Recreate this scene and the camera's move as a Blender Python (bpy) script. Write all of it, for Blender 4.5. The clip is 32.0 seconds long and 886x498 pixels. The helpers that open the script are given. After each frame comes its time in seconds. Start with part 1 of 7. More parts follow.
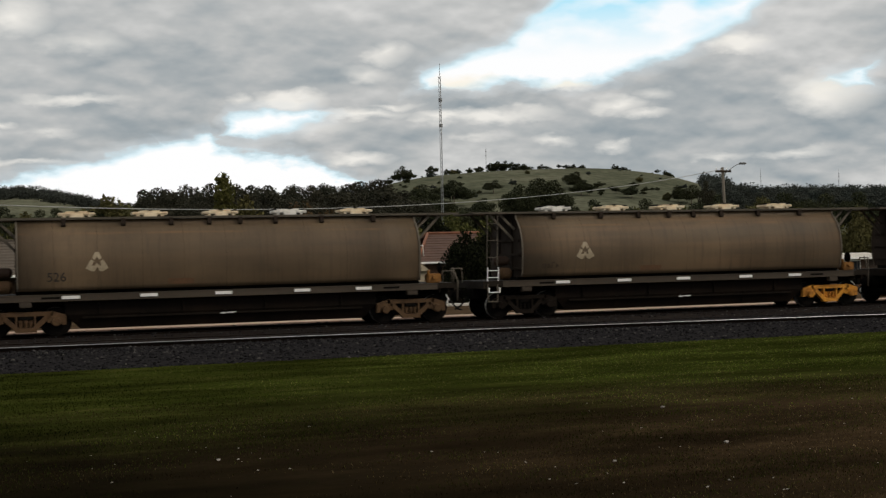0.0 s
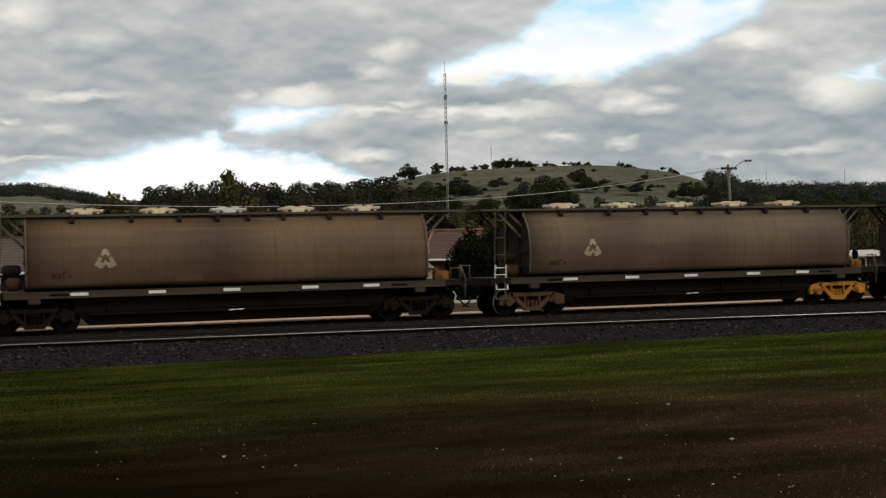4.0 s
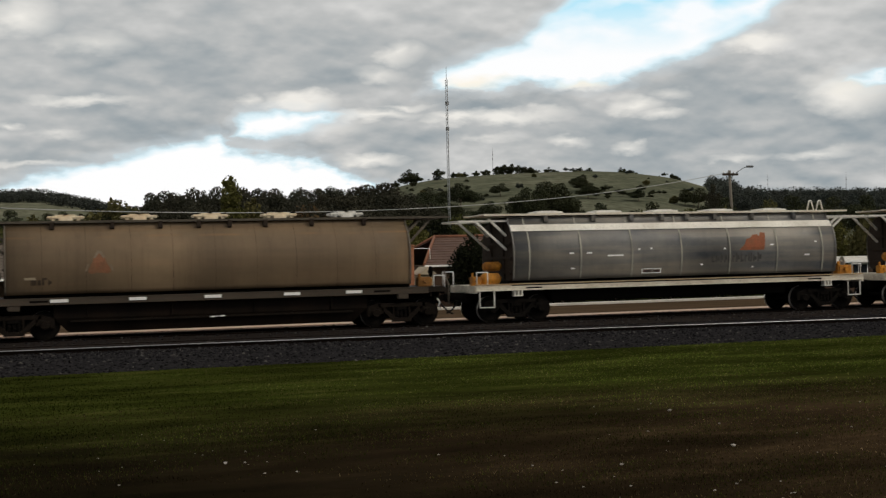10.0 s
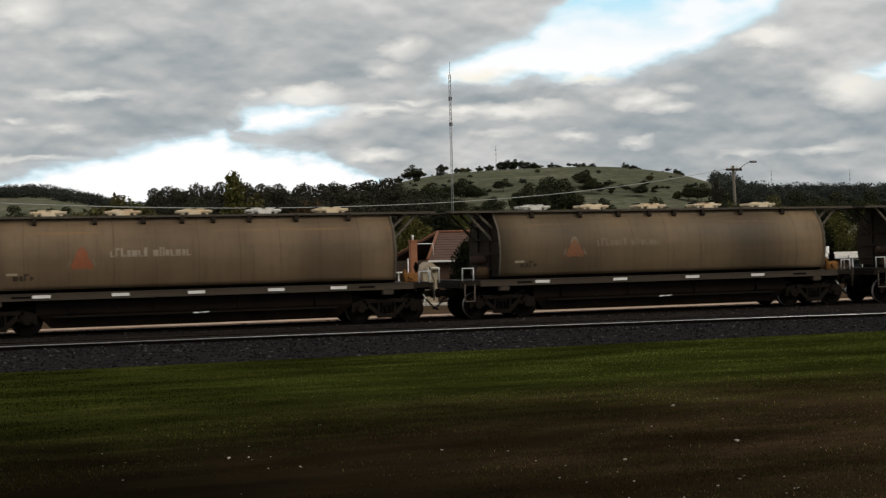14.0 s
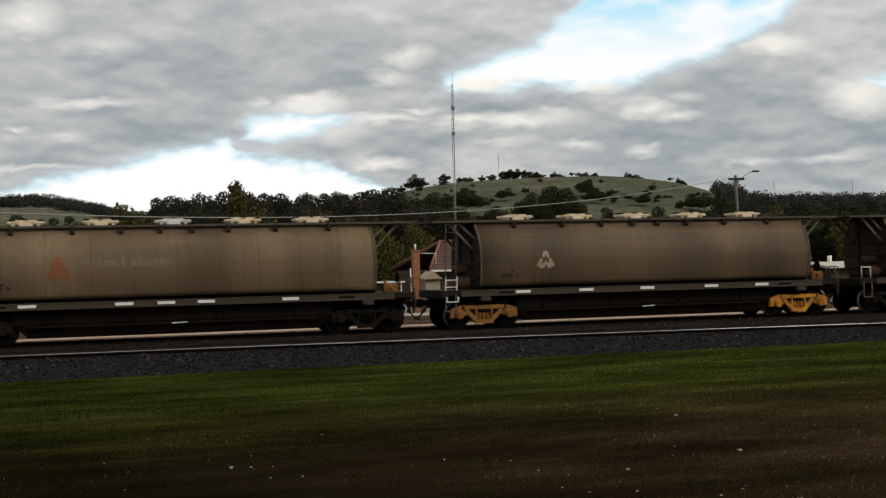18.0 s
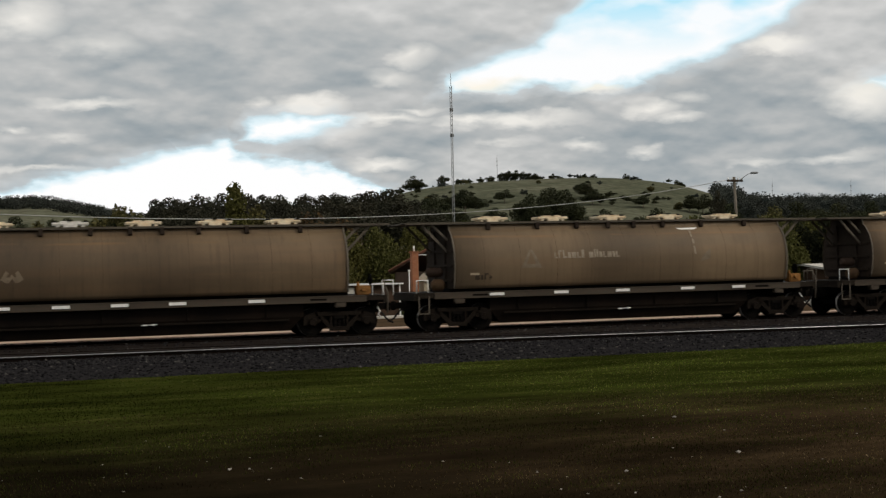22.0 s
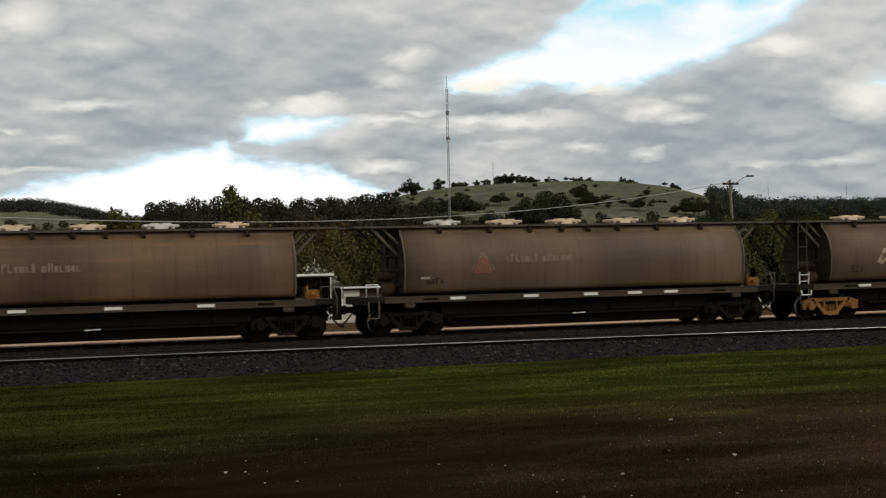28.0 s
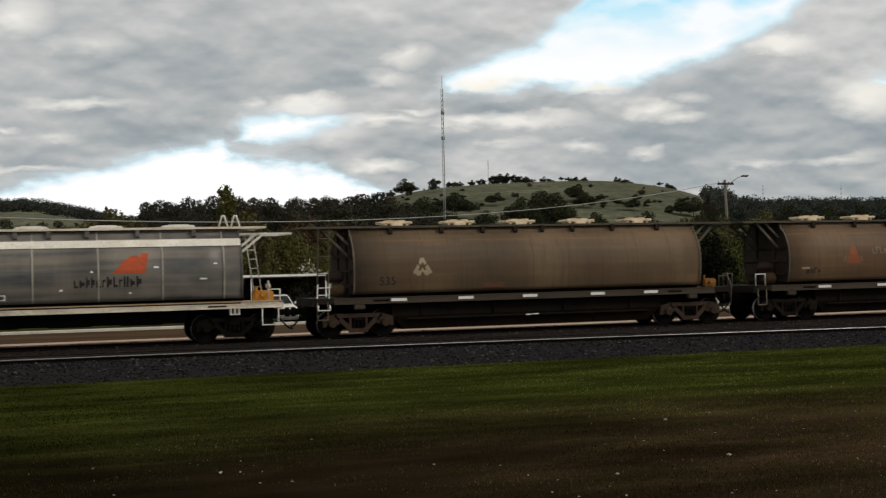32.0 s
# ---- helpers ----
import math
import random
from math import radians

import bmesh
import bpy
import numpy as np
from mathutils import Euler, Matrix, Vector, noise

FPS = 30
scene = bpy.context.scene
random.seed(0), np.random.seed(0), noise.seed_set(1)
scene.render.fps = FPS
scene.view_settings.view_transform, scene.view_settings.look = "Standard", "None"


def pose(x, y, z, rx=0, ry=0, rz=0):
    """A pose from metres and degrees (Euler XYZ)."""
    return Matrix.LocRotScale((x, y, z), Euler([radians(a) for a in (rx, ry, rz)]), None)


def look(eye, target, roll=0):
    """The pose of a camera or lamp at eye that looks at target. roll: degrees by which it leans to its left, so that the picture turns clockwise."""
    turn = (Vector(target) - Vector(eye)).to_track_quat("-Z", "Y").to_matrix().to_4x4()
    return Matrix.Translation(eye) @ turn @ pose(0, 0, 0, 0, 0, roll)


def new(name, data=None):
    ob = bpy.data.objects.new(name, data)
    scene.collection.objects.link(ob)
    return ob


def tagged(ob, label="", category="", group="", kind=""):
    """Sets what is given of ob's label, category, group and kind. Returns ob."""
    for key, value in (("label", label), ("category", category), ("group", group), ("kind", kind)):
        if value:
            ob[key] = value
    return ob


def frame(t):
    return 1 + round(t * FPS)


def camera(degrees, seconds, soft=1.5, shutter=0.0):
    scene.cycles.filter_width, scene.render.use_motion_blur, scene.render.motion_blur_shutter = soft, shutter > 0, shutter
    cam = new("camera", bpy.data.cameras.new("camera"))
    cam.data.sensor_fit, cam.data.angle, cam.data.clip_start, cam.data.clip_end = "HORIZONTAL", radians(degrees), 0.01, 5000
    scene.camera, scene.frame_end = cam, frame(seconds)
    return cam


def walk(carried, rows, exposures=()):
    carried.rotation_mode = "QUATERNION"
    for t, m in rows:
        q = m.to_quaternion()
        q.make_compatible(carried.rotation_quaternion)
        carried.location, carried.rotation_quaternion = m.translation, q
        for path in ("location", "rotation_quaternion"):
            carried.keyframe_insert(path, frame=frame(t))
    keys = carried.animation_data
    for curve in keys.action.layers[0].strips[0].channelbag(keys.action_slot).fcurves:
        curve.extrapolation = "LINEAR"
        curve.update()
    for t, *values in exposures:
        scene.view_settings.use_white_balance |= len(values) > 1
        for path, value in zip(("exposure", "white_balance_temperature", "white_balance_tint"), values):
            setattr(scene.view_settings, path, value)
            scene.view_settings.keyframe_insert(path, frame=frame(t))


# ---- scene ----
# A long train of covered hopper wagons rolls past a grass verge; z = 0 is the top of the rails, x runs along the track.
EYE = Vector((0.0, 0.0, 2.04))
cam = camera(37.65, 32.0, soft=1.3, shutter=0.18)

# seconds, heading east of the track's normal, upward tilt (degrees); the camera stands still and sways in the hand
WALK = [
    (0, 18.193, 0.265), (0.5, 18.200, 0.182), (1, 18.206, 0.087), (1.5, 18.193, 0.131), (2, 18.193, 0.125),
    (2.5, 18.193, 0.201), (3, 18.193, 0.131), (3.5, 18.041, 0.093), (5.5, 17.900, 0.392), (6, 17.907, 0.341),
    (6.5, 17.920, 0.245), (7, 17.913, 0.277), (7.5, 17.900, 0.360), (8, 17.900, 0.392), (8.5, 17.900, 0.429),
    (9, 17.900, 0.360), (9.5, 17.907, 0.335), (10, 17.900, 0.411), (10.5, 17.894, 0.475), (11, 17.900, 0.475),
    (11.5, 17.894, 0.550), (12, 17.894, 0.513), (12.5, 17.900, 0.385), (13, 17.900, 0.398), (13.5, 17.868, 0.360),
    (14, 17.748, 0.207), (14.5, 17.748, 0.207), (16.5, 17.685, 0.296), (17, 17.678, 0.519), (17.5, 17.646, 0.634),
    (18, 17.646, 0.627), (18.5, 17.716, 0.627), (19, 17.704, 0.665), (19.5, 17.704, 0.703), (20, 17.704, 0.697),
    (20.5, 17.710, 0.671), (21, 17.710, 0.729), (21.5, 17.710, 0.767), (22, 17.710, 0.697), (22.5, 17.716, 0.634),
    (23, 17.716, 0.621), (23.5, 17.780, 0.665), (24, 17.780, 0.659), (24.5, 17.780, 0.703), (25, 17.780, 0.773),
    (25.5, 17.780, 0.678), (27.5, 17.888, 0.786), (28, 17.888, 0.824), (28.5, 18.117, 0.818), (29, 18.117, 0.754),
    (29.5, 18.123, 0.690), (30, 18.123, 0.741), (30.5, 18.123, 0.786), (31, 18.123, 0.824), (31.5, 18.117, 0.894),
    (32, 18.104, 0.817),
]


def aim(yaw, tilt):
    a, b = radians(yaw), radians(tilt)
    return look(EYE, EYE + Vector((math.sin(a) * math.cos(b), math.cos(a) * math.cos(b), math.sin(b))), -1.35)


walk(cam, [(t, aim(a, b)) for t, a, b in WALK])

# ------------------------------------------------------------------ light
world = bpy.data.worlds.new("overcast_sky")
scene.world = world
world.use_nodes = True
wt = world.node_tree
wt.nodes.clear()
w_out = wt.nodes.new("ShaderNodeOutputWorld")
w_bg = wt.nodes.new("ShaderNodeBackground")
w_sky = wt.nodes.new("ShaderNodeTexSky")
w_sky.sky_type, w_sky.sun_disc = "NISHITA", False
w_sky.sun_elevation, w_sky.sun_rotation = radians(34), radians(135)
w_sky.air_density, w_sky.dust_density = 1.0, 2.0
w_cool = wt.nodes.new("ShaderNodeMix")
w_cool.data_type = "RGBA"
w_noise = wt.nodes.new("ShaderNodeTexNoise")
w_noise.inputs["Scale"].default_value, w_noise.inputs["Detail"].default_value = 3.0, 6.0
w_ramp = wt.nodes.new("ShaderNodeValToRGB")
w_ramp.color_ramp.elements[0].position, w_ramp.color_ramp.elements[0].color = 0.35, (4.3, 4.05, 3.6, 1)
w_ramp.color_ramp.elements[1].position, w_ramp.color_ramp.elements[1].color = 0.7, (6.2, 5.8, 5.2, 1)
w_cool.inputs[0].default_value = 0.72
wt.links.new(w_noise.outputs["Fac"], w_ramp.inputs["Fac"])
wt.links.new(w_sky.outputs["Color"], w_cool.inputs[6])
wt.links.new(w_ramp.outputs["Color"], w_cool.inputs[7])
wt.links.new(w_cool.outputs[2], w_bg.inputs["Color"])
w_bg.inputs["Strength"].default_value = 0.145
wt.links.new(w_bg.outputs["Background"], w_out.inputs["Surface"])

sun_data = bpy.data.lights.new("sun", "SUN")
sun_data.energy, sun_data.angle, sun_data.color = 1.1, radians(14), (1.0, 0.90, 0.74)
sun = new("sun", sun_data)
sun.matrix_world = look((75, -75, 72), (0, 0, 0))


# ------------------------------------------------------------------ materials
def nodes_of(name):
    m = bpy.data.materials.new(name)
    m.use_nodes = True
    m.node_tree.nodes.clear()
    return m, m.node_tree


def link(t, a, b):
    t.links.new(a, b)


def node(t, kind, **values):
    n = t.nodes.new(kind)
    for key, value in values.items():
        n.inputs[key.replace("_", " ")].default_value = value
    return n


def math_node(t, op, a, b=None, clamp=False):
    n = t.nodes.new("ShaderNodeMath")
    n.operation, n.use_clamp = op, clamp
    for i, v in enumerate((a, b)):
        if v is None:
            continue
        if isinstance(v, (int, float)):
            n.inputs[i].default_value = v
        else:
            t.links.new(v, n.inputs[i])
    return n.outputs[0]


def mix_rgb(t, fac, a, b, blend="MIX"):
    n = t.nodes.new("ShaderNodeMix")
    n.data_type, n.blend_type = "RGBA", blend
    for i, v in ((0, fac), (6, a), (7, b)):
        if isinstance(v, (int, float)):
            n.inputs[i].default_value = v
        elif isinstance(v, tuple):
            n.inputs[i].default_value = (*v, 1) if len(v) == 3 else v
        else:
            t.links.new(v, n.inputs[i])
    return n.outputs[2]


def ramp(t, fac, stops):
    n = t.nodes.new("ShaderNodeValToRGB")
    els = n.color_ramp.elements
    while len(els) < len(stops):
        els.new(0.5)
    for e, (p, c) in zip(els, stops):
        e.position = p
        e.color = (c, c, c, 1) if isinstance(c, (int, float)) else (*c, 1)
    t.links.new(fac, n.inputs["Fac"])
    return n.outputs["Color"]


def coords(t, stretch=(1, 1, 1), shuffle=True):
    """Object coordinates in metres, shifted at random from object to object."""
    tc = t.nodes.new("ShaderNodeTexCoord")
    out = tc.outputs["Object"]
    if shuffle:
        info = t.nodes.new("ShaderNodeObjectInfo")
        add = t.nodes.new("ShaderNodeVectorMath")
        add.operation = "ADD"
        t.links.new(out, add.inputs[0])
        t.links.new(math_node(t, "MULTIPLY", info.outputs["Random"], 87.0), add.inputs[1])
        out = add.outputs[0]
    mp = t.nodes.new("ShaderNodeMapping")
    mp.inputs["Scale"].default_value = stretch
    t.links.new(out, mp.inputs["Vector"])
    return mp.outputs[0]


def noise_tex(t, vec, scale, detail=5.0, rough=0.6):
    n = node(t, "ShaderNodeTexNoise", Scale=scale, Detail=detail, Roughness=rough)
    t.links.new(vec, n.inputs["Vector"])
    return n.outputs["Fac"]


def finish(m, t, colour, rough=0.7, metal=0.0, bump=None, bump_strength=0.3, bump_depth=0.01, translucent=0.0, spec=0.5):
    out = t.nodes.new("ShaderNodeOutputMaterial")
    b = t.nodes.new("ShaderNodeBsdfPrincipled")
    for key, v in (("Base Color", colour), ("Roughness", rough), ("Metallic", metal), ("Specular IOR Level", spec)):
        if isinstance(v, (int, float)):
            b.inputs[key].default_value = v
        elif isinstance(v, tuple):
            b.inputs[key].default_value = (*v, 1)
        else:
            t.links.new(v, b.inputs[key])
    if bump is not None:
        bn = node(t, "ShaderNodeBump", Strength=bump_strength, Distance=bump_depth)
        t.links.new(bump, bn.inputs["Height"])
        t.links.new(bn.outputs["Normal"], b.inputs["Normal"])
    top = b.outputs[0]
    if translucent:
        tr = t.nodes.new("ShaderNodeBsdfTranslucent")
        if isinstance(colour, tuple):
            tr.inputs["Color"].default_value = (*colour, 1)
        else:
            t.links.new(colour, tr.inputs["Color"])
        mx = node(t, "ShaderNodeMixShader", Fac=translucent)
        t.links.new(top, mx.inputs[1])
        t.links.new(tr.outputs[0], mx.inputs[2])
        top = mx.outputs[0]
    t.links.new(top, out.inputs["Surface"])
    return m


def worn(name, base, stain, fine=None, amount=0.5, scale=1.2, fine_scale=18.0, stretch=(1, 1, 1), rough=0.65, metal=0.0, bump=0.25, depth=0.006, spec=0.15, shuffle=True):
    """A painted, stained or weathered surface: broad stains and a fine grain over a base colour."""
    m, t = nodes_of(name)
    v = coords(t, stretch, shuffle)
    a = noise_tex(t, v, scale, 6.0, 0.62)
    b = noise_tex(t, v, fine_scale, 4.0, 0.65)
    col = mix_rgb(t, math_node(t, "MULTIPLY", ramp(t, a, [(0.38, 0.0), (0.68, 1.0)]), amount), base, stain)
    col = mix_rgb(t, math_node(t, "MULTIPLY", ramp(t, b, [(0.45, 0.0), (0.75, 1.0)]), 0.55), col, fine or tuple(c * 0.55 for c in base))
    r = math_node(t, "ADD", math_node(t, "MULTIPLY", a, 0.25), rough - 0.12, True)
    return finish(m, t, col, r, metal, b, bump, depth, spec=spec)


def tank_paint(name, low, mid, warm, streak, dust, patch=0.9, banding=1.0, seam_rust=None, rough=0.42, running=0.55):
    """Grimy wagon side: rust-tinted patches, vertical streaks, fine dirt."""
    m, t = nodes_of(name)
    broad = noise_tex(t, coords(t, (0.55, 0.55, 1.0)), patch, 5.0, 0.55)
    runs = noise_tex(t, coords(t, (3.2, 1.0, 0.22)), 2.2, 6.0, 0.65)
    fine = noise_tex(t, coords(t), 26.0, 4.0, 0.7)
    bands = noise_tex(t, coords(t, (0.12, 1.0, 2.6)), 1.6, 3.0, 0.5)
    info = t.nodes.new("ShaderNodeObjectInfo")
    col = mix_rgb(t, ramp(t, broad, [(0.32, 0.0), (0.66, 1.0)]), low, mid)
    tone = math_node(t, "MULTIPLY", ramp(t, bands, [(0.42, 0.0), (0.7, 1.0)]), math_node(t, "ADD", math_node(t, "MULTIPLY", info.outputs["Random"], 0.55), 0.25))
    col = mix_rgb(t, math_node(t, "MULTIPLY", tone, banding), col, warm)
    col = mix_rgb(t, math_node(t, "MULTIPLY", ramp(t, runs, [(0.5, 0.0), (0.8, 1.0)]), running), col, streak)
    col = mix_rgb(t, math_node(t, "MULTIPLY", ramp(t, fine, [(0.55, 0.0), (0.85, 1.0)]), 0.22), col, dust)
    # plates repainted at different times differ in tone
    plates = noise_tex(t, coords(t, (0.55, 0.02, 0.02)), 1.0, 1.0, 0.4)
    col = mix_rgb(t, 1.0, col, ramp(t, plates, [(0.3, 0.68), (0.5, 1.0), (0.7, 1.28)]), "MULTIPLY")
    if seam_rust:
        # a rusting weld runs along the side below the eaves
        tc = t.nodes.new("ShaderNodeTexCoord")
        sep = t.nodes.new("ShaderNodeSeparateXYZ")
        link(t, tc.outputs["Object"], sep.inputs[0])
        off = math_node(t, "MULTIPLY", math_node(t, "ABSOLUTE", math_node(t, "SUBTRACT", math_node(t, "ADD", sep.outputs["Z"], math_node(t, "MULTIPLY", math_node(t, "SUBTRACT", broad, 0.5), 0.12)), 2.88)), 19.0)
        line = math_node(t, "MULTIPLY", math_node(t, "SUBTRACT", 1.0, off, True), ramp(t, noise_tex(t, coords(t, (0.5, 1, 1)), 1.3, 4.0, 0.6), [(0.42, 0.0), (0.66, 0.6)]))
        col = mix_rgb(t, line, col, seam_rust)
    return finish(m, t, col, math_node(t, "ADD", math_node(t, "MULTIPLY", broad, 0.25), rough + 0.06, True), 0.0, math_node(t, "ADD", runs, math_node(t, "MULTIPLY", fine, 0.4)), 0.25, 0.006, spec=0.3)


def leafy(name, dark, mid, light):
    m, t = nodes_of(name)
    geo = t.nodes.new("ShaderNodeNewGeometry")
    info = t.nodes.new("ShaderNodeObjectInfo")
    col = ramp(t, geo.outputs["Random Per Island"], [(0.0, dark), (0.55, mid), (1.0, light)])
    v = coords(t, (1, 1, 1))
    col = mix_rgb(t, math_node(t, "MULTIPLY", ramp(t, noise_tex(t, v, 0.5, 3.0), [(0.35, 0.0), (0.7, 1.0)]), 0.5), col, dark)
    col = mix_rgb(t, math_node(t, "MULTIPLY", info.outputs["Random"], 0.35), col, tuple(c * f for c, f in zip(mid, (1.25, 0.95, 0.8))))
    return finish(m, t, col, 0.75, 0.0, translucent=0.22, spec=0.05)


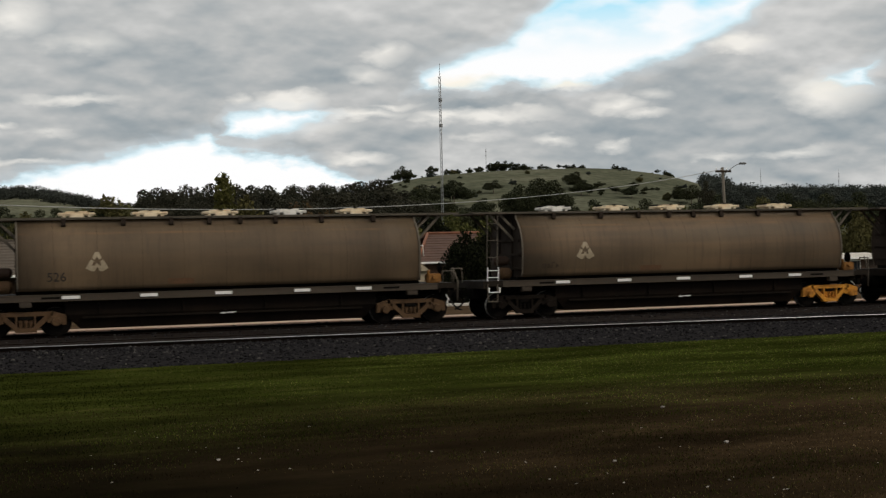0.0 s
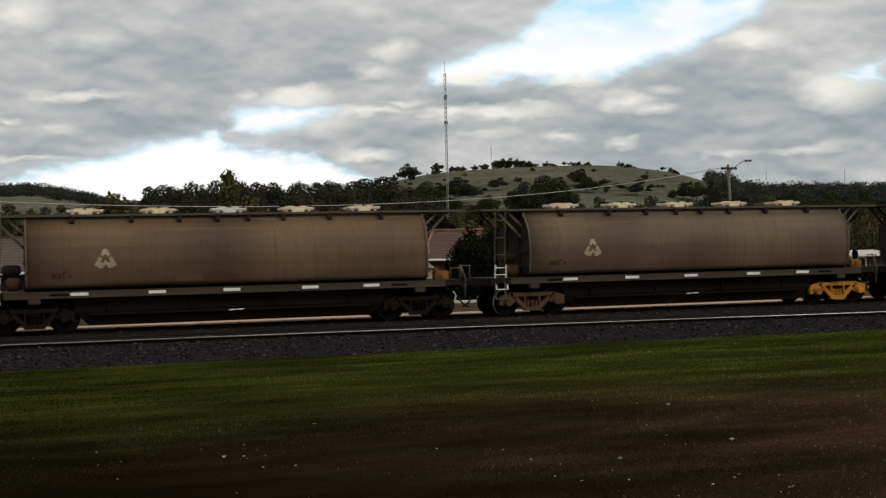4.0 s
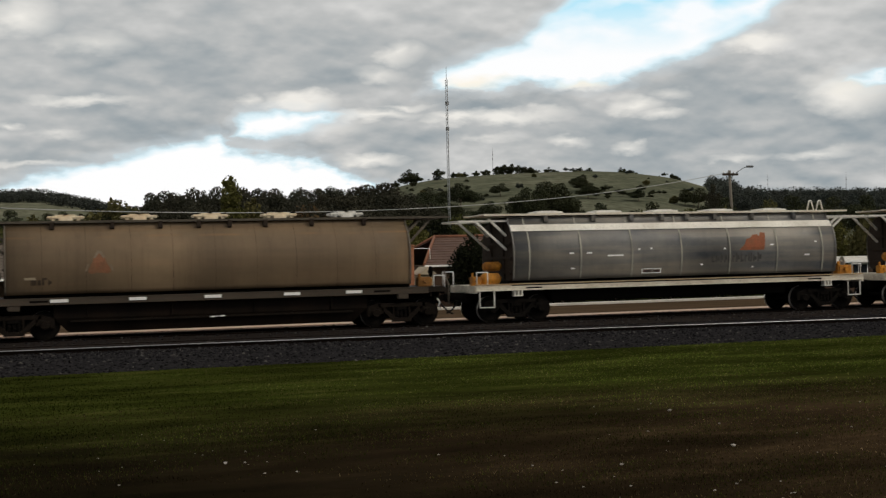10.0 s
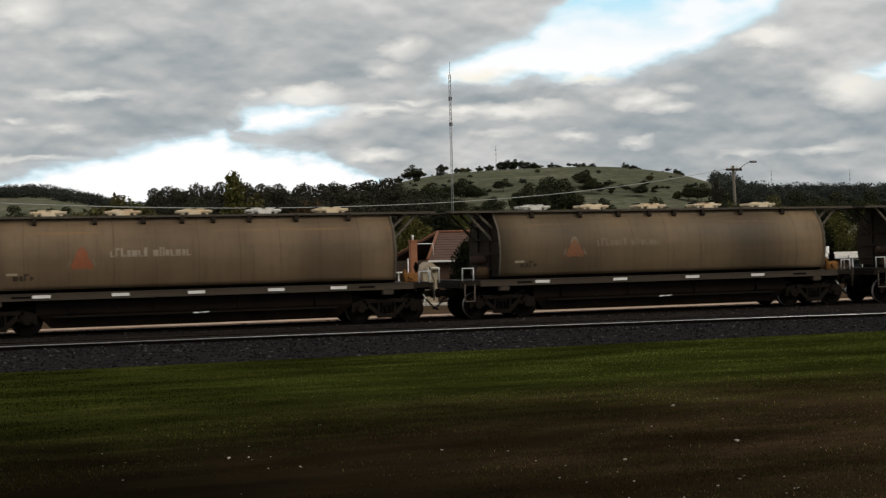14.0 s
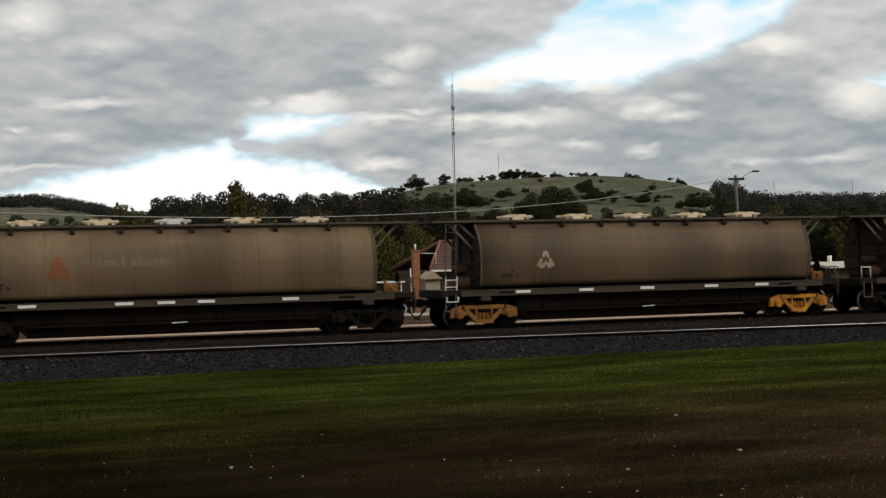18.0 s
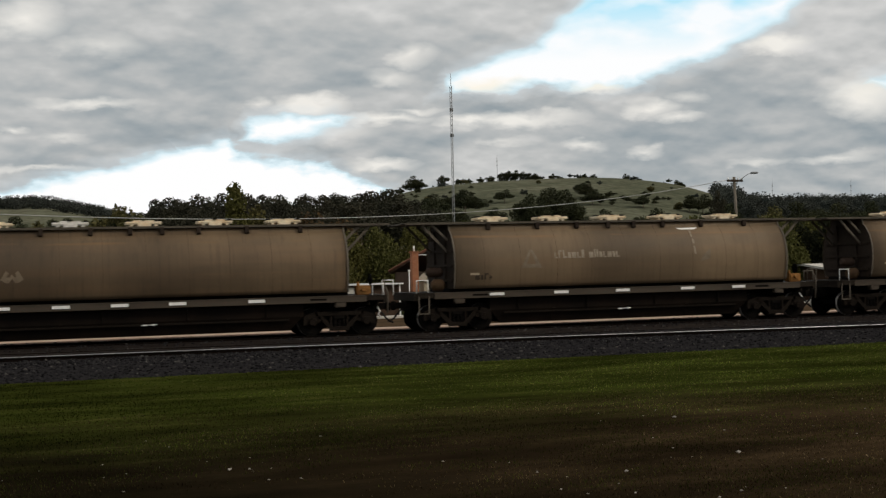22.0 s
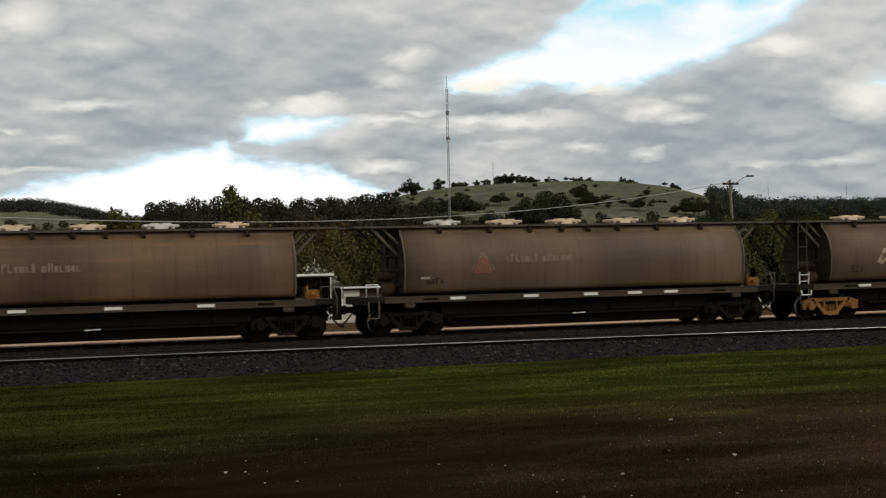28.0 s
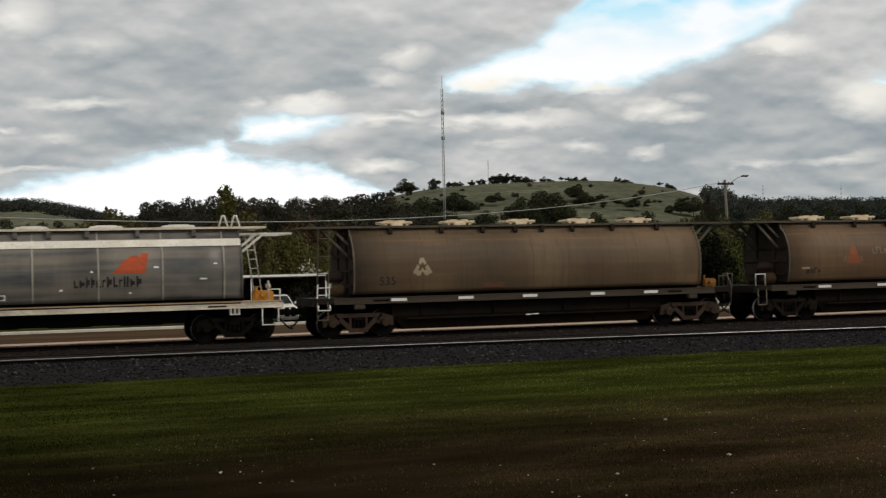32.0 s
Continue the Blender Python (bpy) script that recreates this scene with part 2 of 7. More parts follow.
M = {
    "tank": tank_paint("grimy_brown_paint", (0.090, 0.062, 0.036), (0.148, 0.101, 0.057), (0.210, 0.120, 0.061), (0.050, 0.036, 0.024), (0.15, 0.115, 0.075), 0.7, 0.5, (0.23, 0.125, 0.05)),
    "tank_olive": tank_paint("grimy_dull_brown_paint", (0.128, 0.089, 0.051), (0.196, 0.136, 0.078), (0.26, 0.152, 0.084), (0.098, 0.062, 0.038), (0.24, 0.175, 0.11), 0.7, 0.6, (0.30, 0.155, 0.06)),
    "tank_dull": tank_paint("sooty_olive_brown_paint", (0.104, 0.074, 0.041), (0.162, 0.114, 0.063), (0.215, 0.130, 0.070), (0.062, 0.044, 0.028), (0.17, 0.13, 0.085), 0.7, 0.5, (0.22, 0.12, 0.05)),
    "tank_red": tank_paint("rust_tinted_brown_paint", (0.095, 0.060, 0.033), (0.142, 0.088, 0.047), (0.205, 0.105, 0.049), (0.055, 0.037, 0.023), (0.15, 0.108, 0.067), 0.7, 0.8, (0.25, 0.125, 0.045)),
    "tank_blue": tank_paint("sooty_blue_grey_paint", (0.050, 0.056, 0.066), (0.175, 0.166, 0.150), (0.38, 0.31, 0.215), (0.045, 0.048, 0.055), (0.36, 0.33, 0.28), 1.0, 0.75, None, 0.2, 0.22),
    "sill": worn("dirty_grey_sill", (0.078, 0.063, 0.047), (0.036, 0.029, 0.022), (0.10, 0.062, 0.042), amount=0.55, scale=0.8, stretch=(0.5, 1, 1.5)),
    "sill_pale": worn("dirty_cream_sill", (0.90, 0.84, 0.70), (0.34, 0.25, 0.17), (0.28, 0.20, 0.13), amount=0.6, scale=1.6, stretch=(0.6, 1, 1.5)),
    # end sheets turn away from the light; that shade is in this brown
    "end_sheet": worn("shaded_brown_end_sheet", (0.040, 0.030, 0.023), (0.020, 0.015, 0.012), (0.060, 0.042, 0.030), amount=0.6, scale=1.5, spec=0.05),
    # rust stains over a base darkened for the shade below the sills
    "hopper": worn("rusty_shaded_hopper_plate", (0.0095, 0.0072, 0.0056), (0.022, 0.014, 0.0095), (0.006, 0.005, 0.004), amount=0.7, scale=0.9, stretch=(1, 1, 0.4), rough=0.7, spec=0.05),
    "deck": worn("dark_end_deck", (0.024, 0.019, 0.0145), (0.012, 0.010, 0.008), (0.045, 0.032, 0.022), amount=0.6, scale=1.5, spec=0.05),
    "seam": worn("grimy_weld_seam", (0.070, 0.048, 0.030), (0.15, 0.098, 0.055), amount=0.9, scale=1.1),
    "sill_rust": worn("orange_rusted_flange", (0.58, 0.45, 0.29), (0.38, 0.19, 0.07), (0.3, 0.18, 0.09), amount=0.6, scale=1.1, stretch=(0.5, 1, 1)),
    # near-black steels: grime, with part of the shade under the wagons painted in
    "dark_steel": worn("grimy_shaded_steel", (0.0085, 0.0075, 0.0065), (0.0045, 0.004, 0.004), (0.018, 0.014, 0.010), amount=0.6, rough=0.75, spec=0.03),
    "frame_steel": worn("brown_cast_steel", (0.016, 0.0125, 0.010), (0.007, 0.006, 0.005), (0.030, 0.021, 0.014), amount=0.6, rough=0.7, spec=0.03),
    "rusty": worn("rusty_cast_steel", (0.115, 0.066, 0.034), (0.045, 0.029, 0.019), (0.17, 0.10, 0.045), amount=0.6, rough=0.75),
    "yellow": worn("grimy_yellow_paint", (0.76, 0.33, 0.042), (0.24, 0.10, 0.028), (0.12, 0.055, 0.022), amount=0.9, scale=2.5, rough=0.55),
    "ochre": worn("faded_ochre_paint", (0.36, 0.165, 0.042), (0.16, 0.078, 0.030), (0.08, 0.055, 0.035), amount=0.6, scale=2.5),
    "tread": worn("worn_wheel_steel", (0.75, 0.72, 0.68), (0.5, 0.46, 0.42), (0.5, 0.46, 0.42), amount=0.3, rough=0.55, metal=0.7),
    "hatch": worn("chalky_cream_hatch", (0.86, 0.76, 0.57), (0.70, 0.48, 0.26), (0.45, 0.36, 0.26), amount=0.6, scale=3.0),
    "hatch_white": worn("chalky_white_hatch", (0.84, 0.82, 0.76), (0.50, 0.46, 0.40), amount=0.4, scale=3.0),
    "roof": worn("dusty_roof_walkway", (0.115, 0.098, 0.075), (0.05, 0.043, 0.034), amount=0.5),
    "roof_pale": worn("pale_roof_walkway", (0.85, 0.80, 0.68), (0.48, 0.32, 0.17), amount=0.5, scale=0.7),
    "strut": worn("weathered_grey_strut", (0.155, 0.13, 0.10), (0.06, 0.05, 0.038), amount=0.5),
    "strut_pale": worn("chalky_white_strut", (0.86, 0.83, 0.75), (0.48, 0.43, 0.36), amount=0.45),
    "white": worn("dusty_white_paint", (0.95, 0.94, 0.91), (0.80, 0.77, 0.72), (0.75, 0.72, 0.67), amount=0.4, scale=3.0),
    "band": worn("stained_white_band", (0.92, 0.88, 0.78), (0.46, 0.41, 0.33), (0.45, 0.40, 0.32), amount=0.5, scale=1.1, stretch=(1, 1, 0.4)),
    "car_white": worn("dusty_white_car_paint", (0.80, 0.79, 0.76), (0.62, 0.60, 0.56), amount=0.3, scale=2.0, rough=0.35, spec=0.5, bump=0.05),
    "hose": worn("black_rubber_hose", (0.022, 0.022, 0.022), (0.05, 0.045, 0.04), rough=0.6, spec=0.03),
    "logo_white": worn("faded_cream_marking", (0.47, 0.385, 0.265), (0.29, 0.23, 0.155), amount=0.6, scale=4.0),
    "logo_faint": worn("almost_gone_pale_marking", (0.235, 0.185, 0.13), (0.165, 0.122, 0.078), amount=0.75, scale=5.0),
    "logo_orange": worn("faded_orange_marking", (0.33, 0.105, 0.05), (0.21, 0.11, 0.06), amount=0.8, scale=4.0),
    "logo_dull": worn("almost_gone_orange_marking", (0.27, 0.115, 0.06), (0.18, 0.108, 0.062), amount=0.75, scale=5.0),
    "logo_red": worn("orange_red_marking", (0.62, 0.115, 0.04), (0.30, 0.10, 0.06), amount=0.6, scale=3.0),
    "logo_thin": worn("thin_pale_marking", (0.36, 0.30, 0.225), (0.19, 0.148, 0.10), amount=0.75, scale=5.0),
    "rib": worn("pale_cream_rib", (0.46, 0.44, 0.36), (0.15, 0.145, 0.14), amount=0.7, scale=1.5),
    "ink_faint": worn("faded_dark_stencil", (0.050, 0.036, 0.024), (0.085, 0.06, 0.038), amount=0.7, scale=5.0),
    "ink": worn("dark_stencil_paint", (0.028, 0.026, 0.025), (0.06, 0.052, 0.045), amount=0.5, scale=5.0),
    "label": worn("rusty_tan_label", (0.175, 0.095, 0.052), (0.12, 0.08, 0.05), amount=0.6, scale=4.0),
    "rail": worn("dulled_rail_steel", (0.46, 0.46, 0.47), (0.20, 0.195, 0.19), (0.24, 0.23, 0.22), amount=0.8, scale=0.22, stretch=(0.5, 1, 1), rough=0.45, metal=1.0),
    # rusty rail sides, near black with the shadow under the head painted in
    "rail_web": worn("rusty_shaded_rail_web", (0.009, 0.0065, 0.005), (0.005, 0.004, 0.0035), amount=0.5, spec=0.03),
    "sleeper": worn("weathered_timber_sleeper", (0.040, 0.032, 0.025), (0.020, 0.017, 0.014), stretch=(6, 1, 6), amount=0.6, spec=0.03),
    "roof_grey": worn("grey_tiled_roof", (0.130, 0.108, 0.086), (0.082, 0.068, 0.056), amount=0.5, scale=0.6, fine_scale=9.0, spec=0.03),
    "roof_red": worn("weathered_terracotta_tiles", (0.125, 0.072, 0.052), (0.07, 0.046, 0.036), amount=0.6, scale=0.8, fine_scale=9.0),
    "ridge_red": worn("orange_terracotta_ridge", (0.27, 0.115, 0.065), (0.15, 0.075, 0.05), amount=0.5, scale=2.0),
    "wall_tan": worn("tan_rendered_wall", (0.70, 0.47, 0.225), (0.58, 0.39, 0.19), amount=0.4, scale=0.6),
    "wall_brown": worn("brown_brick_wall", (0.095, 0.058, 0.038), (0.06, 0.04, 0.03), amount=0.5, scale=0.8),
    "wall_cream": worn("cream_painted_boards", (0.50, 0.42, 0.30), (0.34, 0.27, 0.19), amount=0.5, scale=0.8),
    "wall_white": worn("white_painted_wall", (0.72, 0.69, 0.63), (0.55, 0.51, 0.45), amount=0.4, scale=0.6),
    "door_brown": worn("dark_brown_timber", (0.05, 0.035, 0.025), (0.03, 0.022, 0.017), stretch=(8, 1, 1)),
    "glass": None,
    "brick": worn("orange_brick", (0.40, 0.155, 0.075), (0.24, 0.09, 0.05), (0.45, 0.30, 0.2), amount=0.6, scale=3.0),
    "timber_pole": worn("grey_timber_pole", (0.19, 0.165, 0.13), (0.10, 0.085, 0.065), stretch=(4, 4, 0.5), amount=0.5),
    "galv": worn("galvanised_steel", (0.40, 0.41, 0.42), (0.27, 0.28, 0.28), amount=0.4, metal=0.4, rough=0.5),
    "cable": worn("pale_aerial_cable", (0.42, 0.42, 0.40), (0.30, 0.30, 0.28), amount=0.4),
    "lamp_grey": worn("grey_lamp_head", (0.20, 0.20, 0.20), (0.12, 0.12, 0.12)),
    "bark": worn("grey_brown_bark", (0.16, 0.125, 0.095), (0.08, 0.06, 0.045), stretch=(3, 3, 0.6), amount=0.6, bump=0.6, depth=0.03),
    "bark_pale": worn("pale_gum_bark", (0.46, 0.41, 0.34), (0.26, 0.21, 0.16), stretch=(3, 3, 0.6), amount=0.6),
    "leaf_gum": leafy("gum_leaves", (0.024, 0.026, 0.018), (0.046, 0.047, 0.032), (0.085, 0.083, 0.058)),
    # leaves of the hill trees, lightened for the haze before them
    "leaf_dark": leafy("dark_leaves", (0.019, 0.023, 0.013), (0.038, 0.045, 0.023), (0.075, 0.083, 0.042)),
    "leaf_green": leafy("mid_green_leaves", (0.040, 0.046, 0.013), (0.092, 0.098, 0.029), (0.17, 0.165, 0.062)),
    "leaf_olive": leafy("olive_leaves", (0.045, 0.047, 0.018), (0.093, 0.091, 0.036), (0.17, 0.16, 0.072)),
    "leaf_rust": leafy("rusty_brown_leaves", (0.045, 0.032, 0.018), (0.085, 0.058, 0.028), (0.13, 0.09, 0.045)),
    "leaf_silver": leafy("silvery_flowering_leaves", (0.14, 0.15, 0.10), (0.36, 0.37, 0.29), (0.72, 0.72, 0.64)),
    "leaf_black": leafy("very_dark_leaves", (0.005, 0.007, 0.004), (0.012, 0.015, 0.007), (0.030, 0.034, 0.015)),
    # bluish leaf colour holds the haze over the far ridges
    "leaf_haze": leafy("haze_tinted_leaves", (0.030, 0.038, 0.035), (0.050, 0.060, 0.053), (0.076, 0.087, 0.072)),
    "stone": worn("pale_grey_stone", (0.36, 0.33, 0.29), (0.22, 0.19, 0.16), scale=6.0, amount=0.5),
    "road": worn("brown_gravel_road", (0.062, 0.043, 0.026), (0.13, 0.085, 0.053), (0.034, 0.028, 0.016), amount=0.6, scale=0.5, fine_scale=5.0, stretch=(0.2, 1, 1), shuffle=False, spec=0.0),
    "dirt": worn("pinkish_gravelly_dirt", (0.15, 0.082, 0.05), (0.085, 0.05, 0.032), (0.24, 0.15, 0.10), amount=0.7, scale=0.5, fine_scale=7.0, stretch=(0.3, 1, 1), shuffle=False, spec=0.03),
    "gravel": worn("pinkish_cream_gravel", (0.62, 0.47, 0.36), (0.36, 0.22, 0.15), (0.38, 0.26, 0.19), amount=0.6, scale=0.5, fine_scale=7.0, stretch=(0.3, 1, 1), shuffle=False, spec=0.03),
    "kerb": worn("pale_concrete_kerb", (0.70, 0.66, 0.59), (0.38, 0.35, 0.30), amount=0.5, scale=0.8, spec=0.03),
}

mg, tg = nodes_of("window_glass")
gl = node(tg, "ShaderNodeBsdfPrincipled", Base_Color=(0.02, 0.025, 0.03, 1), Roughness=0.06)
og = tg.nodes.new("ShaderNodeOutputMaterial")
link(tg, gl.outputs[0], og.inputs[0])
M["glass"] = mg


def ground_material():
    m, t = nodes_of("grass_soil_and_pasture")
    tc = t.nodes.new("ShaderNodeTexCoord")
    sep = t.nodes.new("ShaderNodeSeparateXYZ")
    link(t, tc.outputs["Object"], sep.inputs[0])
    v = coords(t, (1, 1, 1), False)
    wide = coords(t, (0.35, 1.0, 1.0), False)
    big = noise_tex(t, wide, 0.22, 5.0, 0.6)
    mid = noise_tex(t, wide, 1.1, 6.0, 0.65)
    fine = noise_tex(t, v, 9.0, 5.0, 0.7)
    grit = noise_tex(t, v, 55.0, 3.0, 0.7)
    # lawn along the line, worn to bare soil and dead grass towards the viewer's side
    green = ramp(t, mid, [(0.25, (0.016, 0.020, 0.004)), (0.55, (0.039, 0.046, 0.009)), (0.8, (0.082, 0.082, 0.021))])
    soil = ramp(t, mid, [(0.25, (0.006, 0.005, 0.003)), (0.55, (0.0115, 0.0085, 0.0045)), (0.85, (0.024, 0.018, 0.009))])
    # brown soil darkens towards low x: the fall-off of light is in its colour
    light_by_x = ramp(t, math_node(t, "ADD", math_node(t, "DIVIDE", math_node(t, "SUBTRACT", sep.outputs["X"], 1.0), 8.0), math_node(t, "MULTIPLY", math_node(t, "SUBTRACT", big, 0.5), 0.9), True), [(0.0, 0.0), (1.0, 1.0)])
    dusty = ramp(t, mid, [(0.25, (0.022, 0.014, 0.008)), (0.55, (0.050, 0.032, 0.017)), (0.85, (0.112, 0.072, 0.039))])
    soil = mix_rgb(t, light_by_x, soil, dusty)
    edge = math_node(t, "ADD", sep.outputs["Y"], math_node(t, "MULTIPLY", math_node(t, "SUBTRACT", big, 0.5), 9.0))
    edge = math_node(t, "ADD", edge, math_node(t, "MULTIPLY", math_node(t, "SUBTRACT", mid, 0.5), 5.0))
    lawn = ramp(t, math_node(t, "DIVIDE", math_node(t, "SUBTRACT", edge, 13.0), 8.0, True), [(0.1, 0.0), (0.9, 1.0)])
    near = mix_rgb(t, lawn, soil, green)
    # darker and lighter streaks along the line
    streak = noise_tex(t, coords(t, (0.50, 1.0, 1.0), False), 0.5, 4.0, 0.55)
    near = mix_rgb(t, 1.0, near, ramp(t, streak, [(0.36, 0.62), (0.5, 0.95), (0.64, 1.3)]), "MULTIPLY")
    near = mix_rgb(t, math_node(t, "MULTIPLY", ramp(t, fine, [(0.45, 0.0), (0.75, 1.0)]), 0.5), near, (0.008, 0.009, 0.003))
    near = mix_rgb(t, math_node(t, "MULTIPLY", ramp(t, grit, [(0.66, 0.0), (0.78, 1.0)]), 0.25), near, (0.09, 0.075, 0.05))
    # pasture on the rising land, its colour greyed for distance haze
    far_a = noise_tex(t, coords(t, (1, 1, 1), False), 0.011, 6.0, 0.6)
    far_b = noise_tex(t, coords(t, (1, 1, 1), False), 0.07, 5.0, 0.65)
    past = ramp(t, far_a, [(0.3, (0.074, 0.080, 0.054)), (0.5, (0.105, 0.110, 0.074)), (0.75, (0.152, 0.148, 0.105))])
    tufts = noise_tex(t, coords(t, (1, 0.45, 1), False), 0.16, 5.0, 0.7)
    past = mix_rgb(t, 1.0, past, ramp(t, tufts, [(0.38, 0.72), (0.5, 1.0), (0.64, 1.28)]), "MULTIPLY")
    past = mix_rgb(t, math_node(t, "MULTIPLY", ramp(t, far_b, [(0.45, 0.0), (0.7, 1.0)]), 0.32), past, (0.066, 0.070, 0.040))
    away = ramp(t, math_node(t, "DIVIDE", math_node(t, "SUBTRACT", sep.outputs["Y"], 62.0), 60.0, True), [(0.0, 0.0), (1.0, 1.0)])
    col = mix_rgb(t, away, near, past)
    return finish(m, t, col, 0.9, 0.0, math_node(t, "ADD", fine, grit), 0.5, 0.03, spec=0.0)


def ballast_material():
    m, t = nodes_of("crushed_rock_ballast")
    tc = t.nodes.new("ShaderNodeTexCoord")
    sep = t.nodes.new("ShaderNodeSeparateXYZ")
    link(t, tc.outputs["Object"], sep.inputs[0])
    v = coords(t, (1, 1, 1), False)
    vor = node(t, "ShaderNodeTexVoronoi", Scale=16.0)
    link(t, v, vor.inputs["Vector"])
    big = noise_tex(t, coords(t, (0.25, 1, 1), False), 0.5, 5.0)
    stones = mix_rgb(t, vor.outputs["Distance"], (0.030, 0.028, 0.029), (0.009, 0.0085, 0.009))
    tone = ramp(t, noise_tex(t, v, 7.0, 3.0), [(0.4, 0.0), (0.75, 1.0)])
    stones = mix_rgb(t, math_node(t, "MULTIPLY", tone, 0.5), stones, (0.045, 0.043, 0.043))
    # brake dust and rust between the rails
    dusty = ramp(t, math_node(t, "ADD", math_node(t, "DIVIDE", math_node(t, "SUBTRACT", sep.outputs["Y"], 32.4), 3.0), math_node(t, "MULTIPLY", math_node(t, "SUBTRACT", big, 0.5), 1.2), True), [(0.1, 0.0), (0.9, 1.0)])
    col = mix_rgb(t, math_node(t, "MULTIPLY", dusty, 0.7), stones, (0.022, 0.0165, 0.013))
    spill = math_node(t, "MULTIPLY", dusty, ramp(t, noise_tex(t, coords(t, (0.3, 1.2, 1), False), 0.8, 5.0, 0.65), [(0.5, 0.0), (0.75, 0.6)]))
    col = mix_rgb(t, spill, col, (0.060, 0.050, 0.042))
    return finish(m, t, col, 0.85, 0.0, vor.outputs["Distance"], 0.8, 0.04, spec=0.0)


# the cloud bank by azimuth and elevation in degrees: white breaks low over the hills, pale gaps higher up
SKY_WHITE = [
    [(-2.4, 3.2), (8.3, 5.71), (9.0, 5.12), (8.9, 0.99), (-2.5, 1.2)],
    [(5.9, 5.24), (7.8, 5.32), (10.7, 4.73), (13.2, 4.17), (14.8, 3.22), (14.1, 0.88), (5.8, 1.05)],
    [(8.9, 5.58), (9.3, 6.48), (10.8, 6.76), (12.5, 6.65), (13.4, 6.29), (11.9, 5.72), (10.3, 5.4)],
]
SKY_GAPS = [
    [(17.9, 7.68), (18.2, 8.31), (21.5, 9.43), (23.5, 9.86), (27.0, 9.71), (26.4, 7.61), (24.7, 7.39)],
    [(21.5, 9.21), (23.3, 10.84), (24.8, 12.32), (34.1, 11.71), (32.9, 10.29), (29.9, 8.76), (27.6, 8.06), (25.4, 7.44)],
    [(35.4, 7.1), (35.7, 7.35), (37.4, 7.6), (37.4, 6.9)],
]
# sunlit tops and darker bases of the heaps: azimuth, elevation, half widths, strength
LIT_LEFT = [(0.1, 10.56, 1.1, 0.45, 0.7), (2.8, 9.47, 1.5, 0.3, 0.45), (2.4, 7.15, 1.9, 0.15, 0.6), (11.8, 7.1, 1.2, 0.25, 0.95), (9.6, 7.16, 0.6, 0.15, 0.5), (14.7, 6.37, 1.8, 0.17, 0.7), (16.5, 9.18, 0.7, 0.3, 0.6), (15.5, 8.27, 1.0, 0.25, 0.5), (16.5, 6.78, 1.0, 0.12, 0.6), (14.8, 4.46, 1.1, 0.2, 0.75), (0.3, 4.44, 1.8, 0.1, 0.5), (-0.5, 6.01, 0.6, 0.12, 0.6), (1.7, 5.79, 1.0, 0.12, 0.4), (13.2, 5.85, 1.5, 0.25, 0.35)]
LIT_RIGHT = [(19.7, 7.85, 1.4, 0.23, 0.9), (24.2, 7.46, 1.1, 0.17, 0.9), (32.2, 9.05, 1.1, 0.23, 0.95), (20.7, 6.18, 2.4, 0.2, 0.75), (26.6, 6.51, 0.8, 0.23, 0.7), (27.6, 6.06, 0.8, 0.15, 0.6), (23.9, 5.14, 0.9, 0.15, 0.6), (26.6, 4.7, 0.6, 0.15, 0.55), (33.9, 4.02, 1.4, 0.15, 0.55), (31.1, 4.09, 1.0, 0.12, 0.45), (20.2, 5.33, 1.2, 0.12, 0.4), (28.3, 6.99, 0.8, 0.2, 0.4), (35.6, 6.6, 1.6, 0.55, 0.75), (18.7, 6.23, 1.2, 0.15, 0.7)]
BASES = [(2.4, 8.29, 3.0, 0.55, 0.5), (6.0, 8.92, 3.2, 0.38, 0.45), (12.3, 7.82, 2.8, 0.3, 0.5), (20.0, 6.69, 1.8, 0.2, 0.6), (31.0, 6.86, 2.2, 0.7, 0.55), (33.3, 5.19, 2.8, 0.25, 0.4), (1.6, 3.77, 2.8, 0.2, 0.45), (6.6, 6.03, 2.5, 0.45, 0.4), (11.7, 5.08, 1.5, 0.25, 0.45), (4.3, 6.52, 1.8, 0.2, 0.4), (29.3, 5.38, 3.0, 0.25, 0.3), (13.8, 8.54, 1.5, 0.38, 0.3), (15.7, 5.31, 2.2, 0.35, 0.35), (32.7, 3.3, 5.0, 0.5, 0.6), (27.5, 5.2, 3.5, 0.5, 0.3), (34.5, 5.2, 3.5, 0.8, 0.35)]


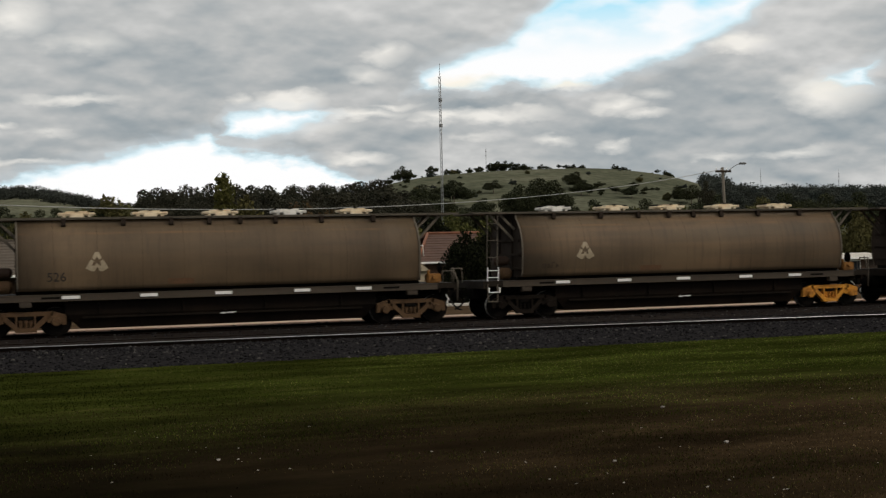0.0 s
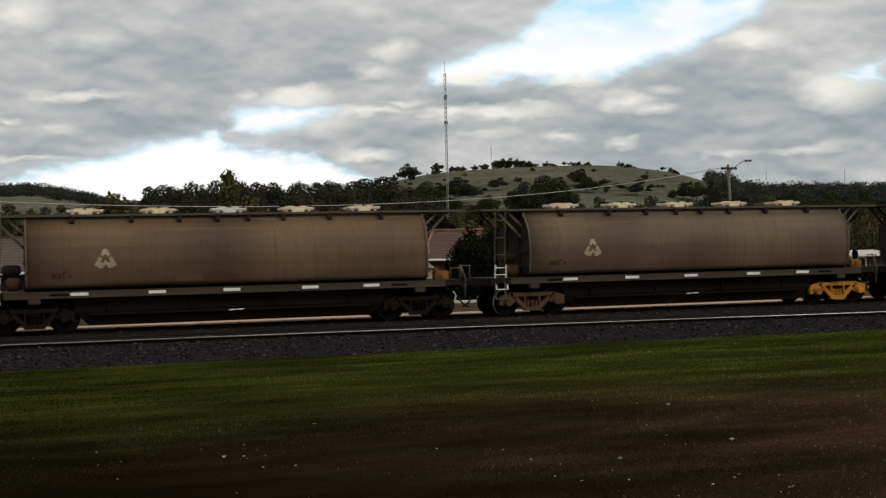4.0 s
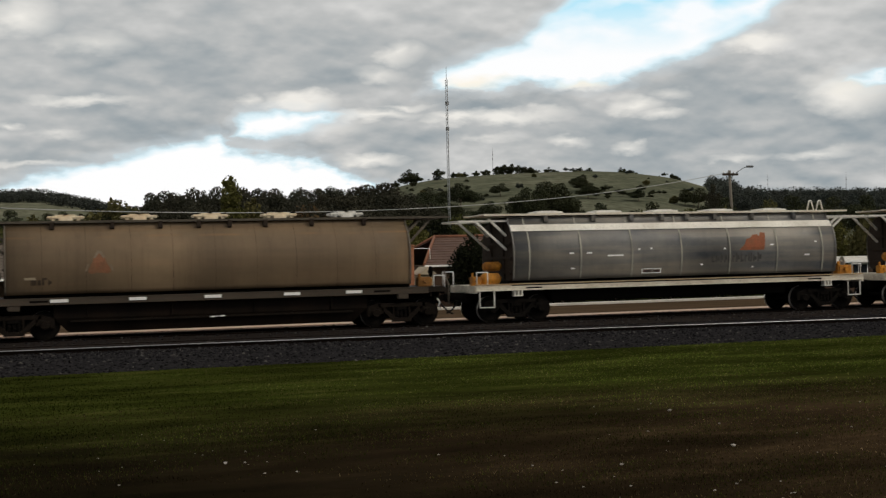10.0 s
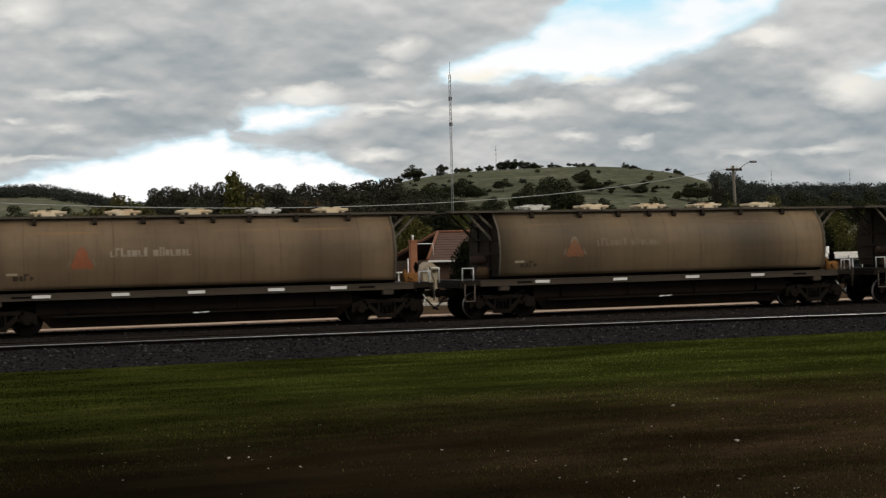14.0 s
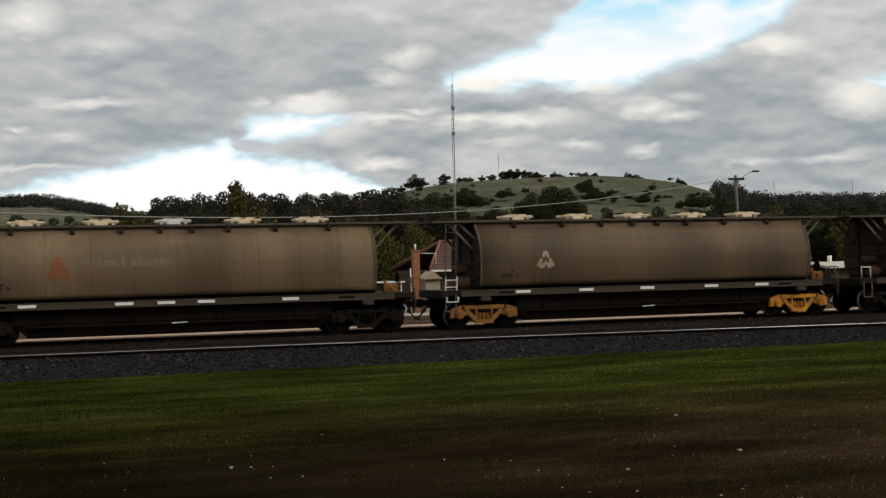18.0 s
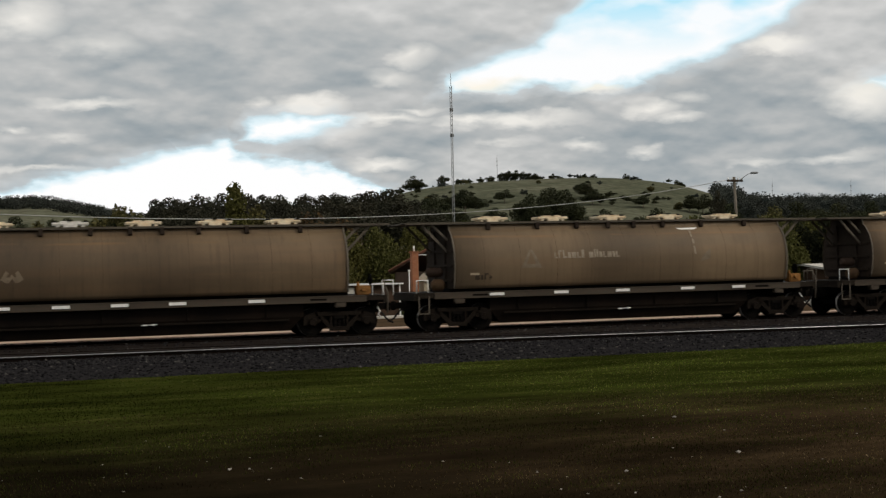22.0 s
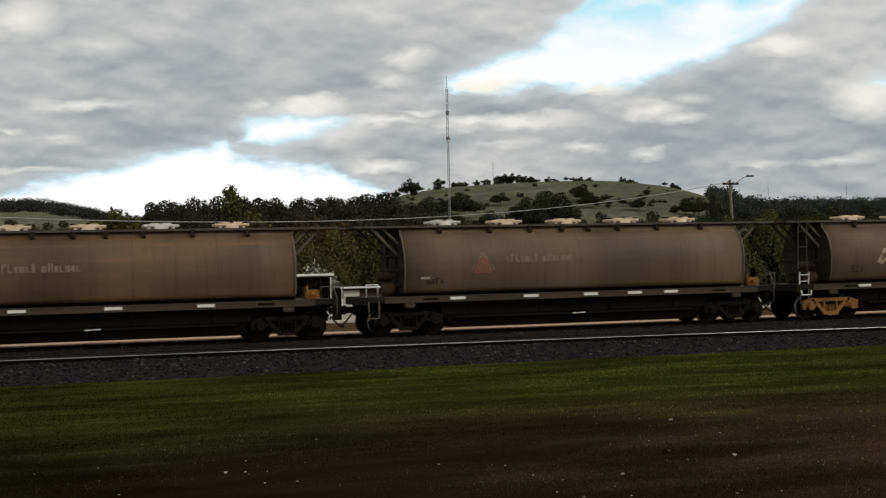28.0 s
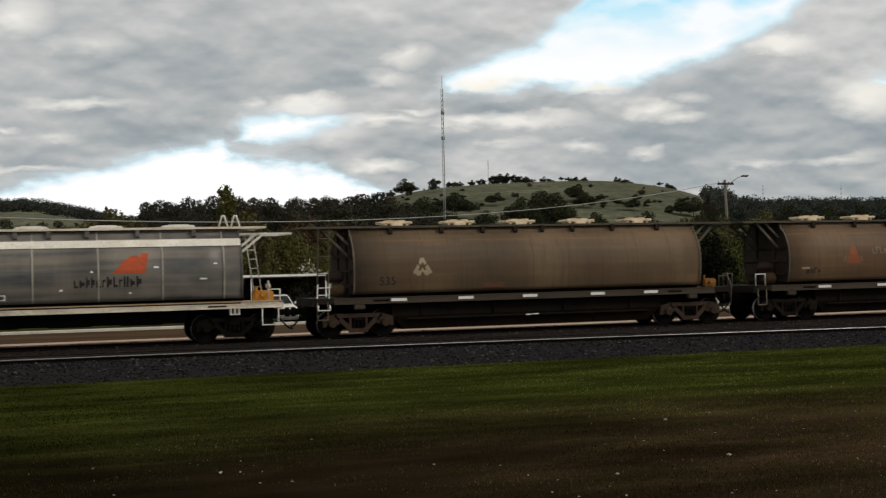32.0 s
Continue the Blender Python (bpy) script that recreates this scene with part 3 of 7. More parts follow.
def sky_material():
    """Broken overcast seen far off: grey heaps in flat layers, white breaks, pale blue gaps and cream edges."""
    m, t = nodes_of("broken_cloud_bank")
    tc = t.nodes.new("ShaderNodeTexCoord")
    sep = t.nodes.new("ShaderNodeSeparateXYZ")
    link(t, tc.outputs["Object"], sep.inputs[0])
    az = math_node(t, "MULTIPLY", math_node(t, "ARCTAN2", sep.outputs["X"], sep.outputs["Y"]), 57.2958)
    el = math_node(t, "MULTIPLY", math_node(t, "ARCSINE", math_node(t, "DIVIDE", sep.outputs["Z"], 4000.0)), 57.2958)

    def pair(a, b, c=0.0):
        comb = t.nodes.new("ShaderNodeCombineXYZ")
        for i, v in enumerate((a, b, c)):
            if isinstance(v, (int, float)):
                comb.inputs[i].default_value = v
            else:
                link(t, v, comb.inputs[i])
        return comb.outputs[0]

    def layer(e, seed):
        """A flat sheet of cloud overhead, foreshortened towards the horizon."""
        far = math_node(t, "DIVIDE", 1.0, math_node(t, "TANGENT", math_node(t, "MULTIPLY", math_node(t, "ADD", e, 24.0), 0.0174533)))
        a = math_node(t, "MULTIPLY", az, 0.0174533)
        return pair(math_node(t, "MULTIPLY", math_node(t, "SINE", a), far), math_node(t, "MULTIPLY", math_node(t, "COSINE", a), far), seed)

    flat = layer(el, 3.1)
    raised = layer(math_node(t, "ADD", el, 0.30), 3.1)
    big = noise_tex(t, flat, 4.2, 4.0, 0.5)
    heap = noise_tex(t, flat, 14.0, 3.0, 0.45)
    heap_up = noise_tex(t, raised, 14.0, 3.0, 0.45)
    shred = noise_tex(t, layer(el, 8.7), 44.0, 3.0, 0.5)

    def centred(v, k):
        return math_node(t, "MULTIPLY", math_node(t, "SUBTRACT", v, 0.5), k)

    warp_a = math_node(t, "ADD", centred(heap, 2.2), centred(shred, 0.8))
    warp_e = math_node(t, "ADD", centred(heap_up, 1.1), centred(shred, 0.6))
    here = pair(math_node(t, "ADD", az, warp_a), math_node(t, "ADD", el, warp_e))
    calm = pair(math_node(t, "ADD", az, math_node(t, "MULTIPLY", warp_a, 1.05)), math_node(t, "ADD", el, math_node(t, "MULTIPLY", warp_e, 0.8)))

    def vec(op, a, b):
        n = t.nodes.new("ShaderNodeVectorMath")
        n.operation = op
        for i, v in enumerate((a, b)):
            if isinstance(v, tuple):
                n.inputs[i].default_value = v
            elif v is not None:
                link(t, v, n.inputs[i])
        return n

    def joined(items, op="MAXIMUM"):
        total = items[0]
        for v in items[1:]:
            total = math_node(t, op, total, v)
        return total

    def inside(corners):
        """Degrees within the edges of a convex break in the cloud, negative outside."""
        cx, cy = sum(p[0] for p in corners) / len(corners), sum(p[1] for p in corners) / len(corners)
        sides = []
        for (x0, y0), (x1, y1) in zip(corners, corners[1:] + corners[:1]):
            nx, ny = y0 - y1, x1 - x0
            size = math.hypot(nx, ny)
            if nx * (cx - x0) + ny * (cy - y0) < 0:
                size = -size
            nx, ny = nx / size, ny / size
            sides.append(math_node(t, "SUBTRACT", vec("DOT_PRODUCT", here, (nx, ny, 0.0)).outputs["Value"], nx * x0 + ny * y0))
        return joined(sides, "MINIMUM")

    def heaps(rows):
        out = []
        for a, e, ra, re, strength in rows:
            d = vec("MULTIPLY", vec("SUBTRACT", calm, (a, e, 0.0)).outputs[0], (0.58 / ra, 0.40 / re, 0.0)).outputs[0]
            out.append(math_node(t, "MULTIPLY", math_node(t, "SUBTRACT", 1.0, vec("LENGTH", d, None).outputs["Value"], True), strength))
        return joined(out)

    def between(v, lo, hi, top=1.0):
        return ramp(t, math_node(t, "DIVIDE", math_node(t, "SUBTRACT", v, lo), hi - lo, True), [(0.0, 0.0), (0.5, 0.5 * top), (1.0, top)])

    # heaps are brighter on the upper side
    relief = math_node(t, "SUBTRACT", heap, heap_up)
    tone = math_node(t, "ADD", 0.5, math_node(t, "ADD", centred(big, 1.0), math_node(t, "ADD", centred(heap, 0.32), math_node(t, "MULTIPLY", relief, 0.5))))
    tone = math_node(t, "ADD", tone, centred(shred, 0.16))
    tone = math_node(t, "SUBTRACT", tone, math_node(t, "MULTIPLY", heaps(BASES), 0.34))
    lit = heaps(LIT_LEFT + LIT_RIGHT)
    col = ramp(t, tone, [(0.20, (0.300, 0.345, 0.372)), (0.40, (0.412, 0.438, 0.448)), (0.54, (0.505, 0.515, 0.512)), (0.70, (0.625, 0.625, 0.615)), (0.90, (0.79, 0.775, 0.75))])
    col = mix_rgb(t, between(lit, 0.08, 0.66, 0.85), col, (0.92, 0.89, 0.83))
    white = joined([inside(c) for c in SKY_WHITE])
    gap = joined([inside(c) for c in SKY_GAPS])
    opening = joined([white, gap])
    col = mix_rgb(t, between(opening, -0.55, 0.05, 0.5), col, (0.66, 0.73, 0.77))
    col = mix_rgb(t, between(opening, -0.12, 0.20), col, (0.62, 0.84, 0.93))
    pale = mix_rgb(t, between(el, 8.7, 10.9, 0.95), (0.99, 0.995, 1.0), mix_rgb(t, between(heap, 0.40, 0.62), (0.46, 0.80, 0.96), (0.93, 0.97, 1.0)))
    pale = mix_rgb(t, between(white, 0.0, 0.1), pale, (1.0, 1.0, 1.0))
    col = mix_rgb(t, between(opening, 0.05, 0.42), col, pale)
    col = mix_rgb(t, math_node(t, "MULTIPLY", between(lit, 0.3, 0.7, 0.75), between(gap, -0.6, 0.1)), col, (0.98, 0.90, 0.76))
    em = node(t, "ShaderNodeEmission", Strength=1.0)
    link(t, col, em.inputs["Color"])
    out = t.nodes.new("ShaderNodeOutputMaterial")
    link(t, em.outputs[0], out.inputs["Surface"])
    return m


M["ground"], M["ballast"], M["sky"] = ground_material(), ballast_material(), sky_material()


# ------------------------------------------------------------------ mesh helpers
def mesh_of(name, bm, material):
    me = bpy.data.meshes.new(name)
    bm.normal_update()
    bm.to_mesh(me)
    bm.free()
    me.materials.append(material)
    return me


def part(name, bm, material, parent, label=""):
    """Links a bmesh, or a finished mesh, as one object under a thing or a part."""
    me = bm if isinstance(bm, bpy.types.Mesh) else mesh_of(name, bm, material)
    ob = new(name, me)
    ob.parent = parent
    if label:
        ob["label"] = label
    return ob


def thing(name, at=(0, 0, 0), label="", category="", group="", kind=""):
    ob = new(name)
    ob.empty_display_size = 0.2
    ob.matrix_basis = pose(*at)
    return tagged(ob, label, category, group, kind)


def raw_mesh(name, verts, faces, material, smooth=False):
    me = bpy.data.meshes.new(name)
    me.from_pydata([tuple(map(float, v)) for v in verts], [], [tuple(map(int, f)) for f in faces])
    me.materials.append(material)
    if smooth:
        me.polygons.foreach_set("use_smooth", [True] * len(me.polygons))
    me.update()
    return me


def add_box(bm, x0, x1, y0, y1, z0, z1, bevel=0.0, m=None):
    made = bmesh.ops.create_cube(bm, size=1.0, matrix=Matrix.Translation(((x0 + x1) / 2, (y0 + y1) / 2, (z0 + z1) / 2)) @ Matrix.Diagonal((x1 - x0, y1 - y0, z1 - z0, 1)))["verts"]
    if bevel:
        made = bmesh.ops.bevel(bm, geom=list({e for v in made for e in v.link_edges}), offset=bevel, segments=2, affect="EDGES")["verts"]
    if m is not None:
        bmesh.ops.transform(bm, matrix=m, verts=list(made))
    return bm


def box(x0, x1, y0, y1, z0, z1, bevel=0.0):
    return add_box(bmesh.new(), x0, x1, y0, y1, z0, z1, bevel)


def add_tube(bm, a, b, r, sides=8, r2=None):
    a, b = Vector(a), Vector(b)
    d = b - a
    m = Matrix.Translation((a + b) / 2) @ d.to_track_quat("Z", "Y").to_matrix().to_4x4()
    bmesh.ops.create_cone(bm, cap_ends=True, segments=sides, radius1=r, radius2=r if r2 is None else r2, depth=d.length, matrix=m)
    return bm


def tube(points, r, sides=8):
    """A round bar bent along the points, in one piece."""
    bm = bmesh.new()
    pts = [Vector(p) for p in points]
    ways = [(b - a).normalized() for a, b in zip(pts, pts[1:])]
    side = ways[0].orthogonal().normalized()
    rings = []
    for n, p in enumerate(pts):
        a, b = ways[max(n - 1, 0)], ways[min(n, len(ways) - 1)]
        across = (a + b).normalized() if (a + b).length > 0.01 else a
        side = (side - across * side.dot(across)).normalized()
        up = across.cross(side)
        stretch = 1.0 / max(across.dot(a), 0.5)
        hinge = a.cross(b)
        bend = hinge.cross(across).normalized() if hinge.length > 0.01 else None
        ring = []
        for q in range(sides):
            v = (side * math.cos(2 * math.pi * q / sides) + up * math.sin(2 * math.pi * q / sides)) * r
            if bend is not None:
                v += bend * v.dot(bend) * (stretch - 1.0)
            ring.append(bm.verts.new(p + v))
        rings.append(ring)
    for a, b in zip(rings, rings[1:]):
        for q in range(sides):
            bm.faces.new((a[q], a[(q + 1) % sides], b[(q + 1) % sides], b[q])).smooth = True
    bm.faces.new(list(reversed(rings[0])))
    bm.faces.new(rings[-1])
    return bm


def bar(bm, a, b, w, h):
    """A flat bar from a to b, w wide across y and h deep."""
    a, b = Vector(a), Vector(b)
    d = b - a
    m = Matrix.Translation((a + b) / 2) @ d.to_track_quat("X", "Z").to_matrix().to_4x4()
    bmesh.ops.create_cube(bm, size=1.0, matrix=m @ Matrix.Diagonal((d.length, w, h, 1)))
    return bm


# ------------------------------------------------------------------ land
CREST_AZ = (-60, -20, -0.9, 0.5, 1.9, 3.2, 4.6, 8, 12, 14.4, 15.6, 16.8, 17.9, 19.9, 22.1, 24.8, 26.0, 27.3, 28.2, 29.2, 30.4, 31.5, 33, 36.8, 60)
CREST_TAN = (0.035, 0.040, 0.046, 0.047, 0.043, 0.038, 0.030, 0.030, 0.032, 0.044, 0.053, 0.057, 0.0595, 0.061, 0.0612, 0.0605, 0.0590, 0.0562, 0.0535, 0.0485, 0.041, 0.034, 0.033, 0.031, 0.03)
CREST_R = 1250.0


def step(a):
    a = min(max(a, 0.0), 1.0)
    return a * a * (3 - 2 * a)


def ground_z(x, y):
    r, az = math.hypot(x, y), math.degrees(math.atan2(x, y))
    near = float(np.interp(y, (0, 29.3, 42, 44, 53, 64), (0.36, -0.34, -0.33, -0.22, -0.25, -0.62)))
    if r > 90:
        near += (min(r, 420) - 90) * 0.017
    if r > 430:
        tan = float(np.mean([np.interp(az + d, CREST_AZ, CREST_TAN) for d in (-0.4, 0.0, 0.4)]))
        top = tan * CREST_R + 2.04 - near
        near += top * step((r - 430) / (CREST_R - 430)) if r < CREST_R else top * (1 - 0.45 * step((r - CREST_R) / 900))
        near += 2.5 * noise.noise((x * 0.006, y * 0.006, 0.4)) * step((r - 430) / 200)
    return near


def build_ground():
    azs = np.concatenate([np.arange(-180, -10, 5.0), np.arange(-10, 46, 0.45), np.arange(46, 180, 5.0)])
    rs = np.concatenate([np.arange(0.6, 70, 1.1), np.geomspace(71, 3800, 70)])
    verts, faces = [(0, 0, ground_z(0, 0))], []
    n = len(azs)
    for r in rs:
        for a in azs:
            x, y = r * math.sin(radians(a)), r * math.cos(radians(a))
            verts.append((x, y, ground_z(x, y)))
    for j in range(n):
        faces.append((0, 1 + (j + 1) % n, 1 + j))
    for i in range(len(rs) - 1):
        for j in range(n):
            a, b = 1 + i * n + j, 1 + i * n + (j + 1) % n
            faces.append((a, b, b + n, a + n))
    me = raw_mesh("ground", verts, faces, M["ground"], True)
    return tagged(new("ground", me), "grass verge worn to brown soil, rising to green pasture hills", "ground", kind="structure")


ground = build_ground()


def near_y(x):
    """The siding's nearer rail, which bears away from the running line."""
    def curve(u):
        return 33.95 - 0.025 * u - 0.0018 * u * u
    if x < -6:
        return curve(-6) + (x + 6) * (-0.025 + 0.0216)
    if x > 30:
        return curve(30) + (x - 30) * (-0.025 - 0.108) * 0.35
    return curve(x)


TRACK_Y = 39.17
GAUGE = 1.505


def sweep_profile(name, xs, y_of, profile, material, closed=True):
    verts, faces = [], []
    k = len(profile)
    for x in xs:
        for dy, z in profile:
            verts.append((x, y_of(x) + dy, z))
    for i in range(len(xs) - 1):
        for j in range(k if closed else k - 1):
            a, b = i * k + j, i * k + (j + 1) % k
            faces.append((a, a + k, b + k, b))
    if closed:
        faces += [tuple(range(k)), tuple(reversed(range((len(xs) - 1) * k, len(xs) * k)))]
    return raw_mesh(name, verts, faces, material)


bed_profile = [(29.6, -0.5), (29.9, -0.36), (30.6, -0.25), (31.5, -0.115), (42.35, -0.105), (42.9, -0.2), (43.3, -0.5)]
trackbed = tagged(new("trackbed", sweep_profile("trackbed", list(np.linspace(-420, 420, 421)), lambda x: 0.0, bed_profile, M["ballast"])), "dark crushed-rock ballast bed under two railway tracks", "ballast", kind="structure")

RAIL_FOOT = [(-0.065, -0.15), (-0.065, -0.138), (-0.012, -0.12), (-0.012, -0.042), (0.012, -0.042), (0.012, -0.12), (0.065, -0.138), (0.065, -0.15)]
RAIL_HEAD = [(-0.034, -0.044), (-0.036, -0.008), (-0.026, 0.0), (0.026, 0.0), (0.036, -0.008), (0.034, -0.044)]
RAIL_BAND = [(-0.0375, -0.014), (-0.029, 0.003), (0.027, 0.003), (0.034, -0.006)]
xs_rail = list(np.linspace(-400, -40, 30)) + list(np.linspace(-38, 70, 109)) + list(np.linspace(75, 400, 30))


def railway(label, y_of, shiny):
    track = thing("railway_track", label=label, category="track", kind="structure")
    for dy in (0.0, GAUGE):
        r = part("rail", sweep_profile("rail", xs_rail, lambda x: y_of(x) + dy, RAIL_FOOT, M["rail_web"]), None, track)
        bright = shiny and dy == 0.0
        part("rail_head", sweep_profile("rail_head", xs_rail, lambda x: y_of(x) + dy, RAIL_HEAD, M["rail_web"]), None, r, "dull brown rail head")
        if bright:
            part("running_band", sweep_profile("running_band", xs_rail, lambda x: y_of(x) + dy, RAIL_BAND, M["rail"]), None, r, "bright polished running band")
    sl = mesh_of("sleeper", box(-0.115, 0.115, -1.25, 1.25, -0.3, -0.150, 0.012), M["sleeper"])
    for i in range(62):
        x = -6.0 + i * 0.66
        o = part("sleeper", sl, None, track)
        o.location = (x + random.uniform(-0.02, 0.02), y_of(x) + GAUGE / 2, random.uniform(0.0, 0.012))
        o.rotation_euler = (0, 0, random.uniform(-0.02, 0.02))
    return track


railway("steel rails of the running line under the train", lambda x: TRACK_Y - GAUGE / 2, False)
railway("steel rails of an empty siding beside the train", near_y, True)

# ballast is heaped between the two tracks, up to the rail heads
infill_xs = list(np.linspace(-400, -40, 30)) + list(np.linspace(-38, 70, 109)) + list(np.linspace(75, 400, 30))
iv, jf = [], []
for x in infill_xs:
    a = near_y(x) + 0.045
    for yy, zz in ((a, -0.2), (a, -0.05), (a + 0.35, -0.02), (36.6, -0.03), (38.2, -0.04), (38.5, -0.05), (38.5, -0.2)):
        iv.append((x, yy, zz))
for i in range(len(infill_xs) - 1):
    for j in range(6):
        k = i * 7 + j
        jf.append((k, k + 7, k + 8, k + 1))
tagged(new("ballast_infill", raw_mesh("ballast_infill", iv, jf, M["ballast"])), "dark brown ballast heaped between the tracks", "ballast", kind="structure")

# road and verges behind the line
band_xs = list(np.linspace(-300, 300, 121))


def band(name, y0, y1, z0, z1, key, label, category, wave=0.0):
    prof = [(y0, -0.7), (y0, z0), (y1, z1), (y1, -0.7)]
    return tagged(new(name, sweep_profile(name, band_xs, lambda x: wave * (math.sin(x * 0.23) + 0.6 * math.sin(x * 0.71 + 1)), prof, M[key])), label, category, kind="structure")


band("dirt_strip", 42.75, 43.4, -0.135, -0.120, "dirt", "bare reddish dirt beside the ballast", "ground", 0.12)
band("gravel_strip", 43.2, 44.25, -0.114, -0.108, "gravel", "cream gravel along the road's edge", "ground", 0.15)
band("road", 43.9, 52.55, -0.122, -0.15, "road", "brown gravelly road behind the railway", "road")
kerb = tagged(new("kerb", sweep_profile("kerb", band_xs, lambda x: 0.0, [(52.56, -0.7), (52.56, -0.06), (52.60, -0.045), (52.86, -0.045), (52.86, -0.7)], M["kerb"])), "pale concrete kerb along the far side of the road", "kerb", kind="structure")


# sky: a bank of cloud far behind everything, which drifts slowly
def build_sky():
    verts, faces = [], []
    n, els = 96, [-2, 0, 3, 6, 9, 12, 16, 20, 25, 31]
    for e in els:
        for i in range(n):
            a = 2 * math.pi * i / n
            verts.append((4000 * math.cos(radians(e)) * math.sin(a), 4000 * math.cos(radians(e)) * math.cos(a), 4000 * math.sin(radians(e))))
    for k in range(len(els) - 1):
        for i in range(n):
            a, b = k * n + i, k * n + (i + 1) % n
            faces.append((a, b, b + n, a + n))
    return tagged(new("backdrop", raw_mesh("backdrop", verts, faces, M["sky"], True)), "broken grey overcast with white and pale blue openings", "sky", kind="structure")


sky = build_sky()


# ------------------------------------------------------------------ wagons
PITCH, HALF = 14.99, 5.82
SIDE_Z = (1.29, 1.40, 1.62, 1.90, 2.20, 2.50, 2.75, 2.95, 3.06, 3.10, 3.28, 3.30)
SIDE_W = (1.29, 1.33, 1.385, 1.425, 1.43, 1.37, 1.265, 1.12, 1.0, 0.93, 0.87, 0.0)
BOGIE_X, WHEEL_R, AXLE_X = 5.62, 0.41, 0.82
made_meshes = {}


def shared(key, build, material):
    """One mesh for all parts that are alike."""
    k = (key, material.name)
    if k not in made_meshes:
        made_meshes[k] = mesh_of(key, build(), material)
    return made_meshes[k]


def half_width(z):
    return float(np.interp(z, SIDE_Z, SIDE_W))


def fine_profile():
    zs = np.concatenate([np.linspace(1.29, 3.0, 15), [3.06, 3.10, 3.19, 3.28]])
    return [(-half_width(z), float(z)) for z in zs]


def body_ring(x, grow=0.0):
    left = fine_profile()
    pts = [(x, y - grow if y < -0.3 else y, z) for y, z in left]
    return pts + [(x, -y, z) for _, y, z in reversed(pts)]


def hull(x0, x1, grow=0.0, caps=True, steps=1):
    bm = bmesh.new()
    rows = []
    for i in range(steps + 1):
        x = x0 + (x1 - x0) * i / steps
        rows.append([bm.verts.new(p) for p in body_ring(x, grow)])
    k = len(rows[0])
    for a, b in zip(rows, rows[1:]):
        for j in range(k):
            f = bm.faces.new((a[j], b[j], b[(j + 1) % k], a[(j + 1) % k]))
            f.smooth = j < k - 1
    if caps:
        bm.faces.new(list(reversed(rows[0])))
        bm.faces.new(rows[-1])
    bmesh.ops.recalc_face_normals(bm, faces=bm.faces)
    return bm


def decal(polys, out=0.006):
    """Flat painted shapes, laid on the curved side that faces the viewer; polys: lists of (x, z)."""
    bm = bmesh.new()
    for pts in polys:
        bm.faces.new([bm.verts.new((x, 0, z)) for x, z in pts])
    bmesh.ops.triangulate(bm, faces=bm.faces)
    bmesh.ops.subdivide_edges(bm, edges=bm.edges, cuts=3, use_grid_fill=True)
    for v in bm.verts:
        v.co.y = -half_width(v.co.z) - out
    bmesh.ops.recalc_face_normals(bm, faces=bm.faces)
    return bm


def rect(x0, x1, z0, z1):
    return [(x0, z0), (x1, z0), (x1, z1), (x0, z1)]


def trefoil(cx, cz, s):
    """An upright emblem of an apex and two bent feet, as on the older wagons."""
    apex = [(-0.11, 0.75), (0.11, 0.75), (0.26, 0.42), (0.13, 0.30), (0.0, 0.50), (-0.13, 0.30), (-0.26, 0.42)]
    foot = [(-0.33, 0.34), (-0.17, 0.22), (-0.30, 0.0), (-0.12, -0.02), (0.0, 0.16), (0.0, -0.08), (-0.14, -0.32), (-0.30, -0.34), (-0.62, -0.16)]
    shapes = [apex, foot, [(-x, z) for x, z in reversed(foot)]]
    return [[(cx + s * x, cz + s * (z - 0.2)) for x, z in pts] for pts in shapes]


def word_bars(x0, x1, z0, z1, lengths, gap=0.06):
    """Unreadable lettering: short upright bars."""
    out, x = [], x0
    rng = random.Random(int(abs(x0) * 1000) + len(lengths))
    for n in lengths:
        for _ in range(n):
            w = rng.uniform(0.09, 0.15)
            top = z1 if rng.random() < 0.35 else z0 + (z1 - z0) * 0.72
            if x + w > x1:
                return out
            out.append(rect(x, x + w * 0.4, z0, top))
            out.append(rect(x + w * 0.4, x + w, z0 + (top - z0) * rng.choice((0.0, 0.75)), z0 + (top - z0) * rng.choice((0.25, 1.0))) if rng.random() < 0.9 else rect(x + w * 0.6, x + w, z0, top))
            x += w + gap * 0.5
        x += gap * 2.2
    return [p for p in out if abs(p[2][1] - p[0][1]) > 0.01]


def text_mesh(text, x, z, size, material):
    c = bpy.data.curves.new("digits", "FONT")
    c.body, c.size, c.align_x, c.align_y = text, size, "CENTER", "CENTER"
    ob = bpy.data.objects.new("digits", c)
    scene.collection.objects.link(ob)
    bpy.context.view_layer.update()
    me = bpy.data.meshes.new_from_object(ob.evaluated_get(bpy.context.evaluated_depsgraph_get()))
    bpy.data.objects.remove(ob)
    for v in me.vertices:
        px, pz = x + v.co.x, z + v.co.y
        v.co = (px, -half_width(pz) - 0.007, pz)
    me.materials.clear()
    me.materials.append(material)
    return me


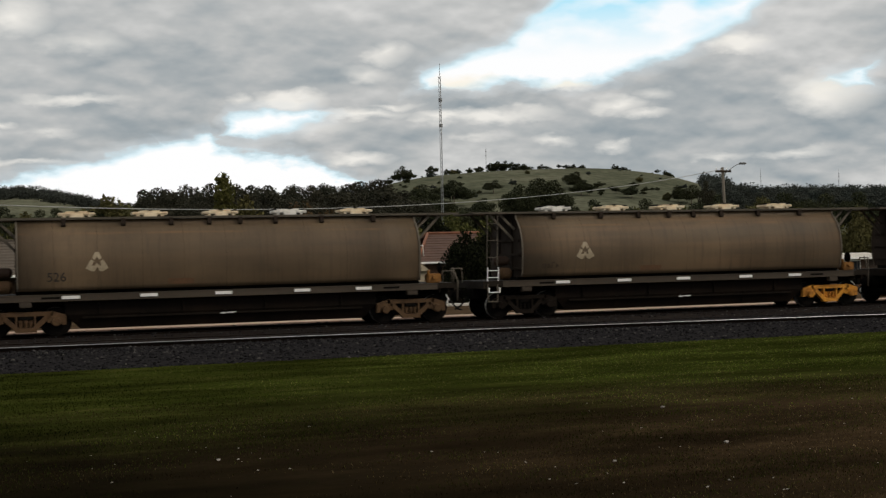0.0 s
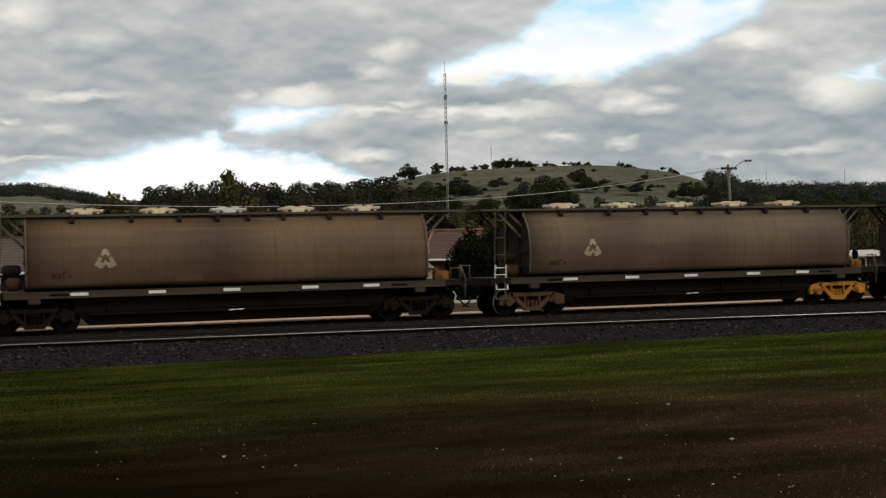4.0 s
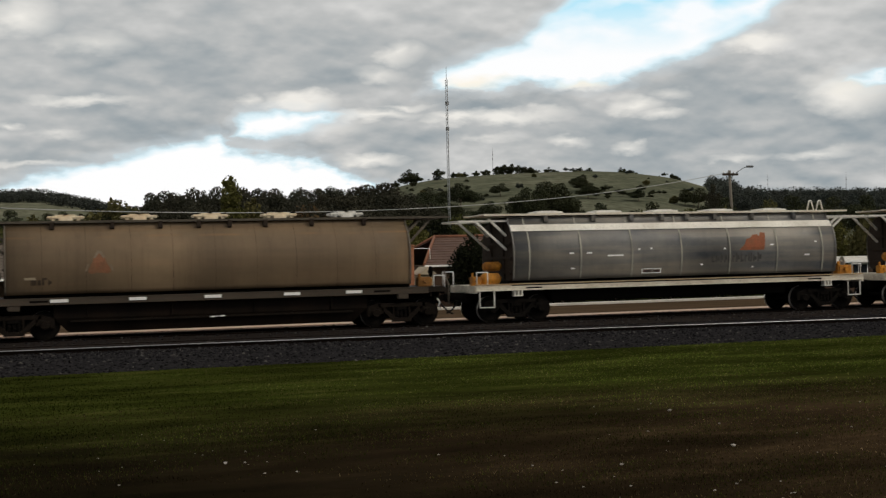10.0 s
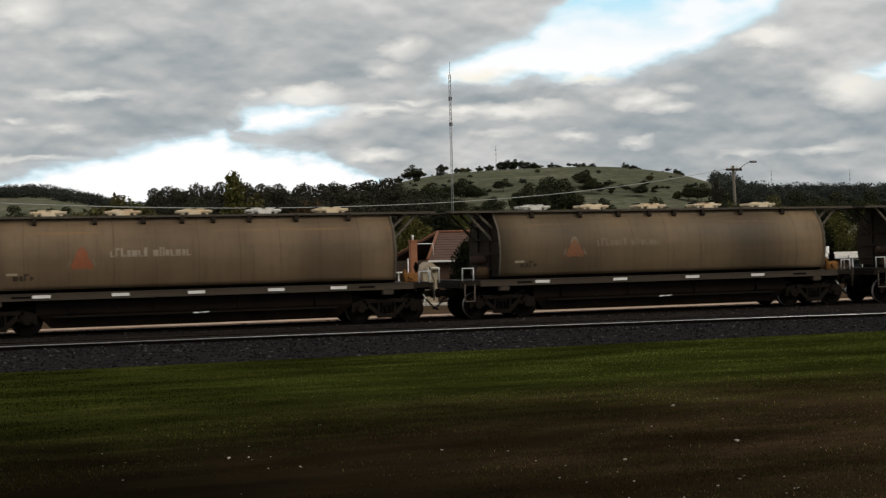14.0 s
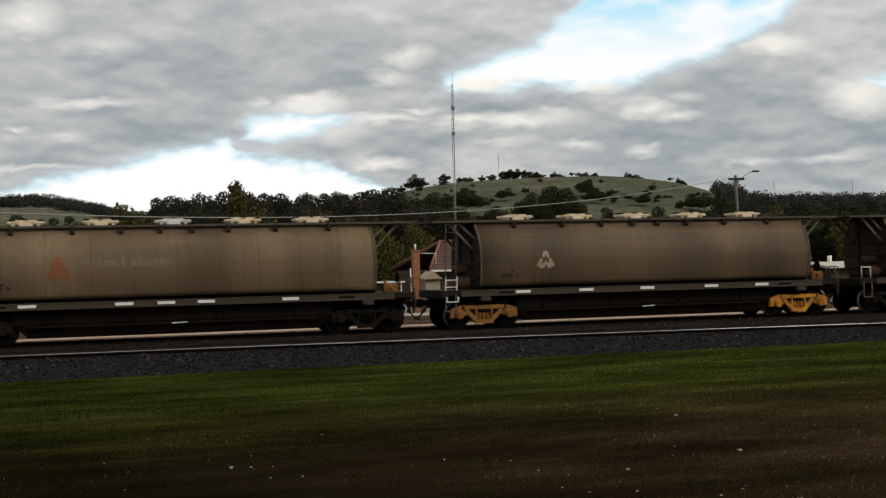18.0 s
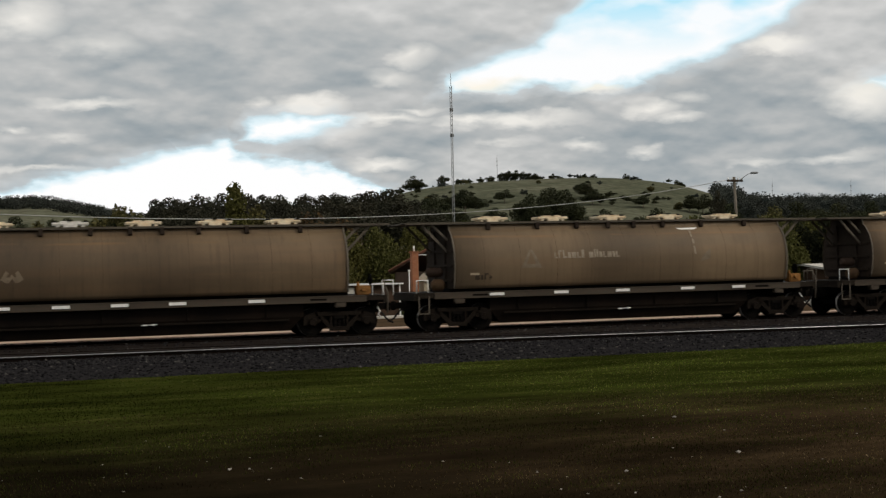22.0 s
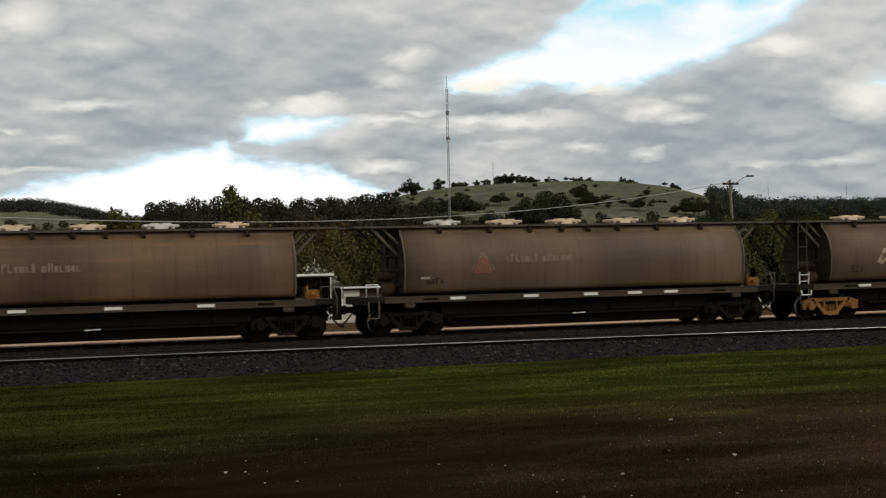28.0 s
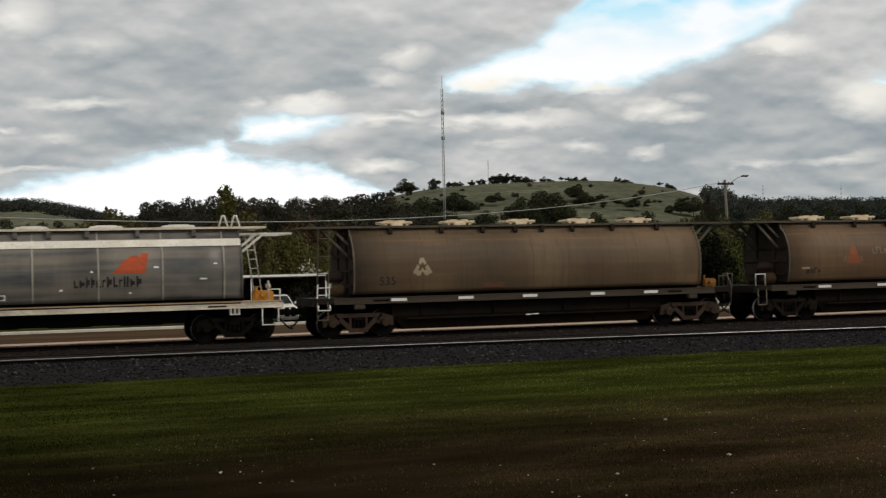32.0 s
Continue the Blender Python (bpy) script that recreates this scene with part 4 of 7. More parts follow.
def side_frame():
    """Three-piece bogie side frame: arched top, truss diagonals, open windows and two axle boxes."""
    bm = bmesh.new()
    y0, y1 = -0.075, 0.075
    # top chord, rising over the spring nest
    for a, b, h in (((-1.05, 0, 0.53), (-0.66, 0, 0.65), 0.17), ((-0.74, 0, 0.655), (0.74, 0, 0.655), 0.12), ((0.66, 0, 0.65), (1.05, 0, 0.53), 0.17)):
        bar(bm, a, b, 0.15, h)
    for s in (-1, 1):
        bar(bm, (s * 0.62, 0, 0.60), (s * 0.21, 0, 0.21), 0.14, 0.13)
        bar(bm, (s * 0.25, 0, 0.62), (s * 0.25, 0, 0.27), 0.13, 0.055)
        bar(bm, (s * 1.03, 0, 0.58), (s * 1.03, 0, 0.33), 0.14, 0.12)
        bar(bm, (s * 0.63, 0, 0.60), (s * 0.63, 0, 0.40), 0.14, 0.09)
        add_box(bm, s * AXLE_X - 0.16, s * AXLE_X + 0.16, -0.11, 0.09, 0.36, 0.56, 0.03)
        bmesh.ops.create_cone(bm, cap_ends=True, segments=14, radius1=0.13, radius2=0.11, depth=0.1, matrix=Matrix.Translation((s * AXLE_X, -0.14, 0.42)) @ Matrix.Rotation(radians(90), 4, "X"))
        for q in range(3):
            a = 2 * math.pi * q / 3 + 0.5
            bmesh.ops.create_cone(bm, cap_ends=True, segments=6, radius1=0.022, radius2=0.022, depth=0.03, matrix=Matrix.Translation((s * AXLE_X + 0.065 * math.cos(a), -0.195, 0.42 + 0.065 * math.sin(a))) @ Matrix.Rotation(radians(90), 4, "X"))
    bar(bm, (-0.29, 0, 0.205), (0.29, 0, 0.205), 0.15, 0.12)
    return bm


def spring():
    """One coil spring, its turns as ridges round one body."""
    bm = bmesh.new()
    rings, n = [], 10
    for i in range(13):
        r = 0.062 if i % 2 == 0 else 0.045
        z = 0.28 + 0.205 * i / 12
        rings.append([bm.verts.new((r * math.cos(2 * math.pi * q / n), r * math.sin(2 * math.pi * q / n), z)) for q in range(n)])
    for a, b in zip(rings, rings[1:]):
        for q in range(n):
            bm.faces.new((a[q], a[(q + 1) % n], b[(q + 1) % n], b[q]))
    bm.faces.new(list(reversed(rings[0])))
    bm.faces.new(rings[-1])
    return bm


def bolster():
    bm = box(-0.19, 0.19, -1.03, 1.03, 0.48, 0.66, 0.03)
    bmesh.ops.create_cone(bm, cap_ends=True, segments=16, radius1=0.22, radius2=0.2, depth=0.14, matrix=Matrix.Translation((0, 0, 0.71)))
    for s in (-1, 1):
        add_box(bm, -0.09, 0.09, s * 0.5 - 0.16, s * 0.5 + 0.16, 0.2, 0.3, 0.02)
        # dark plate added behind the springs, so the side frame's openings look shaded
        add_box(bm, -0.55, 0.55, s * 0.885 - 0.012, s * 0.885 + 0.012, 0.24, 0.62)
    return bm


def wheel_pair():
    """Axle with two flanged wheels, round the origin, along y."""
    bm = bmesh.new()
    turn = Matrix.Rotation(radians(90), 4, "X")
    add_tube(bm, (0, -1.02, 0), (0, 1.02, 0), 0.07, 10)
    for s in (-1, 1):
        for y, r1, r2, d in ((0.76, WHEEL_R, WHEEL_R, 0.10), (0.695, WHEEL_R + 0.028, WHEEL_R + 0.022, 0.03), (0.825, WHEEL_R * 0.86, WHEEL_R * 0.84, 0.012), (0.76, 0.13, 0.12, 0.19)):
            bmesh.ops.create_cone(bm, cap_ends=True, segments=32, radius1=r1, radius2=r2, depth=d, matrix=Matrix.Translation((0, s * y, 0)) @ turn)
        for k in range(5):
            a = 2 * math.pi * k / 5
            bmesh.ops.create_cone(bm, cap_ends=True, segments=8, radius1=0.05, radius2=0.05, depth=0.016, matrix=Matrix.Translation((0.23 * math.cos(a), s * 0.833, 0.23 * math.sin(a))) @ turn)
    for f in bm.faces:
        c = f.calc_center_median()
        if len(f.verts) == 4 and abs(math.hypot(c.x, c.z) - WHEEL_R) < 0.012 and 0.70 < abs(c.y) < 0.82:
            f.material_index = 1
    return bm


wheelsets = []


def add_bogie(wagon, x, k, material, label):
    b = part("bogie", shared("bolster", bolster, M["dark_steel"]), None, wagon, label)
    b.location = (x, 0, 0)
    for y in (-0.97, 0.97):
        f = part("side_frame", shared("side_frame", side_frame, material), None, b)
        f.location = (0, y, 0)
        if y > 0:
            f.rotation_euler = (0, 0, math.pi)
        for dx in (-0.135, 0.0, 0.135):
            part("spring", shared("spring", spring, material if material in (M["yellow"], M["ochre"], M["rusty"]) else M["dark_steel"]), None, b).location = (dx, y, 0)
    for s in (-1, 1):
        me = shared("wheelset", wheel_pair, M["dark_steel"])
        if len(me.materials) == 1:
            me.materials.append(M["tread"])
        w = part("wheelset", me, None, b)
        w.location = (s * AXLE_X, 0, WHEEL_R)
        wheelsets.append((w, k, x, s * AXLE_X))
    return b


def hopper_chute():
    """Row of tapered discharge pockets below the sill."""
    bm = bmesh.new()
    top = [(-4.55, -0.98), (4.55, -0.98), (4.55, 0.98), (-4.55, 0.98)]
    low = [(-4.15, -0.80), (4.15, -0.80), (4.15, 0.80), (-4.15, 0.80)]
    rings = [[bm.verts.new((x, y, z)) for x, y in pts] for pts, z in ((top, 1.20), (top, 0.60), (low, 0.19))]
    for a, b in zip(rings, rings[1:]):
        for j in range(4):
            bm.faces.new((a[j], b[j], b[(j + 1) % 4], a[(j + 1) % 4]))
    bm.faces.new(rings[0])
    bm.faces.new(list(reversed(rings[-1])))
    for x in (-2.4, -0.05, 2.3):
        bar(bm, (x, -0.99, 0.60), (x, -0.81, 0.22), 0.10, 0.05)
        bar(bm, (x, 0.99, 0.60), (x, 0.81, 0.22), 0.10, 0.05)
    # stiffeners between the pockets
    for x in (-3.6, -1.25, 1.15, 3.45):
        for s in (-1, 1):
            add_box(bm, x - 0.03, x + 0.03, s * 1.01 - 0.035, s * 1.01 + 0.035, 0.61, 0.99)
    bmesh.ops.recalc_face_normals(bm, faces=bm.faces)
    return bm


def door_gear():
    bm = bmesh.new()
    add_box(bm, -4.1, 4.1, -1.02, -0.94, 0.475, 0.535, 0.012)
    return bm


def centre_sill():
    bm = box(-6.9, 6.9, -0.17, 0.17, 0.72, 1.0, 0.02)
    return bm


def side_sill(pale):
    """A channel along the side, its flanges a little proud of the web."""
    def build():
        z0, z1 = (0.985, 1.125) if pale else (0.995, 1.19)
        e = 7.02 if pale else 6.42
        prof = [(-1.262, z0), (-1.262, z0 + 0.03), (-1.25, z0 + 0.03), (-1.25, z1 - 0.035), (-1.265, z1 - 0.035), (-1.265, z1),
                (-1.08, z1), (-1.08, z1 - 0.035), (-1.20, z1 - 0.035), (-1.20, z0 + 0.03), (-1.12, z0 + 0.03), (-1.12, z0)]
        bm = bmesh.new()
        a = [bm.verts.new((-e, y, z)) for y, z in prof]
        b = [bm.verts.new((e, y, z)) for y, z in prof]
        for q in range(len(prof)):
            bm.faces.new((a[q], b[q], b[(q + 1) % len(prof)], a[(q + 1) % len(prof)]))
        bm.faces.new(a)
        bm.faces.new(list(reversed(b)))
        bmesh.ops.recalc_face_normals(bm, faces=bm.faces)
        return bm
    return build


def sill_slot():
    return box(-0.25, 0.25, -1.256, -1.252, 1.06, 1.12, 0.0015)


def floor_frame():
    """Dark box added between the tank and the sills as the gap's shadow line."""
    return box(-5.88, 5.88, -1.085, 1.085, 1.08, 1.30, 0.01)


def sill_flange():
    return box(-7.02, 7.02, -1.255, -1.10, 1.165, 1.20, 0.006)


def outlet_latch():
    bm = box(-0.16, -0.05, -1.06, -1.02, 0.48, 0.525, 0.008)
    add_tube(bm, (-0.20, -1.04, 0.50), (0.26, -1.04, 0.52), 0.012, 6)
    add_box(bm, 0.10, 0.20, -1.06, -1.02, 0.49, 0.53, 0.008)
    return bm


def jacking_pad():
    return box(-0.17, 0.17, -1.255, -1.05, 0.84, 1.0, 0.025)


def jacking_bracket():
    bm = box(-0.15, 0.15, -1.255, -1.05, 0.80, 0.83, 0.008)
    for x in (-0.12, 0.0, 0.12):
        add_box(bm, x - 0.02, x + 0.02, -1.25, -1.05, 0.80, 1.0)
    return bm


def hatch_cover(pale):
    def build():
        bm = bmesh.new()
        if pale:
            add_box(bm, -0.47, 0.47, -0.42, 0.42, 0.02, 0.10, 0.03)
            add_box(bm, -0.30, 0.30, -0.30, 0.30, 0.10, 0.125, 0.01)
        else:
            add_box(bm, -0.20, 0.20, -0.36, 0.36, 0.0, 0.11, 0.03)
            add_box(bm, -0.40, -0.30, -0.30, 0.30, 0.02, 0.10, 0.02)
            add_box(bm, 0.30, 0.40, -0.30, 0.30, 0.02, 0.10, 0.02)
            add_box(bm, -0.53, 0.53, -0.33, 0.33, 0.075, 0.14, 0.028)
            add_box(bm, -0.30, 0.30, -0.28, 0.28, 0.135, 0.17, 0.015)
        return bm
    return build


def hatch_clamp():
    bm = bmesh.new()
    for s in (-1, 1):
        add_box(bm, s * 0.44 - 0.06, s * 0.44 + 0.06, -0.20, 0.20, 0.135, 0.175, 0.015)
    add_box(bm, -0.05, 0.05, -0.34, 0.34, 0.165, 0.19, 0.01)
    return bm


def walkway(pale):
    def build():
        bm = bmesh.new()
        ends = 6.62 if pale else 7.25
        z = 3.345 if pale else 3.305
        add_box(bm, -ends, ends, -0.98, 0.98, z, z + 0.03)
        for s in (-1, 1):
            add_box(bm, -ends, ends, s * 0.98 - 0.012, s * 0.98 + 0.012, z - 0.02, z + 0.045)
            for x in np.linspace(-ends, ends, 12):
                add_box(bm, x - 0.02, x + 0.02, s * 0.7 - 0.2, s * 0.7 + 0.2, z + 0.03, z + 0.045)
        return bm
    return build


def eave_bracket():
    bm = bmesh.new()
    pts = [(-1.03, 3.31), (-0.84, 3.31), (-0.88, 3.17), (-0.98, 3.09), (-1.02, 3.13)]
    a = [bm.verts.new((-0.06, y, z)) for y, z in pts]
    b = [bm.verts.new((0.06, y, z)) for y, z in pts]
    bm.faces.new(a)
    bm.faces.new(list(reversed(b)))
    for i in range(5):
        bm.faces.new((a[i], b[i], b[(i + 1) % 5], a[(i + 1) % 5]))
    bmesh.ops.recalc_face_normals(bm, faces=bm.faces)
    return bm


def end_deck(pale):
    def build():
        z = 1.16 if pale else 1.19
        bm = box(HALF, 7.05, -1.2, 1.2, z - 0.05, z, 0.01)
        add_box(bm, 6.95, 7.06, -1.2, 1.2, z - 0.24, z - 0.004, 0.01)
        if not pale:
            # the end of the sill is cut back, with a headstock and gussets
            add_box(bm, 6.425, 6.95, -1.235, -1.19, z - 0.17, z - 0.01, 0.01)
            add_box(bm, 6.425, 6.95, 1.19, 1.235, z - 0.17, z - 0.01, 0.01)
            for x in (6.5, 6.78):
                add_box(bm, x, x + 0.03, -1.18, -0.4, z - 0.3, z - 0.05)
        return bm
    return build


def end_wall():
    """Ribbed end sheet that leans in towards the deck."""
    bm = bmesh.new()
    for z in (1.55, 2.0, 2.45):
        w = half_width(z) - 0.12
        add_box(bm, HALF, HALF + 0.07, -w, w, z - 0.04, z + 0.04, 0.01)
    for y in (-0.55, 0.55):
        add_box(bm, HALF, HALF + 0.05, y - 0.04, y + 0.04, 1.2, 3.1, 0.01)
    return bm


def strut_bm(a, b, w, h):
    return bar(bmesh.new(), a, b, w, h)


def coupler():
    bm = box(6.9, 7.36, -0.10, 0.10, 0.70, 0.90, 0.03)
    add_box(bm, 7.28, 7.50, -0.17, 0.05, 0.66, 0.94, 0.05)
    add_box(bm, 7.32, 7.47, 0.02, 0.17, 0.68, 0.92, 0.05)
    add_box(bm, 6.85, 7.06, -0.28, 0.28, 0.62, 0.98, 0.03)
    return bm


def brake_hose():
    pts = []
    for i in range(13):
        u = i / 12
        pts.append((7.0 + 0.5 * u, -0.30 - 0.03 * math.sin(u * 3), 0.72 - 0.42 * math.sin(u * math.pi / 2) ** 1.3))
    return tube(pts, 0.028, 6)


def hose_cock():
    return tube([(6.98, -0.32, 0.80), (7.06, -0.36, 0.66), (7.0, -0.38, 0.56), (7.10, -0.38, 0.44)], 0.022, 6)


def grab_hoop(x0, x1, z0, z1, y):
    return tube([(x0, y, z0), (x0, y, z1), (x1, y, z1), (x1, y, z0)], 0.018, 6)


def step_stirrup(x0, x1, z0, z1, y):
    return tube([(x0, y, z1), (x0, y, z0), (x1, y, z0), (x1, y, z1)], 0.02, 6)


def ladder(x, w, z0, z1, y, lean=0.0, rungs=0):
    bm = bmesh.new()
    for s in (0, 1):
        add_tube(bm, (x + s * w, y, z0), (x + s * w + lean, y, z1), 0.02, 6)
    n = rungs or int((z1 - z0) / 0.3)
    for i in range(n + 1):
        u = (i + 0.5) / (n + 1)
        add_tube(bm, (x + lean * u, y, z0 + (z1 - z0) * u), (x + w + lean * u, y, z0 + (z1 - z0) * u), 0.014, 6)
    return bm


def air_tank(r, length):
    def build():
        bm = bmesh.new()
        add_tube(bm, (0, -length / 2, 0), (0, length / 2, 0), r, 16)
        for s in (-1, 1):
            bmesh.ops.create_cone(bm, cap_ends=True, segments=16, radius1=r if s > 0 else r * 0.55, radius2=r * 0.55 if s > 0 else r, depth=0.08, matrix=Matrix.Translation((0, s * (length / 2 + 0.04), 0)) @ Matrix.Rotation(radians(-90), 4, "X"))
        return bm
    return build


def valve_box():
    bm = box(-0.16, 0.16, -0.14, 0.14, 0.0, 0.30, 0.03)
    add_tube(bm, (0.0, -0.14, 0.18), (0.0, -0.22, 0.18), 0.06, 8)
    add_tube(bm, (-0.1, 0, 0.3), (-0.1, 0, 0.42), 0.03, 6)
    return bm


def handbrake():
    bm = bmesh.new()
    turn = Matrix.Rotation(radians(90), 4, "Y")
    bmesh.ops.create_cone(bm, cap_ends=True, segments=16, radius1=0.17, radius2=0.17, depth=0.03, matrix=turn)
    bmesh.ops.create_cone(bm, cap_ends=True, segments=10, radius1=0.06, radius2=0.06, depth=0.14, matrix=turn)
    return bm


def seam_ring():
    return hull(-0.006, 0.006, 0.003, False)


def rib_ring():
    return hull(-0.024, 0.024, 0.026, False)


def flange_ring():
    return hull(-0.025, 0.025, 0.035, False)


def band_strip():
    bm = bmesh.new()
    zs = np.linspace(2.83, 3.04, 5)
    for s in (-1, 1):
        rows = [[bm.verts.new((x, s * (half_width(z) + 0.036), z)) for z in zs] for x in np.linspace(-HALF, HALF, 15)]
        for a, b in zip(rows, rows[1:]):
            for j in range(4):
                bm.faces.new((a[j], b[j], b[j + 1], a[j + 1]))
    bmesh.ops.recalc_face_normals(bm, faces=bm.faces)
    return bm


def plate_bm():
    return box(-0.245, 0.245, -1.276, -1.264, 1.055, 1.145, 0.003)


OLD_PLATES = (-4.40, -2.25, -0.12, 2.20, 4.08)


def wagon_body(k, spec):
    pale = spec["kind"] == "steel"
    w = thing("hopper_wagon", label=spec["label"], category="wagon", group="wagons of the freight train")
    tank = M["tank_blue"] if pale else M["tank"] if spec.get("mark") in ("trefoil", "trefoil_faint") else M["tank_olive"]
    trim = M["strut_pale"] if pale else M["strut"]
    if spec.get("reddish"):
        tank = M["tank_red"]
    if spec.get("sooty"):
        tank = M["tank_dull"]
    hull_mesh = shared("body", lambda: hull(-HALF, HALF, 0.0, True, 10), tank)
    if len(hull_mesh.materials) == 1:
        # end caps take the darker brown that carries their shade
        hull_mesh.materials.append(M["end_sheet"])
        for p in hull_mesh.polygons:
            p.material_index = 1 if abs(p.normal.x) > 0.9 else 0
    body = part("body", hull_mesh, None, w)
    body["label"] = "rounded blue-grey steel tank body" if pale else "rounded brown grimy tank body"
    for x in (-HALF, HALF):
        f = part("end_flange", shared("end_flange", flange_ring, M["strut"] if not pale else M["tank_blue"]), None, w)
        f.location = (x, 0, 0)
    if pale:
        for x in (-5.3, -3.55, -1.77, 0.0, 1.77, 3.55, 5.3):
            part("rib", shared("rib", rib_ring, M["rib"]), None, w).location = (x, 0, 0)
        part("stripe", shared("stripe", band_strip, M["band"]), None, w, "stained white band below the eaves")
    else:
        for x in (-4.85, -3.66, -2.42, -1.25, -0.04, 1.16, 2.33, 3.55, 4.74):
            part("seam", shared("seam", seam_ring, M["seam"]), None, w).location = (x, 0, 0)
    part("walkway", shared("walkway_pale" if pale else "walkway", walkway(pale), M["roof_pale"] if pale else M["roof"]), None, w)
    for i, x in enumerate((-4.15, -2.075, 0.0, 2.075, 4.15)):
        h = part("hatch", shared("hatch_pale" if pale else "hatch", hatch_cover(pale), M["hatch_white"] if pale or (2 * i + k) % 7 == 1 else M["hatch"]), None, w)
        h.location = (x, 0, 3.37 if pale else 3.33)
        h.scale = (1.0, 1.0, 1.0 if pale else 1.3)
        if not pale:
            part("clamp", shared("clamp", hatch_clamp, M["dark_steel"]), None, h)
    for x in (-4.55, -2.9, -1.55, -0.45, 0.45, 1.5, 2.9, 4.5):
        part("bracket", shared("bracket", eave_bracket, M["end_sheet"] if not pale else M["tank_blue"]), None, w).location = (x, 0, 0)
    # underframe
    sm = M["sill_pale"] if pale else M["sill"]
    for s in (0, 1):
        o = part("side_sill", shared("side_sill_pale" if pale else "side_sill", side_sill(pale), sm), None, w)
        o.rotation_euler = (0, 0, math.pi * s)
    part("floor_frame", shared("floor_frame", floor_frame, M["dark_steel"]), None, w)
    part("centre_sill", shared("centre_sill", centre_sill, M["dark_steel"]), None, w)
    if pale:
        part("hopper", shared("hopper_low", hopper_low, M["dark_steel"]), None, w)
        for x in (-5.1, 5.1):
            part("slot", shared("slot_pale", lambda: box(-0.27, 0.27, -1.256, -1.252, 1.035, 1.08, 0.0015), M["dark_steel"]), None, w, "dark oval sill slot").location = (x, 0, 0)
        part("sill_flange", shared("sill_flange", sill_flange, M["sill_rust"]), None, w, "orange-rusted sill flange")
    else:
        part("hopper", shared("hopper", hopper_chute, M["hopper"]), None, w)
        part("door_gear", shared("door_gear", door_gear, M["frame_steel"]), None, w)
        part("latch", shared("latch", outlet_latch, M["white"]), None, w, "small white outlet latch")
        for x in (-4.95, 4.95):
            part("slot", shared("slot", sill_slot, M["dark_steel"]), None, w, "dark oval sill slot").location = (x, 0, 0)
        for x in spec.get("plates", OLD_PLATES):
            part("reflector", shared("reflector", plate_bm, M["white"]), None, w, "white reflective plate").location = (x, 0, 0)
    for x in (-BOGIE_X, BOGIE_X):
        for s in (0, 1):
            o = part("jacking_pad", shared("jacking_bracket" if pale else "jacking_pad", jacking_bracket if pale else jacking_pad, M["strut_pale"] if pale else M["sill"]), None, w)
            o.location, o.rotation_euler = (x, 0, 0), (0, 0, math.pi * s)
    for e in (0, 1):
        turn = (0, 0, math.pi * e)
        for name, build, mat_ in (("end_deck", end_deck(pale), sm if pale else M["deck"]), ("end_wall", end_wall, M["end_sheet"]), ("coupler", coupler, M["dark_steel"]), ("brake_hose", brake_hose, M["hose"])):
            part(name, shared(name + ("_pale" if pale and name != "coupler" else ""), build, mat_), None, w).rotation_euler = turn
        for y in (-0.82, 0.82):
            if pale and e == 0:
                pairs = (((HALF + 0.02, y, 2.58), (6.58, y, 3.18)), ((HALF + 0.02, y, 2.76), (6.36, y, 3.18)))
            elif pale:
                pairs = (((HALF + 0.02, y, 2.26), (6.88, y, 3.18)), ((HALF + 0.02, y, 2.70), (6.42, y, 3.24)))
            else:
                pairs = (((HALF + 0.02, y, 2.42), (6.68, y, 3.28)), ((HALF + 0.02, y, 2.80), (6.34, y, 3.28)))
            for a, b in pairs:
                key = f"strut{a[2]:.2f}{y:.1f}{pale}"
                part("strut", shared(key, lambda a=a, b=b: strut_bm(a, b, 0.06, 0.07), trim), None, w).rotation_euler = turn
        if pale:
            part("end_beam", shared("end_beam", end_beam, trim), None, w).rotation_euler = turn
    for e, mat_key in ((-1, spec["left"]), (1, spec["right"])):
        add_bogie(w, e * BOGIE_X, k, M[mat_key], {"yellow": "yellow painted bogie", "rusty": "rusty brown bogie", "rusty_dark": "dark rusty bogie", "ochre": "faded yellow bogie"}.get(mat_key, "grimy bogie darkened for shade"))
    end_fittings(w, spec, pale)
    markings(w, k, spec, pale)
    return w


def hopper_low():
    bm = box(-4.3, 4.3, -0.70, 0.70, 0.60, 1.18, 0.03)
    for x in (-3.0, -1.0, 1.0, 3.0):
        add_box(bm, x - 0.6, x + 0.6, -0.6, 0.6, 0.57, 0.62, 0.01)
    return bm


def end_beam():
    bm = bmesh.new()
    for y in (-0.82, 0.82):
        add_box(bm, HALF, 7.42, y - 0.035, y + 0.035, 3.14, 3.20)
    add_box(bm, 7.34, 7.42, -0.86, 0.86, 3.14, 3.20)
    add_box(bm, 6.6, 6.66, -0.86, 0.86, 3.15, 3.21)
    return bm


